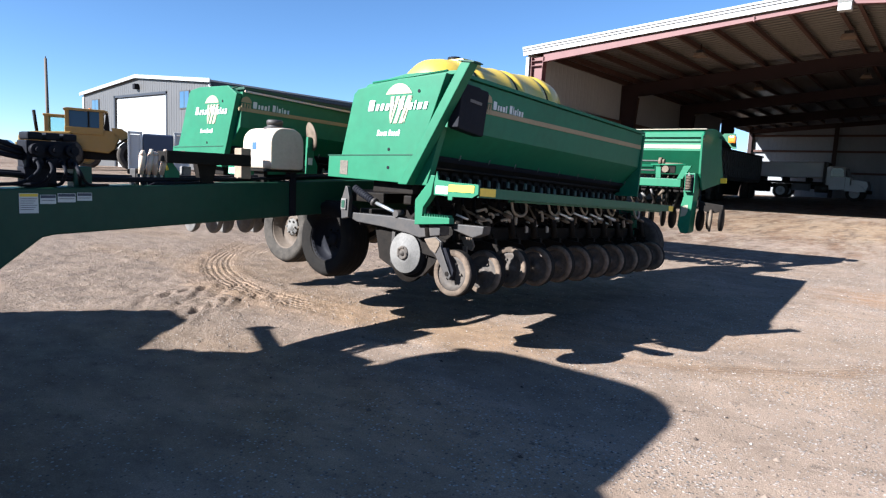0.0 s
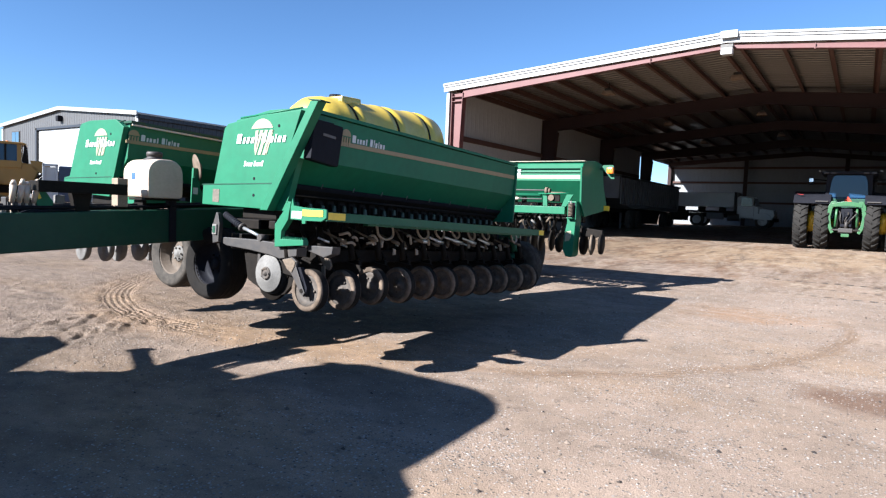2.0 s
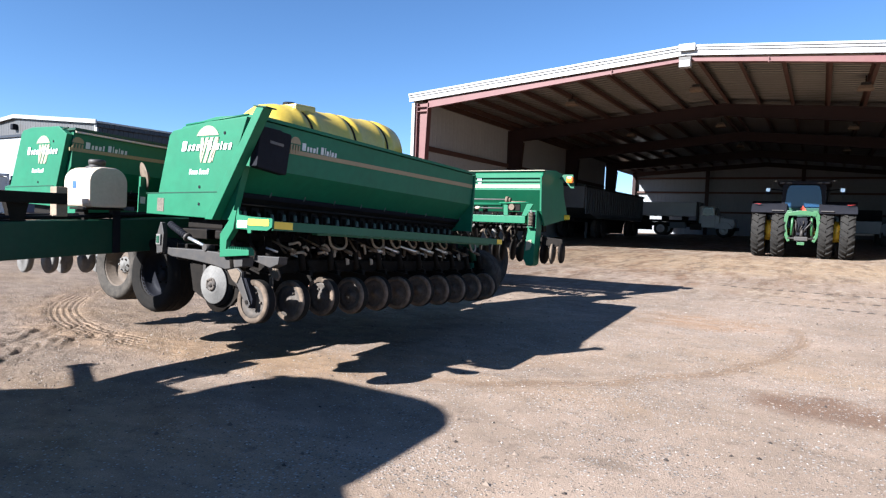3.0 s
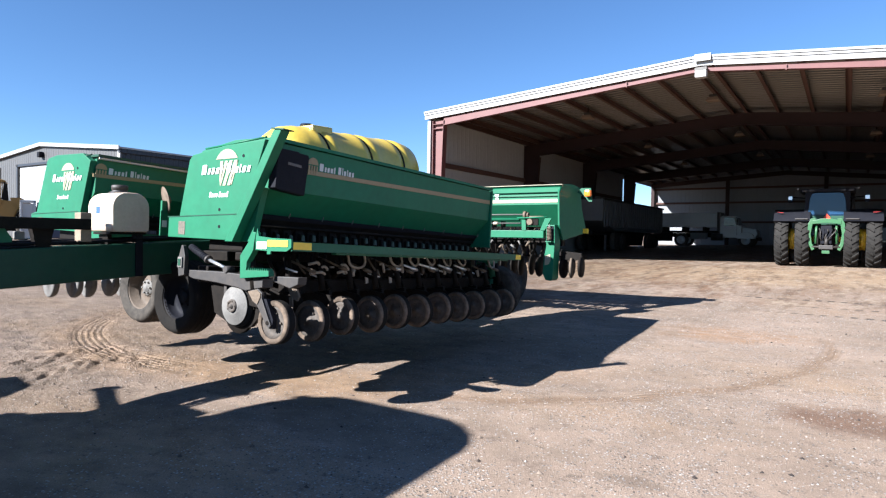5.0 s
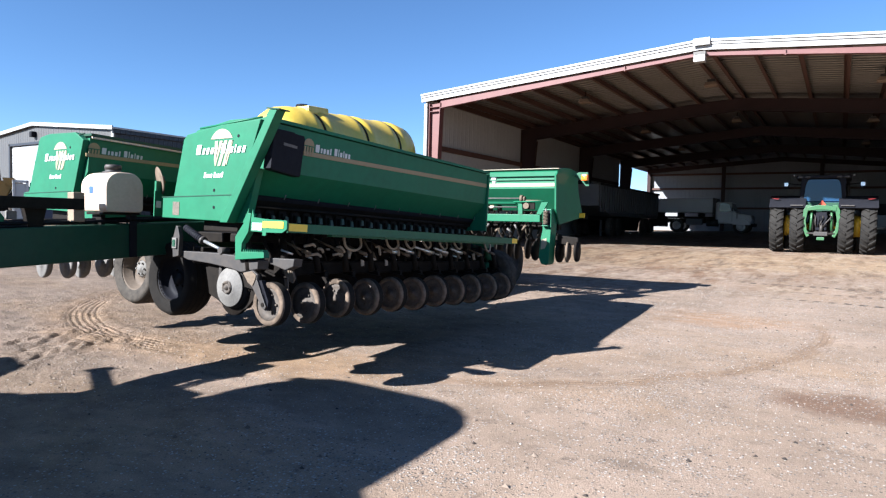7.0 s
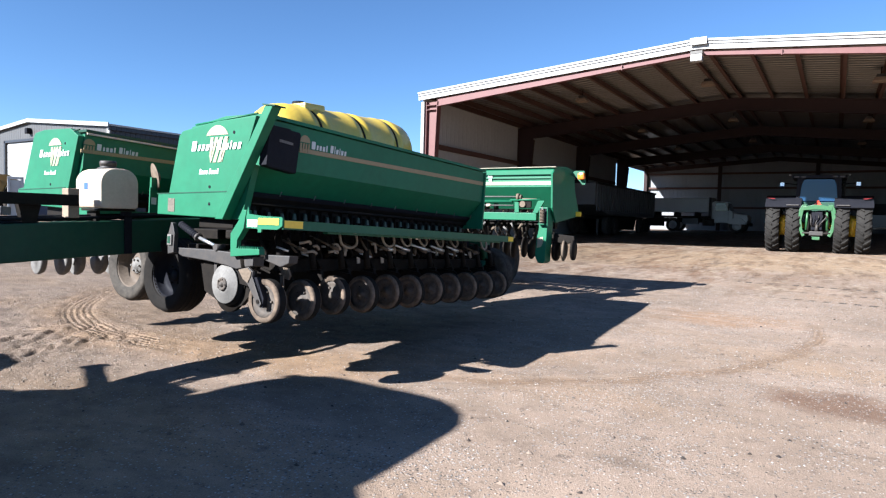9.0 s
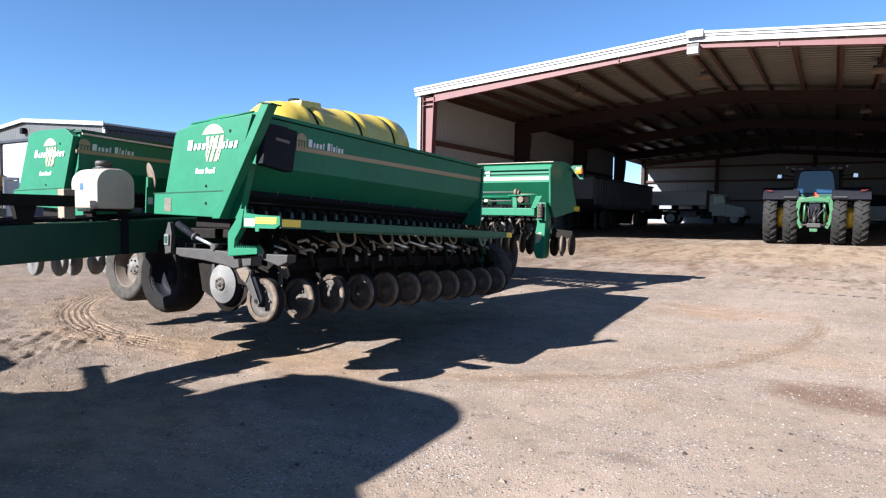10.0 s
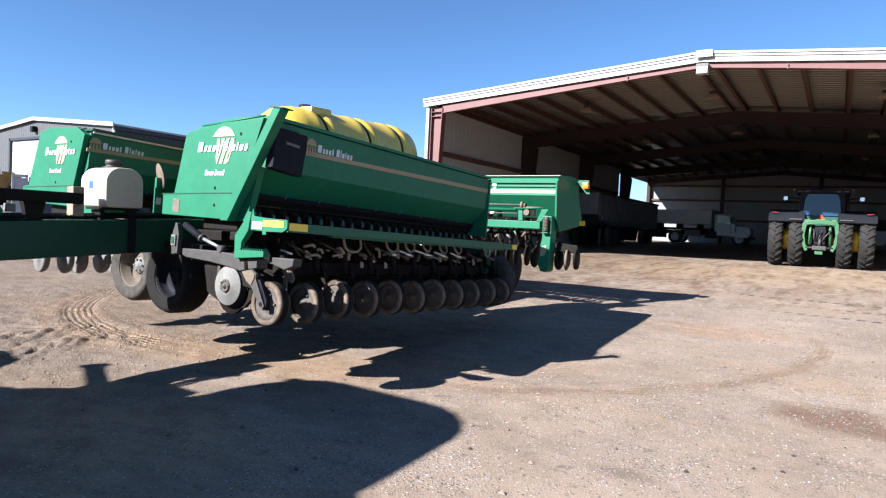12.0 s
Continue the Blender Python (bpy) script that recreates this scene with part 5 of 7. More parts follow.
    if not detailed:
        hub = bmesh.new()
        spun(hub, [(0.0, -0.060), (0.035, -0.060), (0.045, -0.040), (0.075, -0.036), (0.085, -0.026)], (0, 0, 0), "y", 18)
        for k in range(6):
            a = k * math.pi / 3
            rod(hub, (0.062 * math.cos(a), -0.058, 0.062 * math.sin(a)), (0.062 * math.cos(a), -0.030, 0.062 * math.sin(a)), 0.010, 6)
        part("hub", hub, DISC_STEEL, wheel, "worn bolted wheel hub")
    return w, ty


wing_a, tyre_a = wing(pose(0, 0, 0, PITCH), True, "green grain drill wing folded forward, raised beside the tongue")
tyre_a.matrix_basis = pose(-1.91, 0.52, 0.82)
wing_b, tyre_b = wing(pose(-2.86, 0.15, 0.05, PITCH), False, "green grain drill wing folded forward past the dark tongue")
tyre_b.matrix_basis = pose(0.31, 0.38, 0.82)
for w_, tx, ty_, tz in ((wing_a, -1.91, 0.52, 0.82), (wing_b, 0.31, 0.38, 0.82)):
    bm = bmesh.new()
    rod(bm, (tx, ty_ + 0.02, tz), (tx, ty_ + 0.32, tz), 0.04, 10)
    sx = 1 if w_ is wing_a else -1
    prism(bm, [(tx - 0.05, tz - 0.05), (tx + 0.05, tz - 0.05), (tx + sx * 0.75 + 0.06, 1.13), (tx + sx * 0.75 - 0.06, 1.13)] if sx > 0 else [(tx - 0.05, tz - 0.05), (tx + 0.05, tz - 0.05), (tx - 0.75 + 0.06, 1.13), (tx - 0.75 - 0.06, 1.13)], "y", ty_ + 0.26, ty_ + 0.34)
    part("tyre_arm", bm, BLACK_STEEL, w_)
bm = bmesh.new()
spun(bm, [(0.0, -0.03), (0.05, -0.03), (0.06, -0.01), (0.175, 0.02), (0.18, 0.026), (0.05, 0.004), (0.0, 0.0)], (0, 0, 0), "x", 32)
bmesh.ops.scale(bm, vec=(0.8, 0.8, 0.8), verts=bm.verts)
part("row_marker_disc", bm, DIRTY_DISC, wing_b, "pale worn marker disc standing upright").matrix_basis = pose(0.46, 0.44, 1.75, 0, 14, -110)
bm = bmesh.new()
prism(bm, [(0.40, 1.45), (0.50, 1.45), (0.46, 1.74), (0.40, 1.74)], "x", 0.40, 0.43)
part("marker_arm", bm, GREEN, wing_b)
part("marker_bracket", made(prism, [(0.36, 1.63), (0.39, 1.64), (0.50, 1.46), (0.50, 1.37), (0.36, 1.37)], "x", 0.46, 0.475), GREEN, wing_b)
part("bracket_decal", made(box, 0.476, 0.479, 0.375, 0.43, 1.46, 1.53), WHITE, wing_b)
# unseen front rank of coulters under the first wing's inner side, added to fill its shadow
part("coulter_bar", made(box, -1.36, -1.26, 0.95, 3.55, 1.03, 1.13, 0.01), BLACK_STEEL, wing_a)
front = None
for k in range(14):
    y = 1.02 + 0.19 * k
    if front is None:
        bm = bmesh.new()
        spun(bm, [(0.0, -0.03), (0.05, -0.03), (0.055, -0.010), (0.185, -0.004), (0.185, 0.004), (0.055, 0.010), (0.0, 0.03)], (0, 0, 0), "y", 26)
        front = part("coulter_disc", bm, BLACK_STEEL, wing_a)
        front.matrix_basis = pose(-1.27, y, 0.82, 0, 0, -5)
    else:
        again(front, "coulter_disc", wing_a, pose(-1.27 - 0.09 * (k % 2), y, 0.82 + rs.uniform(-0.015, 0.015), 0, 0, rs.uniform(-8, 4)))
    bm = bmesh.new()
    prism(bm, [(-1.36, 1.04), (-1.24, 1.04), (-1.24, 0.80), (-1.34, 0.80)], "y", y + 0.05, y + 0.075)
    part("coulter_arm", bm, BLACK_STEEL, wing_a)
# front row of coulter discs along the far side of the second wing
coulter = None
for k in range(9):
    y = 0.10 + 0.21 * k
    if coulter is None:
        bm = bmesh.new()
        spun(bm, [(0.0, -0.03), (0.05, -0.03), (0.055, -0.018), (0.15, -0.022), (0.165, -0.012), (0.168, 0.02), (0.15, 0.05), (0.0, 0.05)], (0, 0, 0), "y", 28)
        coulter = part("coulter_disc", bm, DISC_STEEL, wing_b)
        coulter.matrix_basis = pose(-1.22, y, 0.79, 0, 0, -6)
    else:
        again(coulter, "coulter_disc", wing_b, pose(-1.22 + 0.10 * (k % 2), y, 0.79 + rs.uniform(-0.015, 0.015), 0, 0, rs.uniform(-10, 6)))
    bm = bmesh.new()
    prism(bm, [(-1.05, 1.10), (-0.97, 1.10), (-1.17, 0.86), (-1.25, 0.86)], "y", y + 0.06, y + 0.085)
    part("coulter_arm", bm, BLACK_STEEL, wing_b)


# ---- rear section, standing across ----
def rear_section():
    w = thing("drill_rear_section", "green rear grain drill section standing across behind the wings", "grain drill", pose(0, 0, 0), group="sections of the folding grain drill")
    x0, x1, yf = -4.6, -0.22, 6.0
    prof = [(yf + 0.01, 2.20), (yf + 0.0, 1.97), (yf + 0.34, 1.62), (yf + 0.62, 1.62), (yf + 0.86, 1.95), (yf + 0.70, 2.24), (yf + 0.06, 2.24)]
    bm = bmesh.new()
    prism(bm, prof, "x", x0, x1, 0.008)
    part("seed_box", bm, GREEN, w)
    bm = bmesh.new()
    prism(bm, [(yf - 0.035, 2.165), (yf - 0.035, 2.232), (yf + 0.03, 2.272), (yf + 0.48, 2.318), (yf + 0.76, 2.262), (yf + 0.72, 2.235), (yf + 0.0, 2.21), (yf + 0.0, 2.165)], "x", x0, x1 + 0.02, 0.004)
    part("lid", bm, GREEN, w)
    # cream strip for sunlight on the lid's top edge
    part("lid_edge", made(box, x0, x1 + 0.06, yf - 0.05, yf + 0.035, 2.274, 2.284, 0.002), CREAM, w, "pale lid edge coloured as if sunlit")
    part("box_rail", made(box, x0, x1 - 0.02, yf - 0.022, yf + 0.004, 2.100, 2.118, 0.004), GREEN_WORN, w)
    part("stripe", made(box, x0, x1 - 0.01, yf - 0.006, yf + 0.012, 2.000, 2.056), CREAM, w)
    part("tag", made(prism, [(-1.38, 2.16), (-1.29, 2.16), (-1.31, 2.02), (-1.34, 2.02)], "y", yf - 0.012, yf - 0.004), WHITE, w)
    bm = bmesh.new()
    prism(bm, [(5.915, 2.170), (6.05, 2.285), (6.50, 2.320), (6.83, 2.282), (6.925, 1.930), (7.110, 1.620), (7.065, 1.520), (6.12, 1.400), (5.952, 1.636)], "x", x1, x1 + 0.030, 0.005)
    part("end_panel", bm, GREEN, w)
    # amber lamp on a bracket
    lamp = part("lamp_bracket", made(prism, [(-0.185, 2.20), (-0.113, 2.268), (0.050, 2.266), (0.076, 2.042), (0.022, 2.040), (-0.07, 2.15)], "y", 6.66, 6.69), GREEN_WORN, w)
    part("amber_lamp", made(box, -0.03, 0.08, 6.56, 6.655, 2.12, 2.23, 0.03), AMBER, lamp, "amber warning lamp")
    # frame under the box
    part("front_beam", made(box, x0, -0.462, yf - 0.05, yf + 0.08, 1.432, 1.552, 0.008), GREEN, w)
    part("rear_beam", made(box, x0, -0.4, yf + 0.6, yf + 0.72, 1.30, 1.42, 0.01), BLACK_STEEL, w)
    bm = bmesh.new()
    rod(bm, (x0, yf - 0.05, 1.728), (-0.885, yf - 0.05, 1.728), 0.030, 8)
    part("pipe_rail", bm, GREEN, w)
    part("drive_shaft", made(rod, (x0, yf - 0.05, 1.808), (-0.79, yf - 0.05, 1.808), 0.013, 8), DISC_STEEL, w)
    part("drive_shaft", made(rod, (x0, yf - 0.05, 1.666), (-0.865, yf - 0.05, 1.666), 0.012, 8), DISC_STEEL, w)
    for k in range(9):
        x = -1.36 - 0.17 * k
        part("shaft_collar", made(rod, (x, yf - 0.05, 1.666), (x + 0.075, yf - 0.05, 1.666), 0.024, 10), WHITE_POLY, w)
        part("seed_cup", made(box, x + 0.09, x + 0.14, yf + 0.02, yf + 0.12, 1.60, 1.70, 0.01), BLACK_STEEL, w)
    part("chain_guard", made(box, -0.80, -0.56, yf - 0.045, yf - 0.01, 1.63, 1.745, 0.012), BLACK_STEEL, w)
    part("lever", made(rod, (-0.92, yf - 0.075, 1.752), (-0.40, yf - 0.06, 1.765), 0.012, 8), GREEN, w)
    part("sprocket", made(rod, (-0.700, yf - 0.075, 1.690), (-0.700, yf - 0.055, 1.690), 0.050, 18), DIRTY_DISC, w)
    bm = bmesh.new()
    spun(bm, [(0.0, -0.02), (0.055, -0.02), (0.055, 0.02), (0.0, 0.02)], (-0.785, yf - 0.05, 1.806), "x", 18)
    spun(bm, [(0.0, -0.012), (0.040, -0.012), (0.040, 0.012), (0.0, 0.012)], (-0.735, yf - 0.05, 1.800), "x", 18)
    rod(bm, (-0.78, yf - 0.05, 1.772), (-0.46, yf - 0.05, 1.770), 0.014, 8)
    part("linkage", bm, DIRTY_DISC, w)
    for pts in ([(-0.84, 1.555), (-0.765, 1.555), (-0.775, 1.720), (-0.845, 1.725)], [(-0.52, 1.553), (-0.44, 1.553), (-0.325, 1.748), (-0.435, 1.748)]):
        part("bracket", made(prism, pts, "y", yf - 0.06, yf - 0.03), GREEN, w)
    # leg with spring at the end
    bm = bmesh.new()
    prism(bm, [(-0.388, 1.64), (-0.240, 1.64), (-0.236, 1.36), (-0.250, 1.12), (-0.262, 0.79), (-0.300, 0.758), (-0.382, 0.766), (-0.434, 0.868), (-0.417, 1.116), (-0.380, 1.30)], "y", yf - 0.12, yf + 0.11, 0.008)
    leg = part("end_leg", bm, GREEN, w)
    # flat black plate painted for the shade of the spring recess
    part("spring_recess", made(box, -0.372, -0.256, yf - 0.126, yf - 0.121, 1.385, 1.622), BLACK, leg)
    bm = bmesh.new()
    line = [(-0.312 + 0.034 * math.cos(a), yf - 0.165 + 0.034 * math.sin(a), 1.40 + 0.20 * a / 56.5) for a in np.linspace(0, 56.5, 96)]
    hose(bm, line, 0.008, 5, 1)
    part("coil_spring", bm, DIRTY_DISC, leg)
    part("spring_bolt", made(rod, (-0.312, yf - 0.165, 1.385), (-0.312, yf - 0.165, 1.645), 0.011, 8), DISC_STEEL, leg)
    part("spring_seat", made(box, -0.365, -0.262, yf - 0.205, yf - 0.128, 1.370, 1.384, 0.003), GREEN, leg)
    part("leg_decal", made(prism, [(-0.392, 1.155), (-0.305, 1.180), (-0.300, 1.085), (-0.330, 1.02), (-0.400, 1.00)], "y", yf - 0.125, yf - 0.1205), CREAM, leg, "pale worn decal")
    # discs below
    dm = bmesh.new()
    spun(dm, [(0.0, -0.02), (0.16, -0.012), (0.165, 0.0), (0.16, 0.012), (0.0, 0.02)], (0, 0, 0), "x", 26)
    d0 = part("opener_disc", dm, BLACK_STEEL, w)
    d0.matrix_basis = pose(-0.594, yf + 0.12, 0.965)
    for k in range(1, 11):
        again(d0, "opener_disc", w, pose(-0.594 - 0.165 * k, yf + 0.12 + 0.06 * (k % 2), 0.965 + 0.015 * (k % 2), 0, 0, 8))
    for k in range(11):
        x = -0.594 - 0.165 * k
        part("disc_arm", made(prism, [(yf + 0.35, 1.36), (yf + 0.45, 1.36), (yf + 0.20, 0.98), (yf + 0.12, 0.98)], "x", x - 0.05, x - 0.025), BLACK_STEEL, w)
    for k in range(22):
        x = -0.72 - 0.115 * k + rs.uniform(-0.04, 0.04)
        d = rs.uniform(-0.06, 0.06)
        bm = bmesh.new()
        hose(bm, [(x, yf + 0.4, 1.60), (x + d, yf + 0.22, 1.44 + rs.uniform(-0.03, 0.04)), (x - d, yf + 0.14, 1.30 + rs.uniform(-0.05, 0.05)), (x + d, yf + 0.25, 1.14)], rs.uniform(0.012, 0.02), 6, 4)
        part("drop_hose", bm, TAN_HOSE if k % 4 == 1 else BLACK_STEEL, w)
    for k in range(14):
        x = -0.70 - 0.17 * k + rs.uniform(-0.06, 0.06)
        z = 1.27 + rs.uniform(0, 0.12)
        bm = bmesh.new()
        rod(bm, (x, yf - 0.02, z), (x + rs.uniform(-0.07, 0.07), yf + 0.02, z - rs.uniform(0.03, 0.09)), rs.uniform(0.012, 0.024), 7)
        part("clamp", bm, DISC_STEEL if k % 3 else DIRTY_DISC, w)
    # press wheels at the end, on an arm
    prism_bm = bmesh.new()
    prism(prism_bm, [(-0.40, 1.28), (-0.05, 1.18), (-0.02, 1.10), (-0.40, 1.16)], "y", yf + 0.3, yf + 0.36, 0.005)
    part("wheel_arm", prism_bm, BLACK_STEEL, w)
    thin = bmesh.new()
    spun(thin, [(0.0, -0.03), (0.04, -0.03), (0.05, -0.012), (0.165, -0.018), (0.168, 0.0), (0.165, 0.018), (0.0, 0.02)], (0, 0, 0), "x", 28)
    e0 = part("end_disc", thin, BLACK_STEEL, w)
    e0.matrix_basis = pose(-0.215, yf + 0.22, 0.955)
    for x, y in ((-0.11, yf + 0.30), (0.10, yf + 0.16)):
        again(e0, "end_disc", w, pose(x, y, 0.985, 0, 0, 6))
    bm = bmesh.new()
    spun(bm, [(0.0, -0.03), (0.05, -0.03), (0.06, -0.02), (0.13, -0.024), (0.158, -0.016), (0.162, 0.0), (0.158, 0.016), (0.0, 0.02)], (0, 0, 0), "x", 28)
    part("press_wheel", bm, DIRTY_DISC, w, "dusty pale press wheel").matrix_basis = pose(-0.03, yf + 0.08, 0.965, 0, 0, 14)
    part("wheel_bracket", made(prism, [(-0.22, 1.23), (0.12, 1.20), (0.13, 1.12), (0.02, 1.08), (-0.22, 1.10)], "y", yf + 0.10, yf + 0.15, 0.006), BLACK_STEEL, w)
    part("yellow_reflector", made(box, -0.195, -0.10, 6.98, 7.01, 1.52, 1.60), YELLOW, w)
    # carrying tyres
    t, h = tyre_meshes(0.48, 0.30, 0.27)
    for x in (-2.0, -2.9):
        if x == -2.0:
            ty = part("carrying_tyre", t, RUBBER, w)
            part("rim", h, GREY_STEEL, ty)
            ty.matrix_basis = pose(x, 7.9, gz(x, 7.9) + 0.46, 0, 0, 90)
            first = ty
        else:
            ty = again(first, "carrying_tyre", w, pose(x, 7.9, gz(x, 7.9) + 0.46, 0, 0, 90))
            again(first.children[0], "rim", ty, Matrix.Identity(4))
    bm = bmesh.new()
    box(bm, -2.55, -2.35, 6.6, 8.0, 1.10, 1.28, 0.01)
    rod(bm, (-2.95, 7.9, gz(-2.5, 7.9) + 0.46), (-1.95, 7.9, gz(-2.5, 7.9) + 0.46), 0.05, 10)
    prism(bm, [(7.8, 0.65), (8.0, 0.65), (8.0, 1.15), (7.8, 1.15)], "x", -2.5, -2.4)
    part("axle_frame", bm, BLACK_STEEL, w)
    return w


rear_section()


# ---- tongue with its hoses, blocks and the two tanks ----
def tongue():
    w = thing("drill_tongue", "long dark green box-steel drawbar of the grain drill", "drawbar", group="sections of the folding grain drill")
    bm = bmesh.new()
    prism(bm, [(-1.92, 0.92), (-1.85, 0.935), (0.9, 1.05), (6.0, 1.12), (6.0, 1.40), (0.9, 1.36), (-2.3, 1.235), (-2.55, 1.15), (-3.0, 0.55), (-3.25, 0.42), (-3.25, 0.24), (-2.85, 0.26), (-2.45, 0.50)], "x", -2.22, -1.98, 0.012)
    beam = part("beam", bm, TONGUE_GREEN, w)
    bm = bmesh.new()
    rod(bm, (-2.10, -3.22, 0.40), (-2.10, -3.50, 0.40), 0.05, 12)
    part("hitch_eye", bm, BLACK_STEEL, beam)
    for y0, y1, z0, z1 in ((-2.05, -1.94, 1.085, 1.215), (-1.93, -1.835, 1.145, 1.205), (-1.825, -1.715, 1.155, 1.215), (-1.705, -1.61, 1.165, 1.22)):
        sheet = part("decal", made(box, -1.979, -1.976, y0, y1, z0, z1), WHITE, beam)
        part("decal_header", made(box, -1.9755, -1.9745, y0 + 0.003, y1 - 0.003, z1 - 0.022, z1 - 0.003), YELLOW if y0 < -2.0 else SLATE_BLUE, sheet)
        for k in range(int((z1 - z0 - 0.035) / 0.014)):
            zz = z1 - 0.034 - 0.014 * k
            part("text_bar", made(box, -1.9755, -1.9748, y0 + 0.008, y1 - 0.008 - 0.02 * ((k * 7) % 3) / 2, zz - 0.004, zz), TRAILER_GREY, sheet)
    part("strap", made(box, -1.978, -1.965, 0.06, 0.13, 1.02, 1.36), BLACK, beam)
    # valve block on a post
    post = part("post", made(box, -2.16, -2.04, -1.70, -1.58, 1.25, 1.40, 0.008), TONGUE_GREEN, w)
    bm = bmesh.new()
    box(bm, -2.22, -2.04, -1.98, -1.68, 1.38, 1.56, 0.01)
    for k in range(4):
        rod(bm, (-2.04, -1.94 + 0.073 * k, 1.43), (-1.97, -1.94 + 0.073 * k, 1.42), 0.022, 10)
    for k in range(3):
        rod(bm, (-2.05, -1.93 + 0.105 * k, 1.50), (-1.985, -1.93 + 0.105 * k, 1.50), 0.040, 14)
        rod(bm, (-1.985, -1.93 + 0.105 * k, 1.50), (-1.965, -1.93 + 0.105 * k, 1.50), 0.018, 10)
        rod(bm, (-2.05, -1.93 + 0.105 * k, 1.415), (-1.99, -1.93 + 0.105 * k, 1.415), 0.034, 14)
    part("valve_block", bm, BLACK, w, "black hydraulic valve block with coil caps")
    bm = bmesh.new()
    for k in range(3):
        bm2 = bmesh.new()
        box(bm2, -2.20, -2.03, -1.975 + 0.105 * k, -1.885 + 0.105 * k, 1.565, 1.615, 0.015)
        part("coil_cap", bm2, BLACK, w)
    bm.free()
    for k in range(5):
        bm = bmesh.new()
        y0 = -1.94 + 0.073 * min(k, 3)
        hose(bm, [(-1.97, y0, 1.42), (-1.90 + 0.02 * k, y0 - 0.02, 1.36), (-1.95, y0 - 0.12 + 0.05 * k, 1.28), (-2.05, y0 - 0.35 + 0.15 * k, 1.27)], 0.012, 6, 5)
        part("valve_hose", bm, BLACK, w)
    for k in range(3):
        bm = bmesh.new()
        hose(bm, [(-2.2, -3.6, 1.25 + 0.05 * k), (-2.15, -2.9, 1.62 - 0.06 * k), (-2.12, -2.35, 1.60 - 0.05 * k), (-2.12, -1.98, 1.50 - 0.03 * k)], 0.017, 7, 6)
        part("supply_hose", bm, BLACK, w)
    # second manifold with pale couplers
    for k in range(4):
        bm = bmesh.new()
        y = -1.23 + 0.052 * k
        lean = (0.0, 0.012, -0.008, 0.016)[k]
        rod(bm, (-2.06, y, 1.36), (-2.03, y + lean, 1.50), 0.019, 10, 0.026)
        rod(bm, (-2.03, y + lean, 1.50), (-2.025, y + lean, 1.535 + lean), 0.026, 10, 0.012)
        rod(bm, (-2.06, y, 1.25), (-2.06, y, 1.36), 0.012, 8)
        part("coupler", bm, WHITE_POLY, w, "dirty white hose coupler")
        bm = bmesh.new()
        hose(bm, [(-2.06, y, 1.30), (-2.0, y + 0.02, 1.27), (-2.02, y + 0.12, 1.30), (-2.08, y + 0.3 + 0.05 * k, 1.30)], 0.011, 6, 4)
        part("coupler_hose", bm, BLACK, w)
    bm = bmesh.new()
    box(bm, -2.16, -2.07, -1.27, -1.03, 1.26, 1.40, 0.01)
    box(bm, -2.069, -2.055, -1.26, -1.04, 1.33, 1.36, 0.003)
    part("manifold", bm, GREY_STEEL, w)
    # small green and yellow lever plate, and a pale clamp
    part("lever_plate", made(prism, [(-1.07, 1.48), (-1.02, 1.50), (-0.93, 1.37), (-0.95, 1.30), (-1.05, 1.31)], "x", -2.06, -2.045, 0.003), GREEN, w)
    part("lever_edge", made(prism, [(-1.085, 1.49), (-1.065, 1.50), (-1.025, 1.40), (-1.045, 1.39)], "x", -2.044, -2.036, 0.002), YELLOW, w)
    part("hose_clamp", made(box, -2.08, -2.02, -0.92, -0.85, 1.36, 1.43, 0.012), DISC_STEEL, w)
    part("valve_base", made(box, -2.20, -2.05, -1.99, -1.80, 1.245, 1.385, 0.01), BLACK, w)
    # dark carrier bar with the wooden block
    bm = bmesh.new()
    box(bm, -1.962, -1.94, -1.09, -0.36, 1.450, 1.545, 0.006)
    box(bm, -2.10, -1.963, -1.09, -1.04, 1.46, 1.54, 0.006)
    prism(bm, [(-0.76, 1.30), (-0.66, 1.30), (-0.62, 1.47), (-0.80, 1.47)], "x", -2.10, -2.03)
    part("carrier_bar", bm, BLACK_STEEL, w)
    part("wooden_block", made(box, -2.07, -1.965, -0.44, -0.345, 1.345, 1.60, 0.008), TAN_WOOD, w, "weathered wooden block")
    part("tank_shelf", made(box, -2.22, -1.95, -0.20, 0.15, 1.412, 1.434, 0.004), BLACK_STEEL, w)
    part("shelf_post", made(box, -2.03, -1.958, 0.055, 0.125, 1.37, 1.411, 0.004), BLACK, w)
    part("shelf_leg", made(box, -2.20, -2.05, -0.16, -0.12, 1.28, 1.411, 0.004), BLACK_STEEL, w)
    # hoses lying along the beam
    for k in range(5):
        bm = bmesh.new()
        x = -2.18 + 0.028 * k
        z = 1.30 + 0.012 * (k % 3)
        hose(bm, [(x, -3.4, 1.15), (x + rs.uniform(-0.05, 0.05), -2.7, 1.36 + 0.1 * (k % 2)), (x, -2.0, z + 0.02), (x + rs.uniform(-0.03, 0.05), -1.2, z + 0.01), (x + rs.uniform(-0.03, 0.03), -0.3, z + 0.035), (x, 0.5, z + 0.07), (x, 2.0, z + 0.12)], 0.014, 7, 6)
        part("hydraulic_hose", bm, BLACK, w)
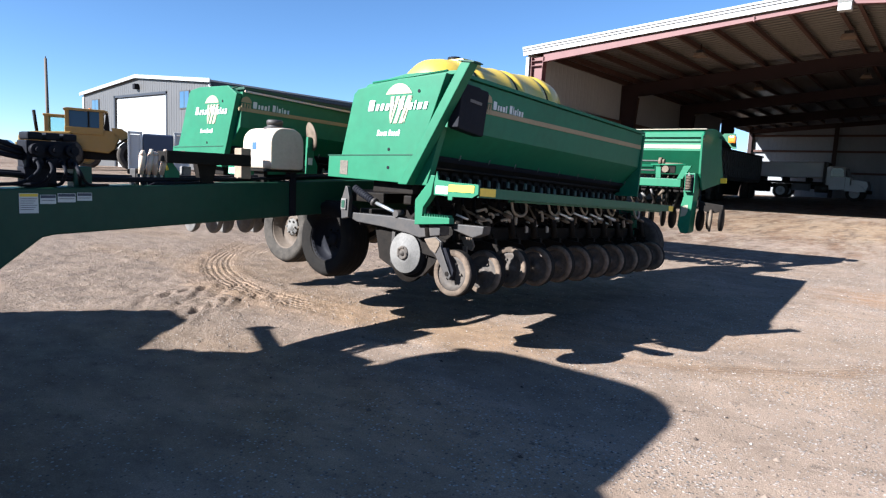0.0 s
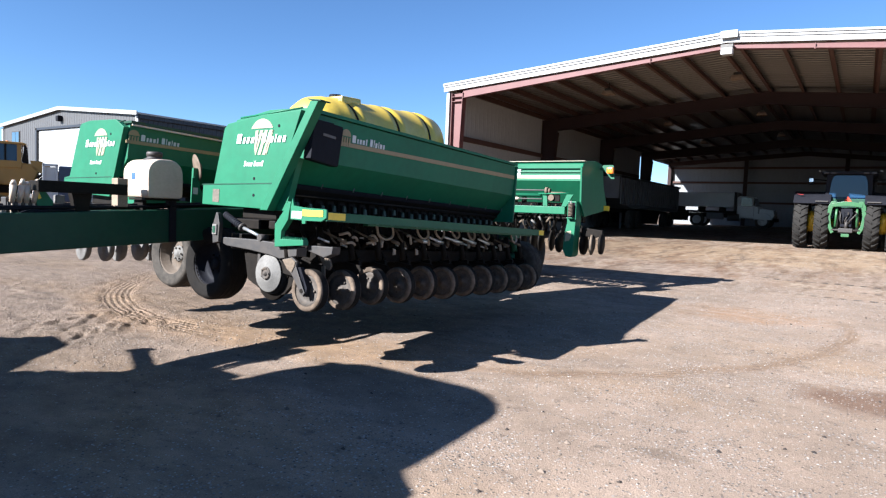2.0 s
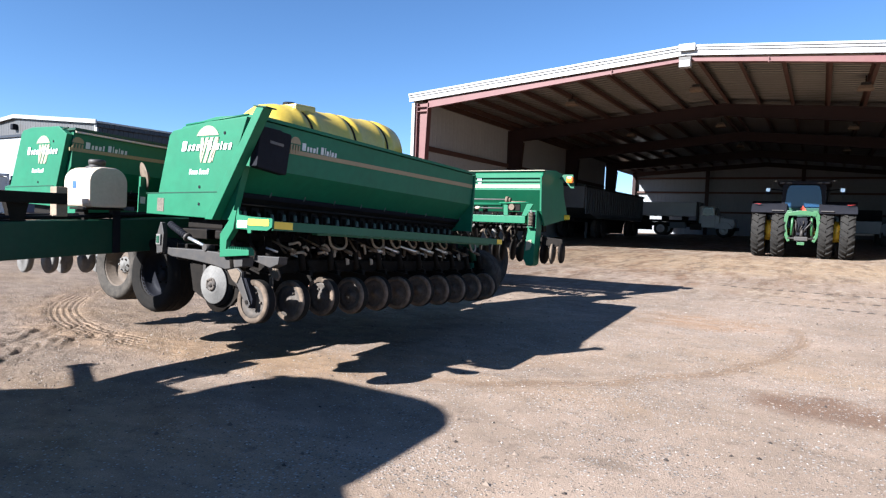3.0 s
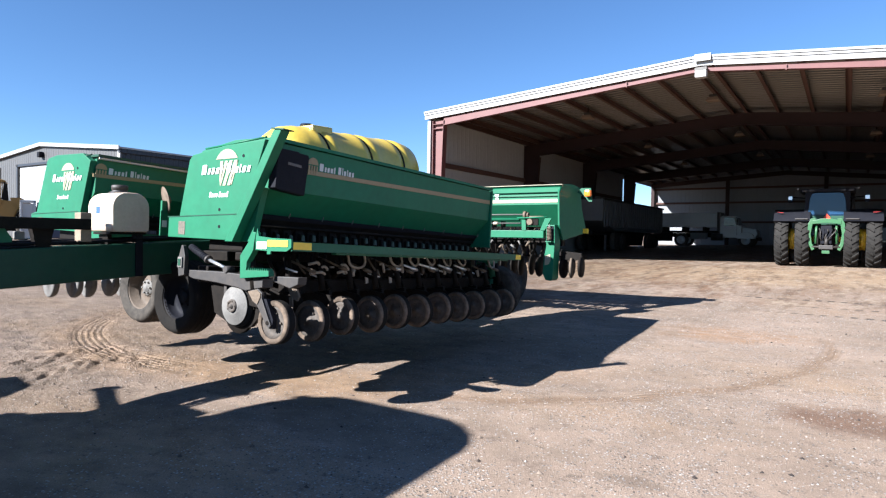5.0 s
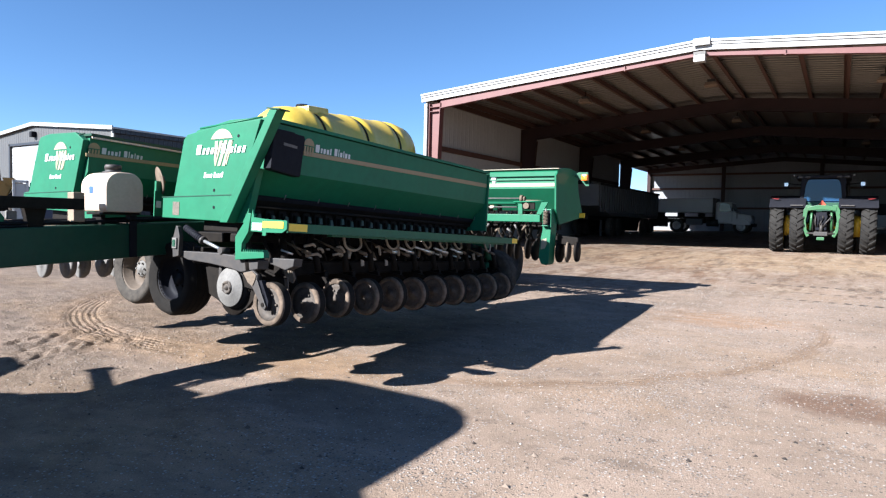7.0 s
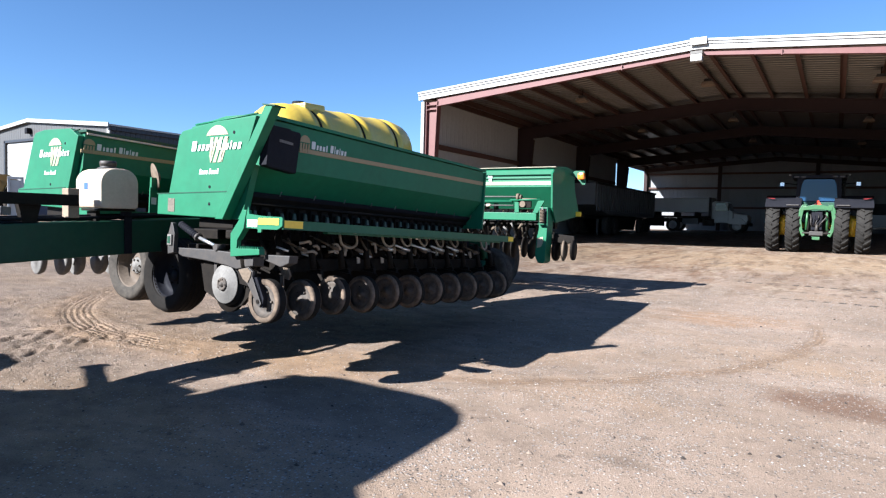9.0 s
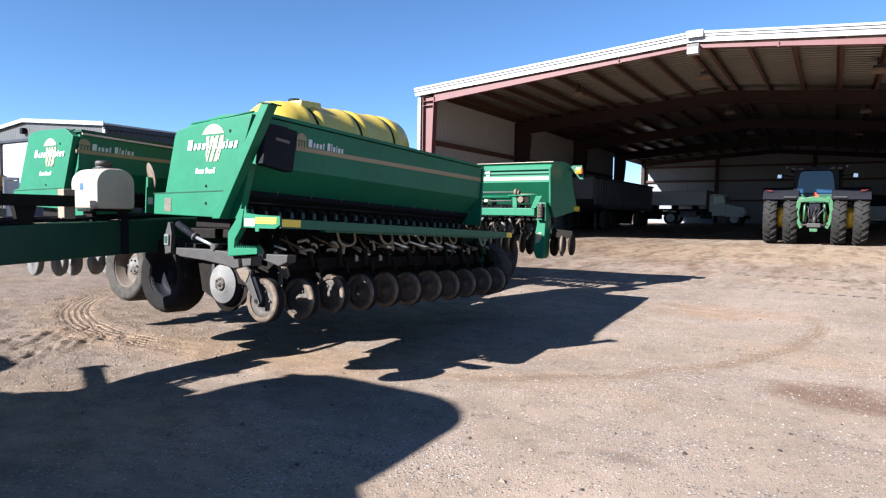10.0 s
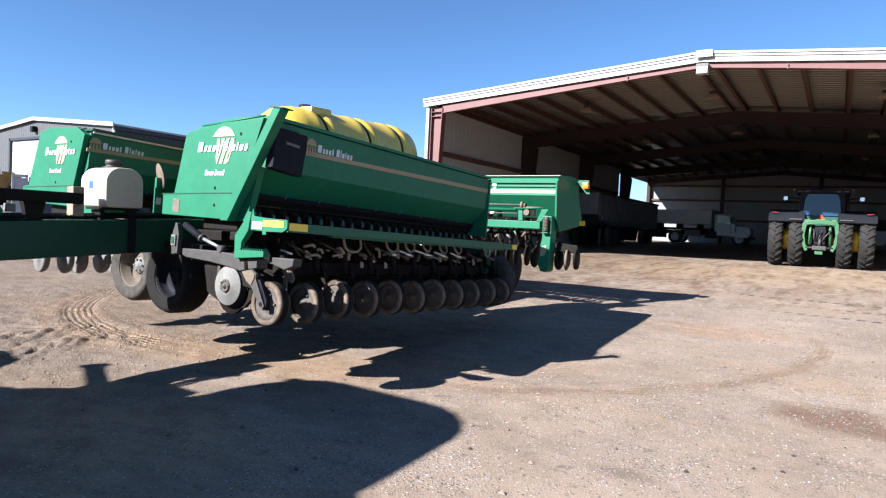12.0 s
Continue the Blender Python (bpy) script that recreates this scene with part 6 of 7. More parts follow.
    # unseen frames between the drawbar and the wings, added to block sun slivers
    for a, b, y0, y1, z0 in ((-2.72, -2.32, 0.45, 3.7, 1.20), (-1.95, -1.73, 0.80, 3.2, 1.18), (-1.63, -1.19, 0.50, 3.2, 1.18)):
        part("fold_frame", made(box, a, b, y0, y1, z0, z0 + 0.09, 0.01), BLACK_STEEL, w)
    # cross frame carrying the yellow tank and the wings
    for y0, x1 in ((2.1, -0.95), (3.1, -0.95), (5.6, -1.5)):
        part("cross_frame", made(box, -2.75, x1, y0, y0 + 0.16, 1.30, 1.46, 0.01), BLACK_STEEL, w)
    return w


tongue()


def white_tank():
    w = thing("foam_tank", "small dirty white plastic tank with grey cap on the drawbar", "tank", pose(-2.10, -0.03, 1.436))
    # loaf shape: an arched outline across, closed by slightly drawn-in flat ends
    arch = [(0.150, 0.0), (0.172, 0.012), (0.176, 0.05), (0.176, 0.205)]
    arch += [(0.041 + 0.135 * math.cos(a), 0.225 + 0.135 * math.sin(a)) for a in np.linspace(0.05, math.pi / 2, 9)]
    arch = arch + [(-p, z) for p, z in arch[::-1]]
    bm = bmesh.new()
    rings = []
    for x, k in ((-0.215, 0.86), (-0.211, 0.94), (-0.198, 0.985), (-0.175, 1.0), (0.185, 1.0), (0.203, 0.992), (0.212, 0.972), (0.215, 0.945)):
        rings.append([bm.verts.new((x, p * k, 0.18 + (z - 0.18) * k)) for p, z in arch])
    for a, c in zip(rings, rings[1:]):
        for i in range(len(arch)):
            f = bm.faces.new((a[i], a[(i + 1) % len(arch)], c[(i + 1) % len(arch)], c[i]))
            f.smooth = True
    bm.faces.new(rings[0][::-1])
    bm.faces.new(rings[-1])
    bmesh.ops.recalc_face_normals(bm, faces=bm.faces)
    part("body", bm, WHITE_POLY, w)
    bm = bmesh.new()
    spun(bm, [(0.098, 0.340), (0.092, 0.366), (0.066, 0.376), (0.066, 0.390), (0.071, 0.392), (0.071, 0.424), (0.062, 0.434), (0.0, 0.436)], (0.02, 0, 0), "z", 26)
    part("cap", bm, GREY_STEEL, w, "dusty grey screw cap")
    part("label", made(box, -0.055, 0.005, -0.1790, -0.1762, 0.165, 0.228), mat("blue_label", (0.03, 0.085, 0.24), 0.6), w, "small blue label")
    return w


white_tank()


def yellow_tank():
    cx, y0, y1, zc, r = -1.55, 1.27, 3.66, 2.22, 0.40
    w = thing("yellow_tank", "yellow ribbed plastic liquid tank strapped over the drill frame", "tank", pose(cx, 0.08, -0.055, 2.2))
    bm = bmesh.new()
    ribs = [1.84, 2.55, 3.18]
    prof = [(0.0, y0), (r * 0.45, y0 + 0.01), (r * 0.78, y0 + 0.06), (r * 0.94, y0 + 0.16), (r, y0 + 0.30)]
    for q in ribs:
        prof += [(r, q - 0.17), (r * 1.022, q - 0.14), (r * 1.022, q - 0.07), (r * 0.965, q - 0.040), (r * 0.965, q + 0.020), (r * 1.022, q + 0.05), (r * 1.022, q + 0.12), (r, q + 0.15)]
    prof += [(r, y1 - 0.30), (r * 0.94, y1 - 0.16), (r * 0.78, y1 - 0.06), (r * 0.45, y1 - 0.01), (0.0, y1)]
    spun(bm, prof, (0, 0, zc), "y", 56)
    part("shell", bm, YELLOW_POLY, w)
    part("manway_seat", made(box, -0.2, 0.2, 1.74, 2.06, zc + r - 0.08, zc + r + 0.02, 0.025), YELLOW_POLY, w)
    bm = bmesh.new()
    spun(bm, [(0.07, 0.0), (0.07, 0.022), (0.06, 0.03), (0.0, 0.032)], (0.02, 1.82, zc + r + 0.018), "z", 22)
    part("filler_cap", bm, BLACK, w, "small black filler cap")
    for q in ribs:
        bm = bmesh.new()
        spun(bm, [(r * 0.966, q - 0.026), (r * 0.980, q - 0.024), (r * 0.980, q + 0.004), (r * 0.966, q + 0.006)], (0, 0, zc), "y", 56)
        part("strap", bm, BLACK, w)
    for y in (2.1, 3.1):
        bm = bmesh.new()
        prism(bm, [(-0.40, 1.46), (0.20, 1.46), (0.28, 1.80), (0.27, 1.945), (0.0, 1.84), (-0.27, 1.945), (-0.41, 2.10)], "y", y, y + 0.14)
        part("saddle", bm, BLACK_STEEL, w)
    return w


yellow_tank()


# ---- tractors ----
def lug_tyre(bm, r, w, seg=44, lugs=22):
    """A big drive tyre on the x axis, with slanting lugs in two rows."""
    spun(bm, [(r * 0.56, -w * 0.40), (r * 0.80, -w * 0.50), (r * 0.90, -w * 0.47), (r * 0.945, -w * 0.30), (r * 0.95, 0), (r * 0.945, w * 0.30), (r * 0.90, w * 0.47), (r * 0.80, w * 0.50), (r * 0.56, w * 0.40)], (0, 0, 0), "x", seg)
    for s in (-1, 1):
        for k in range(lugs):
            a0 = 2 * math.pi * (k + (0.5 if s > 0 else 0)) / lugs
            quads = []
            for u, da in ((0.02, 0.0), (0.27, -0.09), (0.49, -0.17)):
                ring = []
                for rr, wa in ((r * (0.93 if u < 0.4 else 0.86), 0.045), (r * (1.0 if u < 0.4 else 0.955), 0.032)):
                    for e in (-1, 1):
                        a = a0 + da + e * wa
                        ring.append(bm.verts.new((s * u * w, rr * math.cos(a), rr * math.sin(a))))
                quads.append(ring)
            for p, q in zip(quads, quads[1:]):
                for i, j in ((0, 2), (2, 3), (3, 1)):
                    bm.faces.new((p[i], p[j], q[j], q[i]))
            for p in (quads[0], quads[-1]):
                bm.faces.new((p[0], p[2], p[3], p[1]))


def wheel_rim(bm, r, w):
    spun(bm, [(0.0, -w * 0.05), (r * 0.25, -w * 0.05), (r * 0.30, -w * 0.12), (r * 0.75, -w * 0.06), (r * 0.88, -w * 0.36), (r, -w * 0.42), (r, w * 0.42), (r * 0.9, w * 0.36), (r * 0.75, w * 0.06), (0.0, w * 0.08)], (0, 0, 0), "x", 32)


def tractor(m, s, label, hood_len=2.6, roof_half=0.80, mirrors=True):
    """Row-crop tractor with rear duals; its rear looks to local -y, its base at z 0, s scales it."""
    t = thing("tractor", label, "tractor", m)
    R, W = 0.94 * s, 0.43 * s
    bm = bmesh.new()
    lug_tyre(bm, R, W)
    first_t = first_r = None
    for x in (-1.31, -0.70, 0.70, 1.31):
        if first_t is None:
            first_t = part("rear_tyre", bm, TRACTOR_RUBBER, t)
            first_t.matrix_basis = pose(x * s, 0.2 * s, R)
            rb = bmesh.new()
            wheel_rim(rb, R * 0.57, W)
            first_r = part("rim", rb, JD_YELLOW, first_t)
        else:
            o = again(first_t, "rear_tyre", t, pose(x * s, 0.2 * s, R))
            again(first_r, "rim", o, Matrix.Identity(4))
    bm = bmesh.new()
    rod(bm, (-1.35 * s, 0.2 * s, R), (1.35 * s, 0.2 * s, R), 0.10 * s, 14)
    for sg in (-1, 1):
        rod(bm, (sg * 0.92 * s, 0.2 * s, R), (sg * 1.10 * s, 0.2 * s, R), 0.36 * s, 20)
    part("rear_axle", bm, JD_YELLOW, t)
    bm = bmesh.new()
    box(bm, -0.36 * s, 0.36 * s, -0.25 * s, 2.4 * s, 0.62 * s, 1.35 * s, 0.05 * s)
    part("chassis", bm, BLACK_STEEL, t)
    # hitch: two lift arms, quick coupler frame, top link
    for sg in (-1, 1):
        bm = bmesh.new()
        prism(bm, [(sg * 0.30 * s, 1.62 * s), (sg * 0.44 * s, 1.62 * s), (sg * 0.52 * s, 1.45 * s), (sg * 0.54 * s, 1.05 * s), (sg * 0.48 * s, 0.72 * s), (sg * 0.40 * s, 0.55 * s), (sg * 0.32 * s, 0.60 * s), (sg * 0.40 * s, 0.80 * s), (sg * 0.44 * s, 1.10 * s), (sg * 0.40 * s, 1.38 * s)], "y", -0.62 * s, -0.52 * s, 0.012 * s)
        rod(bm, (sg * 0.44 * s, -0.5 * s, 1.55 * s), (sg * 0.36 * s, -0.1 * s, 1.60 * s), 0.06 * s, 10)
        rod(bm, (sg * 0.42 * s, -0.56 * s, 0.72 * s), (sg * 0.34 * s, 0.1 * s, 0.72 * s), 0.05 * s, 10)
        rod(bm, (sg * 0.28 * s, -0.48 * s, 1.45 * s), (sg * 0.30 * s, -0.44 * s, 0.78 * s), 0.035 * s, 10)
        part("lift_arm", bm, JD_GREEN, t)
    bm = bmesh.new()
    prism(bm, [(-0.42 * s, 1.55 * s), (-0.10 * s, 1.62 * s), (0.10 * s, 1.62 * s), (0.42 * s, 1.55 * s), (0.42 * s, 1.43 * s), (0.10 * s, 1.47 * s), (-0.10 * s, 1.47 * s), (-0.42 * s, 1.43 * s)], "y", -0.64 * s, -0.54 * s, 0.01 * s)
    part("coupler_frame", bm, JD_GREEN, t)
    bm = bmesh.new()
    box(bm, -0.16 * s, 0.16 * s, -0.50 * s, -0.26 * s, 0.78 * s, 1.40 * s, 0.03 * s)
    rod(bm, (0, -0.62 * s, 1.15 * s), (0, -0.28 * s, 1.25 * s), 0.05 * s, 10)
    for k in range(6):
        rod(bm, ((-0.2 + 0.08 * k) * s, -0.34 * s, 1.32 * s), ((-0.2 + 0.08 * k) * s, -0.27 * s, 1.32 * s), 0.03 * s, 8)
    part("rear_valves", bm, BLACK, t)
    for k in range(5):
        bm = bmesh.new()
        x = -0.22 + 0.11 * k
        hose(bm, [(x * s, -0.34 * s, 1.32 * s), ((x + 0.05) * s, -0.55 * s, 1.22 * s), ((x * 0.6 - 0.03) * s, -0.58 * s, 0.98 * s), ((x * 0.4) * s, -0.40 * s, 0.82 * s)], 0.02 * s, 6, 4)
        part("rear_hose", bm, BLACK if k % 2 else GREY_STEEL, t)
    bm = bmesh.new()
    rod(bm, (-0.40 * s, -0.60 * s, 0.68 * s), (0.40 * s, -0.60 * s, 0.68 * s), 0.03 * s, 8)
    box(bm, -0.20 * s, 0.20 * s, -0.66 * s, -0.5 * s, 0.60 * s, 0.74 * s, 0.02 * s)
    rod(bm, (0, -0.60 * s, 0.74 * s), (0.02 * s, -0.52 * s, 1.02 * s), 0.05 * s, 8)
    part("hitch_block", bm, GREY_STEEL, t)
    part("drawbar", made(box, -0.11 * s, 0.11 * s, -0.70 * s, -0.2 * s, 0.46 * s, 0.56 * s, 0.01), JD_GREEN, t)
    # triangle sign
    bm = bmesh.new()
    prism(bm, [(-0.11 * s, 1.63 * s), (0.11 * s, 1.63 * s), (0.0, 1.80 * s)], "y", -0.30 * s, -0.285 * s)
    part("slow_vehicle_triangle", bm, TRIANGLE_RED, t)
    # fenders
    for sg in (-1, 1):
        bm = bmesh.new()
        if mirrors:
            angles = [radians(q) for q in np.linspace(144, 60, 12)]
            wrap = [((0.2 + 1.02 * math.cos(a)) * s, (0.94 + 1.02 * math.sin(a)) * s) for a in angles]
            wrap += [((0.2 + 0.975 * math.cos(a)) * s, (0.94 + 0.975 * math.sin(a)) * s) for a in angles[::-1]]
            prism(bm, wrap, "x", min(sg * 0.47, sg * 1.55) * s, max(sg * 0.47, sg * 1.55) * s)
        else:
            prism(bm, [(-0.35 * s, 1.72 * s), (-0.60 * s, 1.92 * s), (-0.62 * s, 1.98 * s), (0.9 * s, 2.02 * s), (0.9 * s, 1.96 * s), (-0.45 * s, 1.90 * s), (-0.30 * s, 1.70 * s)], "x", min(sg * 0.52, sg * 1.05) * s, max(sg * 0.52, sg * 1.05) * s, 0.01 * s)
        fen = part("fender", bm, BLACK, t)
        if mirrors:
            part("tail_lamp", made(prism, [(sg * 1.50, 1.850), (sg * 1.26, 1.838), (sg * 1.26, 1.818), (sg * 1.34, 1.812)], "y", -0.47, -0.44, 0.004), RED_LENS, fen)
            # flat grey bar at the fender's rear edge
            part("fender_lamp", made(box, sg * 0.72 - 0.19, sg * 0.72 + 0.19, -0.66, -0.60, 1.585, 1.625, 0.012), GREY_STEEL, fen)
        if not mirrors:
            # unseen plate added to shape the shadow edge beside the duals
            part("fender_extension", made(prism, [(sg * 1.19, -0.17), (sg * 1.53, -0.17), (sg * 1.80, 0.06), (sg * 1.80, 0.85), (sg * 1.19, 0.85)], "z", 2.17, 2.21, 0.005), BLACK, fen)
            if sg > 0:
                bm = bmesh.new()
                rod(bm, (1.15, -0.26, 2.19), (2.02, -0.70, 2.19), 0.05, 8)
                box(bm, 1.95, 2.07, -0.76, -0.66, 2.14, 2.24, 0.012)
                part("marker_lamp_arm", bm, BLACK, fen)
            continue
        bm = bmesh.new()
        rod(bm, (sg * 0.64 * s, 0.4 * s, 2.35 * s), (sg * 1.12 * s, 0.3 * s, 2.40 * s), 0.02 * s, 8)
        box(bm, (sg * 1.12 - 0.07) * s, (sg * 1.12 + 0.07) * s, 0.27 * s, 0.33 * s, 2.20 * s, 2.44 * s, 0.02 * s)
        part("mirror", bm, BLACK, t)
        part("mirror_glass", made(box, (sg * 1.12 - 0.06) * s, (sg * 1.12 + 0.06) * s, 0.258 * s, 0.268 * s, 2.30 * s, 2.42 * s), CHROME, t)
    # cab
    bm = bmesh.new()
    for sx in (-1, 1):
        for y0 in (-0.22, 1.25):
            box(bm, (sx * 0.60 - 0.045) * s, (sx * 0.60 + 0.045) * s, y0 * s, (y0 + 0.09) * s, 1.65 * s, 2.52 * s, 0.012 * s)
    box(bm, -0.70 * s, 0.70 * s, -0.22 * s, 1.35 * s, 1.35 * s, 1.72 * s, 0.03 * s)
    cab = part("cab_frame", bm, BLACK, t)
    # cab base darkened in colour for the shade in the barn mouth
    part("cab_base", made(box, -0.50 * s, 0.50 * s, -0.26 * s, -0.225 * s, 1.42 * s, 1.72 * s, 0.01 * s), TONGUE_GREEN, cab)
    for name, a in (("rear_shelf", (-0.55, 0.55, -0.19, -0.175, 1.722, 1.735)), ("windscreen", (-0.55, 0.55, 1.28, 1.295, 1.73, 2.49)), ("side_window", (-0.625, -0.61, -0.12, 1.24, 1.73, 2.49)), ("side_window", (0.61, 0.625, -0.12, 1.24, 1.73, 2.49))):
        part(name, made(box, *[q * s for q in a]), TRACTOR_GLASS, cab)
    pane = [(-0.52, 1.76), (-0.55, 1.80), (-0.50, 2.30), (-0.44, 2.46), (-0.36, 2.49), (0.36, 2.49), (0.44, 2.46), (0.50, 2.30), (0.55, 1.80), (0.52, 1.76)]
    part("rear_window", made(prism, [(p * s, q * s) for p, q in pane], "y", -0.235 * s, -0.222 * s), TRACTOR_GLASS, cab)
    for sx in (-1, 1):
        part("rear_pillar", made(prism, [(sx * 0.56 * s, 1.74 * s), (sx * 0.66 * s, 1.74 * s), (sx * 0.62 * s, 2.52 * s), (sx * 0.40 * s, 2.52 * s), (sx * 0.455 * s, 2.46 * s), (sx * 0.515 * s, 2.30 * s)], "y", -0.25 * s, -0.215 * s), BLACK, cab)
    bm = bmesh.new()
    rh, rc = roof_half * s, (0.30 if mirrors else 0.50) * s
    plan = []
    for cx, cy, a0 in ((rh - rc, 1.50 * s - rc, 0), (-rh + rc, 1.50 * s - rc, 90), (-rh + rc, -0.34 * s + rc, 180), (rh - rc, -0.34 * s + rc, 270)):
        plan += [(cx + rc * math.cos(radians(a0 + k * 18)), cy + rc * math.sin(radians(a0 + k * 18))) for k in range(6)]
    prism(bm, plan, "z", 2.52 * s, (2.63 if mirrors else 2.70) * s, 0.03 * s)
    # black in place of green: the roof's shade put into its colour
    roof = part("cab_roof", bm, BLACK, t)
    for x in (-0.66, -0.45, 0.45, 0.66):
        part("work_lamp", made(box, (x - 0.07) * s, (x + 0.07) * s, -0.37 * s, -0.342 * s, 2.535 * s, 2.60 * s, 0.008), GREY_STEEL, roof)
    for sg in (-1, 1) if mirrors else ():
        part("warning_lamp", made(box, (sg * 0.86 - 0.03) * s, (sg * 0.86 + 0.03) * s, -0.30 * s, -0.22 * s, 2.60 * s, 2.66 * s, 0.01), DISC_STEEL, roof)
    part("exhaust", made(rod, (0.72 * s, 1.45 * s, 1.3 * s), (0.72 * s, 1.45 * s, 2.6 * s), 0.06 * s, 12), GREY_STEEL, t)
    # hood and front wheels
    bm = bmesh.new()
    prism(bm, [(1.3 * s, 1.1 * s), ((1.3 + hood_len) * s, 1.0 * s), ((1.3 + hood_len) * s, 1.45 * s), ((1.1 + hood_len) * s, 1.62 * s), (1.3 * s, 1.80 * s)], "x", -0.40 * s, 0.40 * s, 0.05 * s)
    part("hood", bm, JD_GREEN, t)
    bm = bmesh.new()
    lug_tyre(bm, 0.72 * s, 0.36 * s, 36, 18)
    f0 = part("front_tyre", bm, TRACTOR_RUBBER, t)
    f0.matrix_basis = pose(-0.86 * s, 3.0 * s, 0.72 * s)
    rb = bmesh.new()
    wheel_rim(rb, 0.41 * s, 0.36 * s)
    fr = part("rim", rb, JD_YELLOW, f0)
    o = again(f0, "front_tyre", t, pose(0.86 * s, 3.0 * s, 0.72 * s))
    again(fr, "rim", o, Matrix.Identity(4))
    part("front_axle", made(box, -0.8 * s, 0.8 * s, 2.85 * s, 3.15 * s, 0.55 * s, 0.85 * s, 0.04 * s), JD_GREEN, t)
    return t


tractor(pose(3.02, 21.45, gz(3.0, 21.4)), 1.0, "green tractor with dual rear tyres parked in the barn mouth")
# out of view; known by its shadow on the yard
tractor(pose(-1.62, -4.15, gz(-1.6, -4.2), 0, 0, 180), 1.13, "green tractor with dual rear tyres hitched to the drawbar", 2.6, 0.87, False)


# ---- vehicles in the barn ----
def road_wheel(r=0.5, w=0.28):
    t = bmesh.new()
    spun(t, [(r * 0.6, -w * 0.42), (r * 0.9, -w * 0.5), (r, -w * 0.3), (r, w * 0.3), (r * 0.9, w * 0.5), (r * 0.6, w * 0.42)], (0, 0, 0), "y", 26)
    h = bmesh.new()
    spun(h, [(0.0, -w * 0.2), (r * 0.2, -w * 0.2), (r * 0.25, -w * 0.08), (r * 0.52, -w * 0.12), (r * 0.62, -w * 0.42), (r * 0.62, w * 0.42), (0.0, w * 0.2)], (0, 0, 0), "y", 22)
    return t, h


def add_wheels(parent, places, r, w, rim_mat, turn=0):
    first = None
    for x, y, z in places:
        if first is None:
            t, h = road_wheel(r, w)
            first = part("wheel", t, RUBBER, parent)
            first.matrix_basis = pose(x, y, z, 0, 0, turn)
            rim = part("rim", h, rim_mat, first)
        else:
            o = again(first, "wheel", parent, pose(x, y, z, 0, 0, turn))
            again(rim, "rim", o, Matrix.Identity(4))


def flatbed_truck():
    y = 41.0
    g = gz(-4, y)
    t = thing("flatbed_truck", "white flatbed truck with long bonnet parked along the rear wall", "truck", pose(-4.0, y, g))
    # local x runs forward (to +x)
    bm = bmesh.new()
    prism(bm, [(0.72, 0.62), (1.98, 0.62), (1.98, 1.36), (1.80, 1.40), (1.62, 1.98), (0.86, 2.02), (0.72, 1.92)], "y", -0.95, 0.95, 0.05)
    cab = part("cab", bm, TRUCK_WHITE, t)
    part("side_window", made(prism, [(0.92, 1.40), (1.66, 1.40), (1.54, 1.88), (0.98, 1.90)], "y", -0.965, -0.952), CAB_GLASS, cab)
    part("side_window", made(prism, [(0.92, 1.40), (1.66, 1.40), (1.54, 1.88), (0.98, 1.90)], "y", 0.952, 0.965), CAB_GLASS, cab)
    part("windscreen", made(prism, [(1.815, 1.42), (1.83, 1.42), (1.66, 1.93), (1.645, 1.93)], "y", -0.85, 0.85), CAB_GLASS, cab)
    bm = bmesh.new()
    prism(bm, [(1.985, 0.62), (2.80, 0.62), (2.86, 0.9), (2.80, 1.16), (1.985, 1.30)], "y", -0.78, 0.78, 0.06)
    part("bonnet", bm, TRUCK_WHITE, t)
    for s in (-1, 1):
        pts = [(2.24 + 0.52 * math.cos(a), 0.52 + 0.46 * math.sin(a)) for a in np.linspace(0.1, 3.04, 10)]
        part("front_fender", made(prism, pts, "y", min(s * 0.72, s * 1.05), max(s * 0.72, s * 1.05), 0.02), TRUCK_WHITE, t)
    part("bumper", made(box, 2.80, 2.95, -1.0, 1.0, 0.45, 0.66, 0.03), BLACK_STEEL, t)
    part("bed", made(box, -3.6, 0.62, -1.15, 1.15, 0.92, 1.05, 0.01), BLACK_STEEL, t)
    part("headboard", made(box, 0.56, 0.66, -1.1, 1.1, 1.051, 2.26, 0.01), GREY_STEEL, t)
    part("exhaust_stack", made(rod, (0.70, -0.80, 0.95), (0.70, -0.80, 2.25), 0.06, 12), DISC_STEEL, t)
    bm = bmesh.new()
    box(bm, -2.4, 2.0, -0.42, -0.28, 0.62, 0.90)
    box(bm, -2.4, 2.0, 0.28, 0.42, 0.62, 0.90)
    part("chassis_rails", bm, BLACK_STEEL, t)
    part("load_box", made(box, -3.2, 0.545, -0.9, 1.1, 1.30, 2.22, 0.06), TRUCK_WHITE, t)
    for u in (-2.9, -1.6, -0.3):
        part("load_cradle", made(box, u - 0.06, u + 0.06, -0.8, 1.0, 1.051, 1.299, 0.01), BLACK_STEEL, t)
    part("door_seam", made(box, 1.70, 1.715, -0.958, -0.951, 0.75, 1.38), BLACK_STEEL, cab)
    part("cab_mirror", made(box, 1.72, 1.78, -1.22, -1.12, 1.42, 1.78, 0.01), BLACK_STEEL, cab)
    part("headlamp", made(rod, (2.80, -0.62, 0.86), (2.885, -0.62, 0.86), 0.10, 14), CHROME, t)
    part("side_locker", made(box, -1.05, -0.05, -1.12, -0.7, 0.50, 0.91, 0.03), TRAILER_GREY, t)
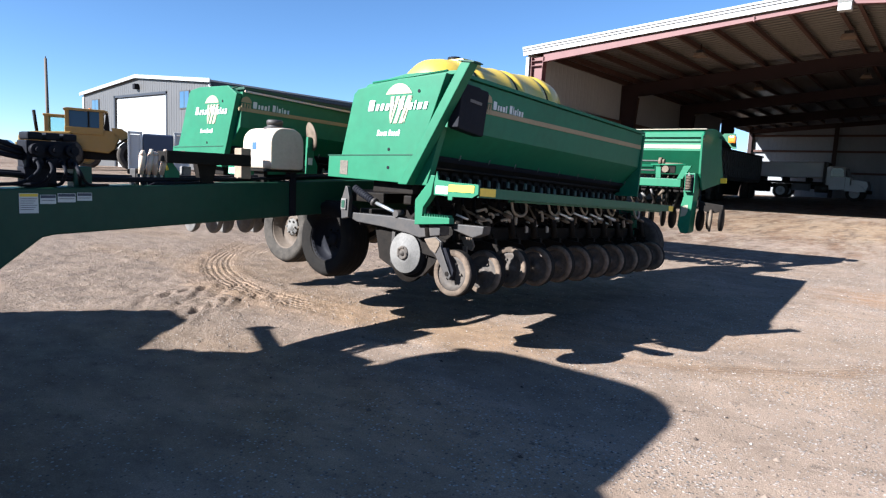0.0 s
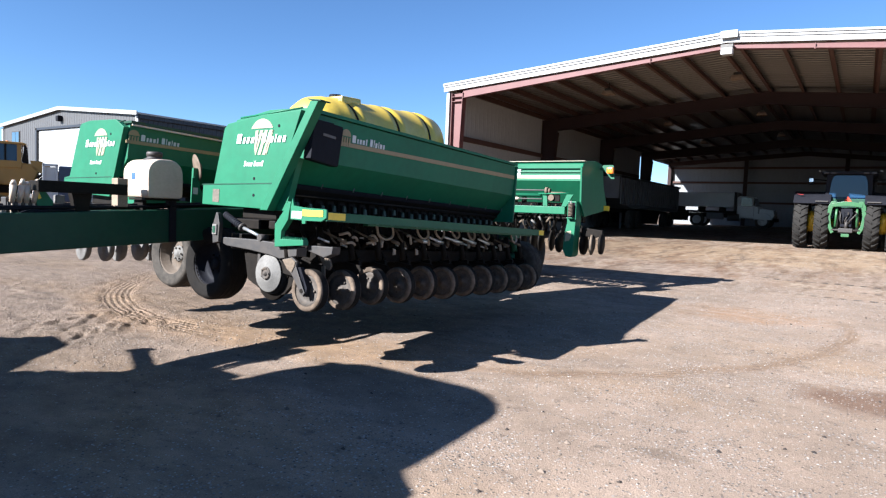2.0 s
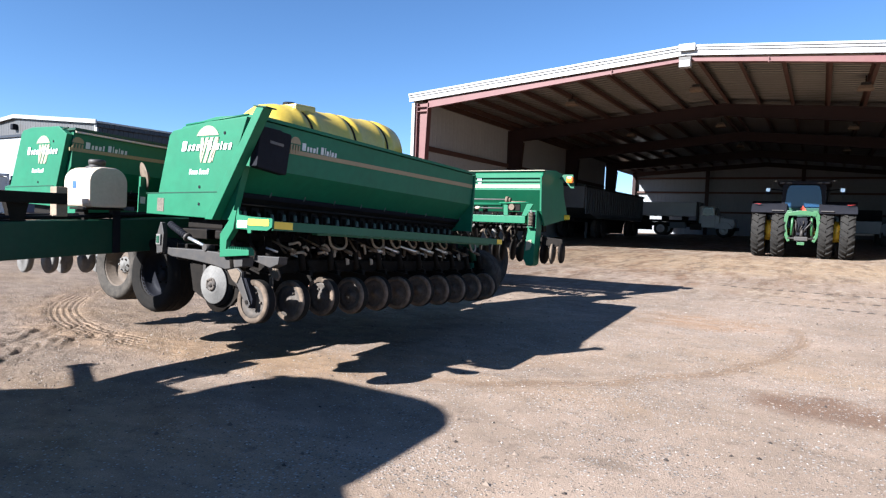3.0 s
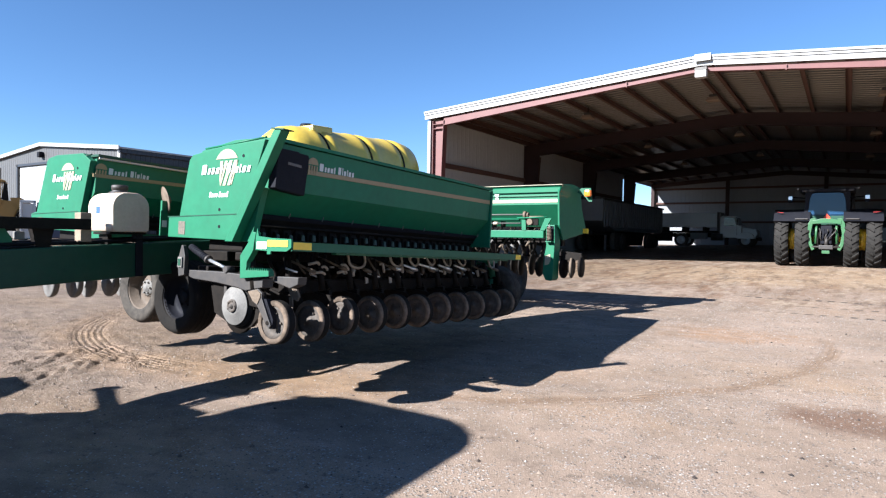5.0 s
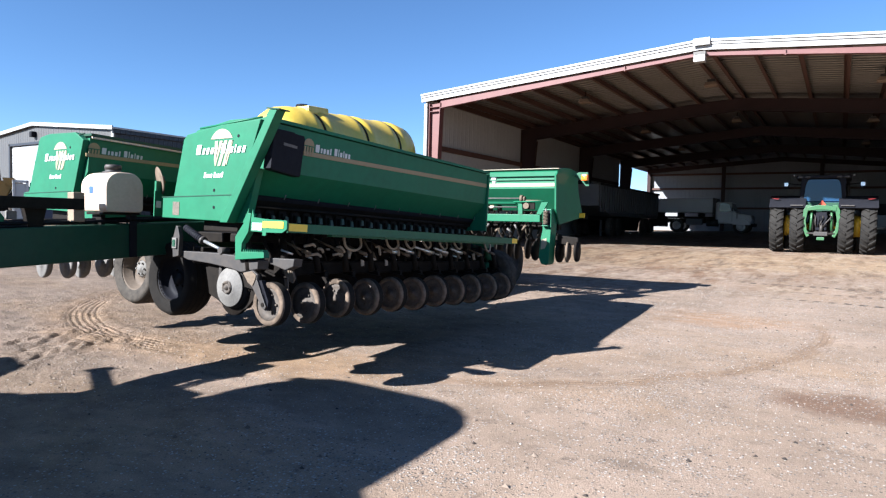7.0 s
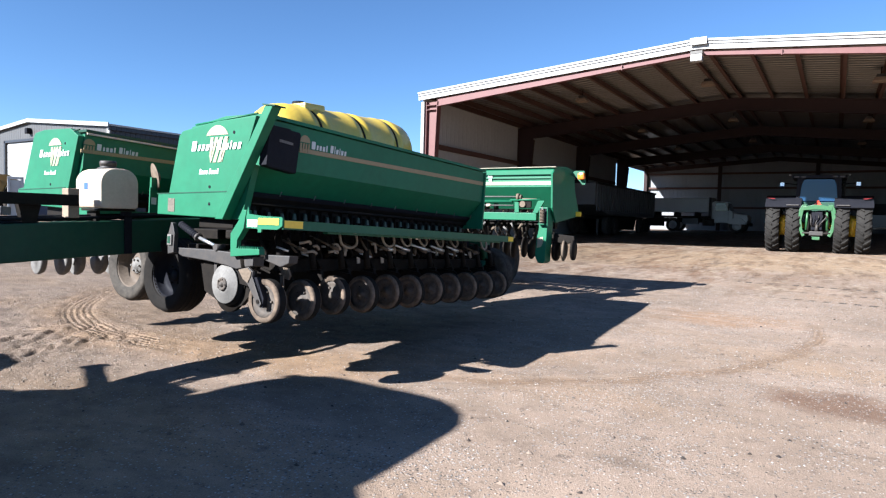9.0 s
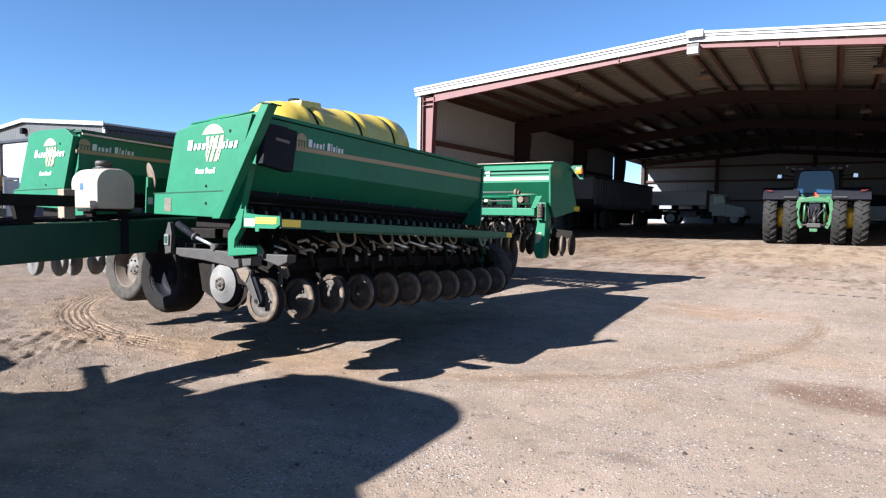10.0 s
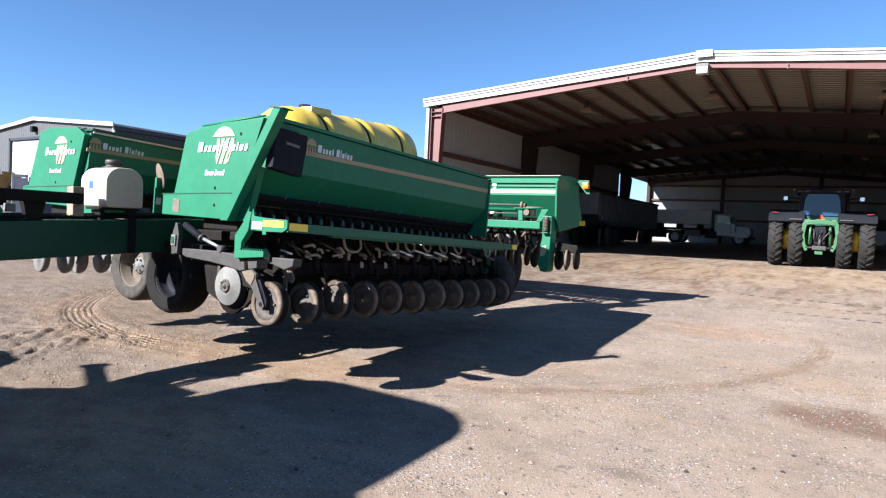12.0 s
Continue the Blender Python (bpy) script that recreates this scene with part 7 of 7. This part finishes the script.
    # dark box added for clutter, covering the lit wall under the bed
    part("tool_locker", made(box, -3.45, -2.25, -1.12, -0.7, 0.34, 0.915, 0.03), BLACK_STEEL, t)
    part("fuel_tank", made(rod, (0.2, -0.85, 0.66), (0.9, -0.85, 0.66), 0.24, 16), GREY_STEEL, t)
    add_wheels(t, ((2.24, -0.9, 0.45), (2.24, 0.9, 0.45), (-1.65, -0.9, 0.45), (-1.65, 0.9, 0.45)), 0.45, 0.28, TRUCK_WHITE)


flatbed_truck()


def grain_trailer():
    x0, x1, y0, y1 = -8.95, -6.62, 27.0, 39.0
    g = gz(-7.7, 33)
    t = thing("grain_trailer", "dark grey ribbed grain trailer parked along the barn wall", "trailer", pose(0, 0, g))
    bm = bmesh.new()
    zt, zb = 2.62, 1.05
    prism(bm, [(y0, 1.55), (y0 + 2.2, zb), (y1 - 0.3, zb), (y1, 1.25), (y1, zt), (y0, zt)], "x", x0, x1, 0.02)
    part("hopper_body", bm, TRAILER_GREY, t)
    rib = None
    for k in range(28):
        y = y0 + 0.25 + k * 0.42
        if rib is None:
            rib = part("side_rib", made(box, x1, x1 + 0.05, -0.05, 0.05, 1.25, 2.56, 0.008), TRAILER_GREY, t)
            rib.matrix_basis = pose(0, y, 0)
        else:
            again(rib, "side_rib", t, pose(0, y, 0))
    part("top_rail", made(box, x1 - 0.02, x1 + 0.07, y0, y1, 2.57, 2.68, 0.01), GREY_STEEL, t)
    bm = bmesh.new()
    prism(bm, [(x0 + 0.1, 2.62), (x1 - 0.05, 2.62), (-7.4, 2.76), (-7.8, 2.80), (-8.2, 2.76)], "y", y0 + 0.05, y1 - 0.05)
    part("tarpaulin", bm, BLACK, t)
    part("frame", made(box, x0 + 0.5, x1 - 0.5, y0, y1 - 0.5, 0.85, 1.04, 0.01), BLACK_STEEL, t)
    # dark filler added to cover the sunlit floor seen under the body
    part("discharge_chute", made(prism, [(31.4, 1.045), (35.8, 1.045), (35.3, 0.24), (32.0, 0.30)], "x", x0 + 0.35, x1 - 0.30, 0.02), BLACK_STEEL, t)
    part("landing_leg", made(box, x1 - 0.45, x1 - 0.33, 28.6, 28.72, 0.0, 0.849, 0.01), GREY_STEEL, t)
    part("mudflap", made(box, x1 - 0.42, x1 - 0.02, 38.05, 38.08, 0.22, 0.90), BLACK, t)
    add_wheels(t, [(x, y, 0.5) for x in (x0 + 0.3, x1 - 0.2) for y in (36.2, 37.4, 29.6, 30.8)], 0.5, 0.30, GREY_STEEL, 90)


grain_trailer()


def pickup(m, paint, label):
    t = thing("pickup", label, "pickup", m)
    bm = bmesh.new()
    prism(bm, [(-2.7, 0.55), (2.6, 0.55), (2.65, 0.95), (2.45, 1.10), (1.15, 1.20), (0.55, 1.78), (-0.75, 1.82), (-0.95, 1.20), (-2.7, 1.18)], "y", -0.95, 0.95, 0.07)
    body = part("body", bm, paint, t)
    for s in (-1, 1):
        part("side_window", made(prism, [(-0.75, 1.22), (0.95, 1.22), (0.50, 1.70), (-0.66, 1.72)], "y", s * 0.955 - 0.006, s * 0.955 + 0.006), GLASS, body)
    part("windscreen", made(prism, [(1.16, 1.225), (1.18, 1.225), (0.60, 1.77), (0.58, 1.77)], "y", -0.8, 0.8), GLASS, body)
    part("bumper", made(box, 2.62, 2.75, -0.9, 0.9, 0.45, 0.65, 0.03), CHROME, t)
    add_wheels(t, [(x, y, 0.38) for x in (-1.75, 1.75) for y in (-0.85, 0.85)], 0.38, 0.25, GREY_STEEL)
    return t


pickup(pose(7.3, 33.0, gz(7.3, 33), 0, 0, 95), TRUCK_WHITE, "white pickup parked deep inside the barn")
pickup(pose(5.4, 38.0, gz(5.4, 38), 0, 0, 88), DARK_VEHICLE, "dark pickup parked behind the tractor in the barn")


# ---- yellow loader, pole and dark vehicle far off ----
def loader():
    t = thing("wheel_loader", "yellow articulated wheel loader parked before the workshop", "loader", pose(-32.0, 10.68, gz(-32, 10.7), 0, 0, 66))
    # local x runs to the bucket end
    bm = bmesh.new()
    prism(bm, [(-3.2, 0.95), (-1.3, 0.95), (-1.3, 1.85), (-3.0, 1.75), (-3.3, 1.5)], "y", -0.95, 0.95, 0.08)
    hood = part("engine_hood", bm, LOADER_YELLOW, t)
    part("grille", made(box, -3.34, -3.30, -0.7, 0.7, 1.05, 1.5, 0.01), BLACK_STEEL, hood)
    part("counterweight", made(prism, [(-3.6, 0.75), (-2.8, 0.75), (-2.8, 1.1), (-3.6, 1.2)], "y", -1.1, 1.1, 0.06), LOADER_YELLOW, t)
    bm = bmesh.new()
    prism(bm, [(-1.25, 0.95), (0.35, 0.85), (0.65, 1.1), (0.9, 1.75), (0.55, 2.0), (-1.25, 2.1)], "y", -0.80, 0.80, 0.06)
    part("mid_frame", bm, LOADER_YELLOW, t)
    bm = bmesh.new()
    for x in (-1.45, 0.05):
        for y in (-0.78, 0.78):
            box(bm, x - 0.09, x + 0.09, y - 0.09, y + 0.09, 1.9, 2.90, 0.02)
    box(bm, -1.56, 0.16, -0.88, 0.88, 1.75, 2.1, 0.03)
    cab = part("cab_frame", bm, LOADER_YELLOW, t)
    part("cab_roof", made(prism, [(-1.60, 2.90), (0.32, 2.90), (0.36, 2.95), (0.20, 3.01), (-1.45, 3.03), (-1.62, 2.97)], "y", -0.95, 0.95, 0.02), LOADER_YELLOW, cab)
    for y in (-0.84, 0.76):
        part("front_stay", made(prism, [(0.16, 2.05), (0.40, 1.98), (0.34, 2.90), (0.27, 2.90)], "y", y, y + 0.07, 0.005), BLACK_STEEL, cab)
    part("door_post", made(box, -0.55, -0.47, -0.86, -0.80, 2.1, 2.90), BLACK_STEEL, cab)
    for a in ((-1.36, -0.04, -0.82, -0.80, 2.1, 2.90), (-1.36, -0.04, 0.80, 0.82, 2.1, 2.90), (0.10, 0.12, -0.68, 0.68, 2.1, 2.90), (-1.52, -1.50, -0.68, 0.68, 2.1, 2.90)):
        part("cab_window", made(box, *a), TRACTOR_GLASS, cab)
    for s in (-1, 1):
        bm = bmesh.new()
        prism(bm, [(0.5, 2.15), (0.95, 2.15), (1.75, 1.65), (2.75, 0.75), (2.7, 0.45), (2.4, 0.5), (1.5, 1.25), (0.6, 1.75)], "y", min(s * 0.62, s * 0.80), max(s * 0.62, s * 0.80), 0.02)
        part("lift_arm", bm, LOADER_YELLOW, t)
        bm = bmesh.new()
        rod(bm, (0.4, s * 0.55, 0.9), (1.6, s * 0.55, 1.3), 0.07, 10)
        part("lift_cylinder", bm, BLACK_STEEL, t)
    bm = bmesh.new()
    prism(bm, [(2.4, 0.15), (3.5, 0.08), (3.5, 0.14), (2.6, 0.3), (2.45, 0.7), (2.7, 1.25), (3.0, 1.45), (2.95, 1.5), (2.5, 1.3), (2.3, 0.7)], "y", -1.35, 1.35)
    part("bucket", bm, BLACK_STEEL, t)
    add_wheels(t, [(x, y, 0.78) for x in (-1.55, 1.50) for y in (-0.95, 0.95)], 0.78, 0.58, BLACK_STEEL)
    part("belly_frame", made(box, -3.4, 2.0, -0.45, 0.45, 0.5, 0.94, 0.03), BLACK_STEEL, t)
    for s in (-1, 1):
        pts = [(1.5 + 0.92 * math.cos(a), 0.78 + 0.92 * math.sin(a)) for a in np.linspace(0.9, 2.6, 8)] + [(1.5 + 0.86 * math.cos(a), 0.78 + 0.86 * math.sin(a)) for a in np.linspace(2.6, 0.9, 8)]
        part("mudguard", made(prism, pts, "y", min(s * 0.66, s * 1.24), max(s * 0.66, s * 1.24)), BLACK_STEEL, t)
    part("beacon", made(rod, (-0.5, 0.5, 3.02), (-0.5, 0.5, 3.14), 0.06, 10), AMBER, t)
    return t


loader()


def second_cab():
    t = thing("grader", "yellow road machine with glazed cab standing behind the loader", "machine", pose(-38.5, 10.97, gz(-38.5, 11), 0, 0, 66))
    cab = part("cab_roof", made(box, -0.72, 0.72, -0.75, 0.75, 2.92, 3.05, 0.05), LOADER_YELLOW, t)
    for x in (-0.55, 0.55):
        for y in (-0.6, 0.6):
            part("cab_post", made(box, x - 0.10, x + 0.10, y - 0.1, y + 0.1, 1.8, 2.95, 0.02), LOADER_YELLOW, cab)
    for s in (-1, 1):
        part("cab_window", made(box, -0.45, 0.45, s * 0.62 - 0.01, s * 0.62 + 0.01, 1.9, 2.92), CLEAR_GLASS, cab)
        part("cab_window", made(box, s * 0.57 - 0.01, s * 0.57 + 0.01, -0.5, 0.5, 1.9, 2.92), CLEAR_GLASS, cab)
    part("body", made(prism, [(-1.9, 0.8), (2.2, 0.8), (2.2, 1.9), (-1.5, 1.95), (-1.9, 1.7)], "y", -0.9, 0.9, 0.08), LOADER_YELLOW, t)
    add_wheels(t, [(x, y, 0.65) for x in (-1.2, 1.5) for y in (-0.9, 0.9)], 0.65, 0.4, LOADER_YELLOW)
    part("exhaust", made(rod, (-1.1, 0.3, 1.85), (-1.25, 0.3, 3.25), 0.09, 10), BLACK_STEEL, t)


second_cab()


def power_pole():
    x, y = -64.5, 19.2
    g = gz(x, y)
    t = thing("power_pole", "weathered wooden power pole far across the yard", "pole", pose(x, y, g))
    part("pole", made(rod, (0, 0, -0.2), (-0.25, 0, 9.7), 0.17, 12, 0.12), POLE_WOOD, t)
    part("cap", made(rod, (-0.25, 0, 9.7), (-0.25, 0, 9.9), 0.05, 8), GREY_STEEL, t)


power_pole()
pickup(pose(-55.0, 12.6, gz(-55, 12.6), 0, 0, 66), DARK_VEHICLE, "black pickup parked far across the yard")


def tool_carrier():
    """Slate blue tank trailer with pale end frames, standing past the tongue."""
    t = thing("tank_trailer", "slate blue tank between pale end frames, standing in the yard", "trailer", pose(-18.0, 6.8, gz(-18, 6.8), 0, 0, 66))
    top = 2.36 - gz(-18, 6.8)
    bm = bmesh.new()
    box(bm, -0.95, 0.95, -0.5, 0.5, 0.55, 0.70, 0.02)
    part("frame", bm, BLACK_STEEL, t)
    part("tank", made(box, -0.48, 0.42, -0.55, 0.55, 0.72, top - 0.05, 0.05), SLATE_BLUE, t)
    for a, b, z in ((-0.92, -0.50, top), (0.44, 0.90, top + 0.05)):
        bm = bmesh.new()
        box(bm, a, a + 0.07, -0.56, -0.46, 0.71, z, 0.01)
        box(bm, b - 0.07, b, -0.56, -0.46, 0.71, z, 0.01)
        box(bm, a, b, -0.56, -0.46, z - 0.08, z + 0.002, 0.01)
        box(bm, a + 0.07, b - 0.07, -0.50, 0.50, 0.71, z - 0.1, 0.01)
        part("end_frame", bm, TRUCK_WHITE, t)
    add_wheels(t, [(x, y, 0.36) for x in (-0.55, 0.55) for y in (-0.6, 0.6)], 0.36, 0.22, GREY_STEEL)


tool_carrier()


def farm_wagon():
    """Unseen wagon beside the towing tractor, its outline shaped to cast the shadow over the yard."""
    g = gz(-5.0, -4.5)
    t = thing("farm_wagon", "unseen wagon shape added to cast the shadow beside the towing tractor's", "wagon", pose(-5.0, -3.78, g, 0, 0, 231.1))
    top = 2.15 - g
    bm = bmesh.new()
    prism(bm, [(0.0, 0.0), (-0.26, 0.5), (-0.12, 1.0), (0.0, 1.75), (3.2, 1.75), (3.2, 0.0)], "z", 0.95, top, 0.02)
    body = part("body", bm, BLACK_STEEL, t)
    for u in (0.5, 1.2, 1.9, 2.6):
        part("rib", made(box, u - 0.03, u + 0.03, -0.04, -0.002, 1.0, top - 0.05, 0.005), BLACK_STEEL, body)
    part("chassis", made(box, 0.1, 3.1, 0.55, 1.2, 0.72, 0.946, 0.01), BLACK_STEEL, t)
    for u in (0.6, 2.6):
        part("axle", made(rod, (u, 0.1, 0.45), (u, 1.65, 0.45), 0.05, 10), BLACK_STEEL, t)
        part("axle_mount", made(box, u - 0.08, u + 0.08, 0.6, 1.15, 0.44, 0.716, 0.01), BLACK_STEEL, t)
    add_wheels(t, [(u, v, 0.45) for u in (0.6, 2.6) for v in (0.2, 1.55)], 0.45, 0.26, GREY_STEEL)


farm_wagon()


# ---- loose stones and clods on the yard ----
def pebbles(name, label, count, seed, size, area, material, flat=0.6):
    r = np.random.RandomState(seed)
    x0, x1, y0, y1 = area
    xs, ys = r.uniform(x0, x1, count), r.uniform(y0, y1, count)
    sz = size[0] + (size[1] - size[0]) * r.rand(count) ** 3
    zs = ground_z(xs, ys) + relief(xs, ys)
    dirs = np.array([(1, 0, 0), (0.5, 0.87, 0), (-0.5, 0.87, 0), (-1, 0, 0), (-0.5, -0.87, 0), (0.5, -0.87, 0), (0.1, 0.1, 1), (0, 0, -0.6)])
    tris = [(i, (i + 1) % 6, 6) for i in range(6)] + [((i + 1) % 6, i, 7) for i in range(6)]
    V, Fc = [], []
    for k in range(count):
        d = dirs * (sz[k] * (0.7 + 0.6 * r.rand(8, 1)))
        a = r.rand() * 6.28
        c, s = math.cos(a), math.sin(a)
        d = np.stack([d[:, 0] * c - d[:, 1] * s, (d[:, 0] * s + d[:, 1] * c) * (0.7 + 0.3 * r.rand()), d[:, 2] * flat], 1)
        V.append(d + (xs[k], ys[k], zs[k] + sz[k] * 0.18))
        Fc += [(a_ + 8 * k, b_ + 8 * k, c_ + 8 * k) for a_, b_, c_ in tris]
    me = bpy.data.meshes.new(name)
    me.from_pydata(np.concatenate(V).tolist(), [], Fc)
    me.materials.append(material)
    return tagged(new(name, me), label, "stones", kind="stuff")


def island_stone(name, dark, light, rough=0.9):
    m = bpy.data.materials.new(name)
    m.use_nodes = True
    nt = m.node_tree
    g = nt.nodes.new("ShaderNodeNewGeometry")
    x = nt.nodes.new("ShaderNodeMix")
    x.data_type = "RGBA"
    x.inputs["A"].default_value = (*dark, 1)
    x.inputs["B"].default_value = (*light, 1)
    nt.links.new(g.outputs["Random Per Island"], x.inputs["Factor"])
    b = nt.nodes["Principled BSDF"]
    nt.links.new(x.outputs["Result"], b.inputs["Base Color"])
    b.inputs["Roughness"].default_value = rough
    return m


STONE = island_stone("yard_stone", (0.05, 0.042, 0.036), (0.40, 0.36, 0.32))
CLOD = island_stone("dirt_clods", (0.085, 0.062, 0.048), (0.19, 0.145, 0.11), 0.95)
pebbles("gravel", "small pale stones scattered over the dirt yard", 30000, 11, (0.002, 0.0085), (-3.0, 8.0, -1.2, 9.5), STONE)
pebbles("larger_stones", "pale and brown stones lying loose on the yard", 420, 14, (0.006, 0.016), (-4.0, 8.0, -1.2, 12.0), STONE)
pebbles("dirt_crumbs", "small brown dirt crumbs strewn over the packed yard", 900, 15, (0.008, 0.022), (-3.5, 7.5, -1.2, 8.0), CLOD, 0.75)
pebbles("clods", "crumbled dirt clods along the wheel ruts", 6000, 12, (0.003, 0.017), (-8.0, -1.2, -0.8, 6.0), CLOD, 0.75)
DEBRIS = island_stone("dark_debris", (0.016, 0.012, 0.010), (0.05, 0.036, 0.028), 0.9)
pebbles("debris", "dark scraps of bark and dirt lying on the yard", 320, 17, (0.005, 0.017), (-1.5, 7.5, -1.0, 7.0), DEBRIS, 0.8)
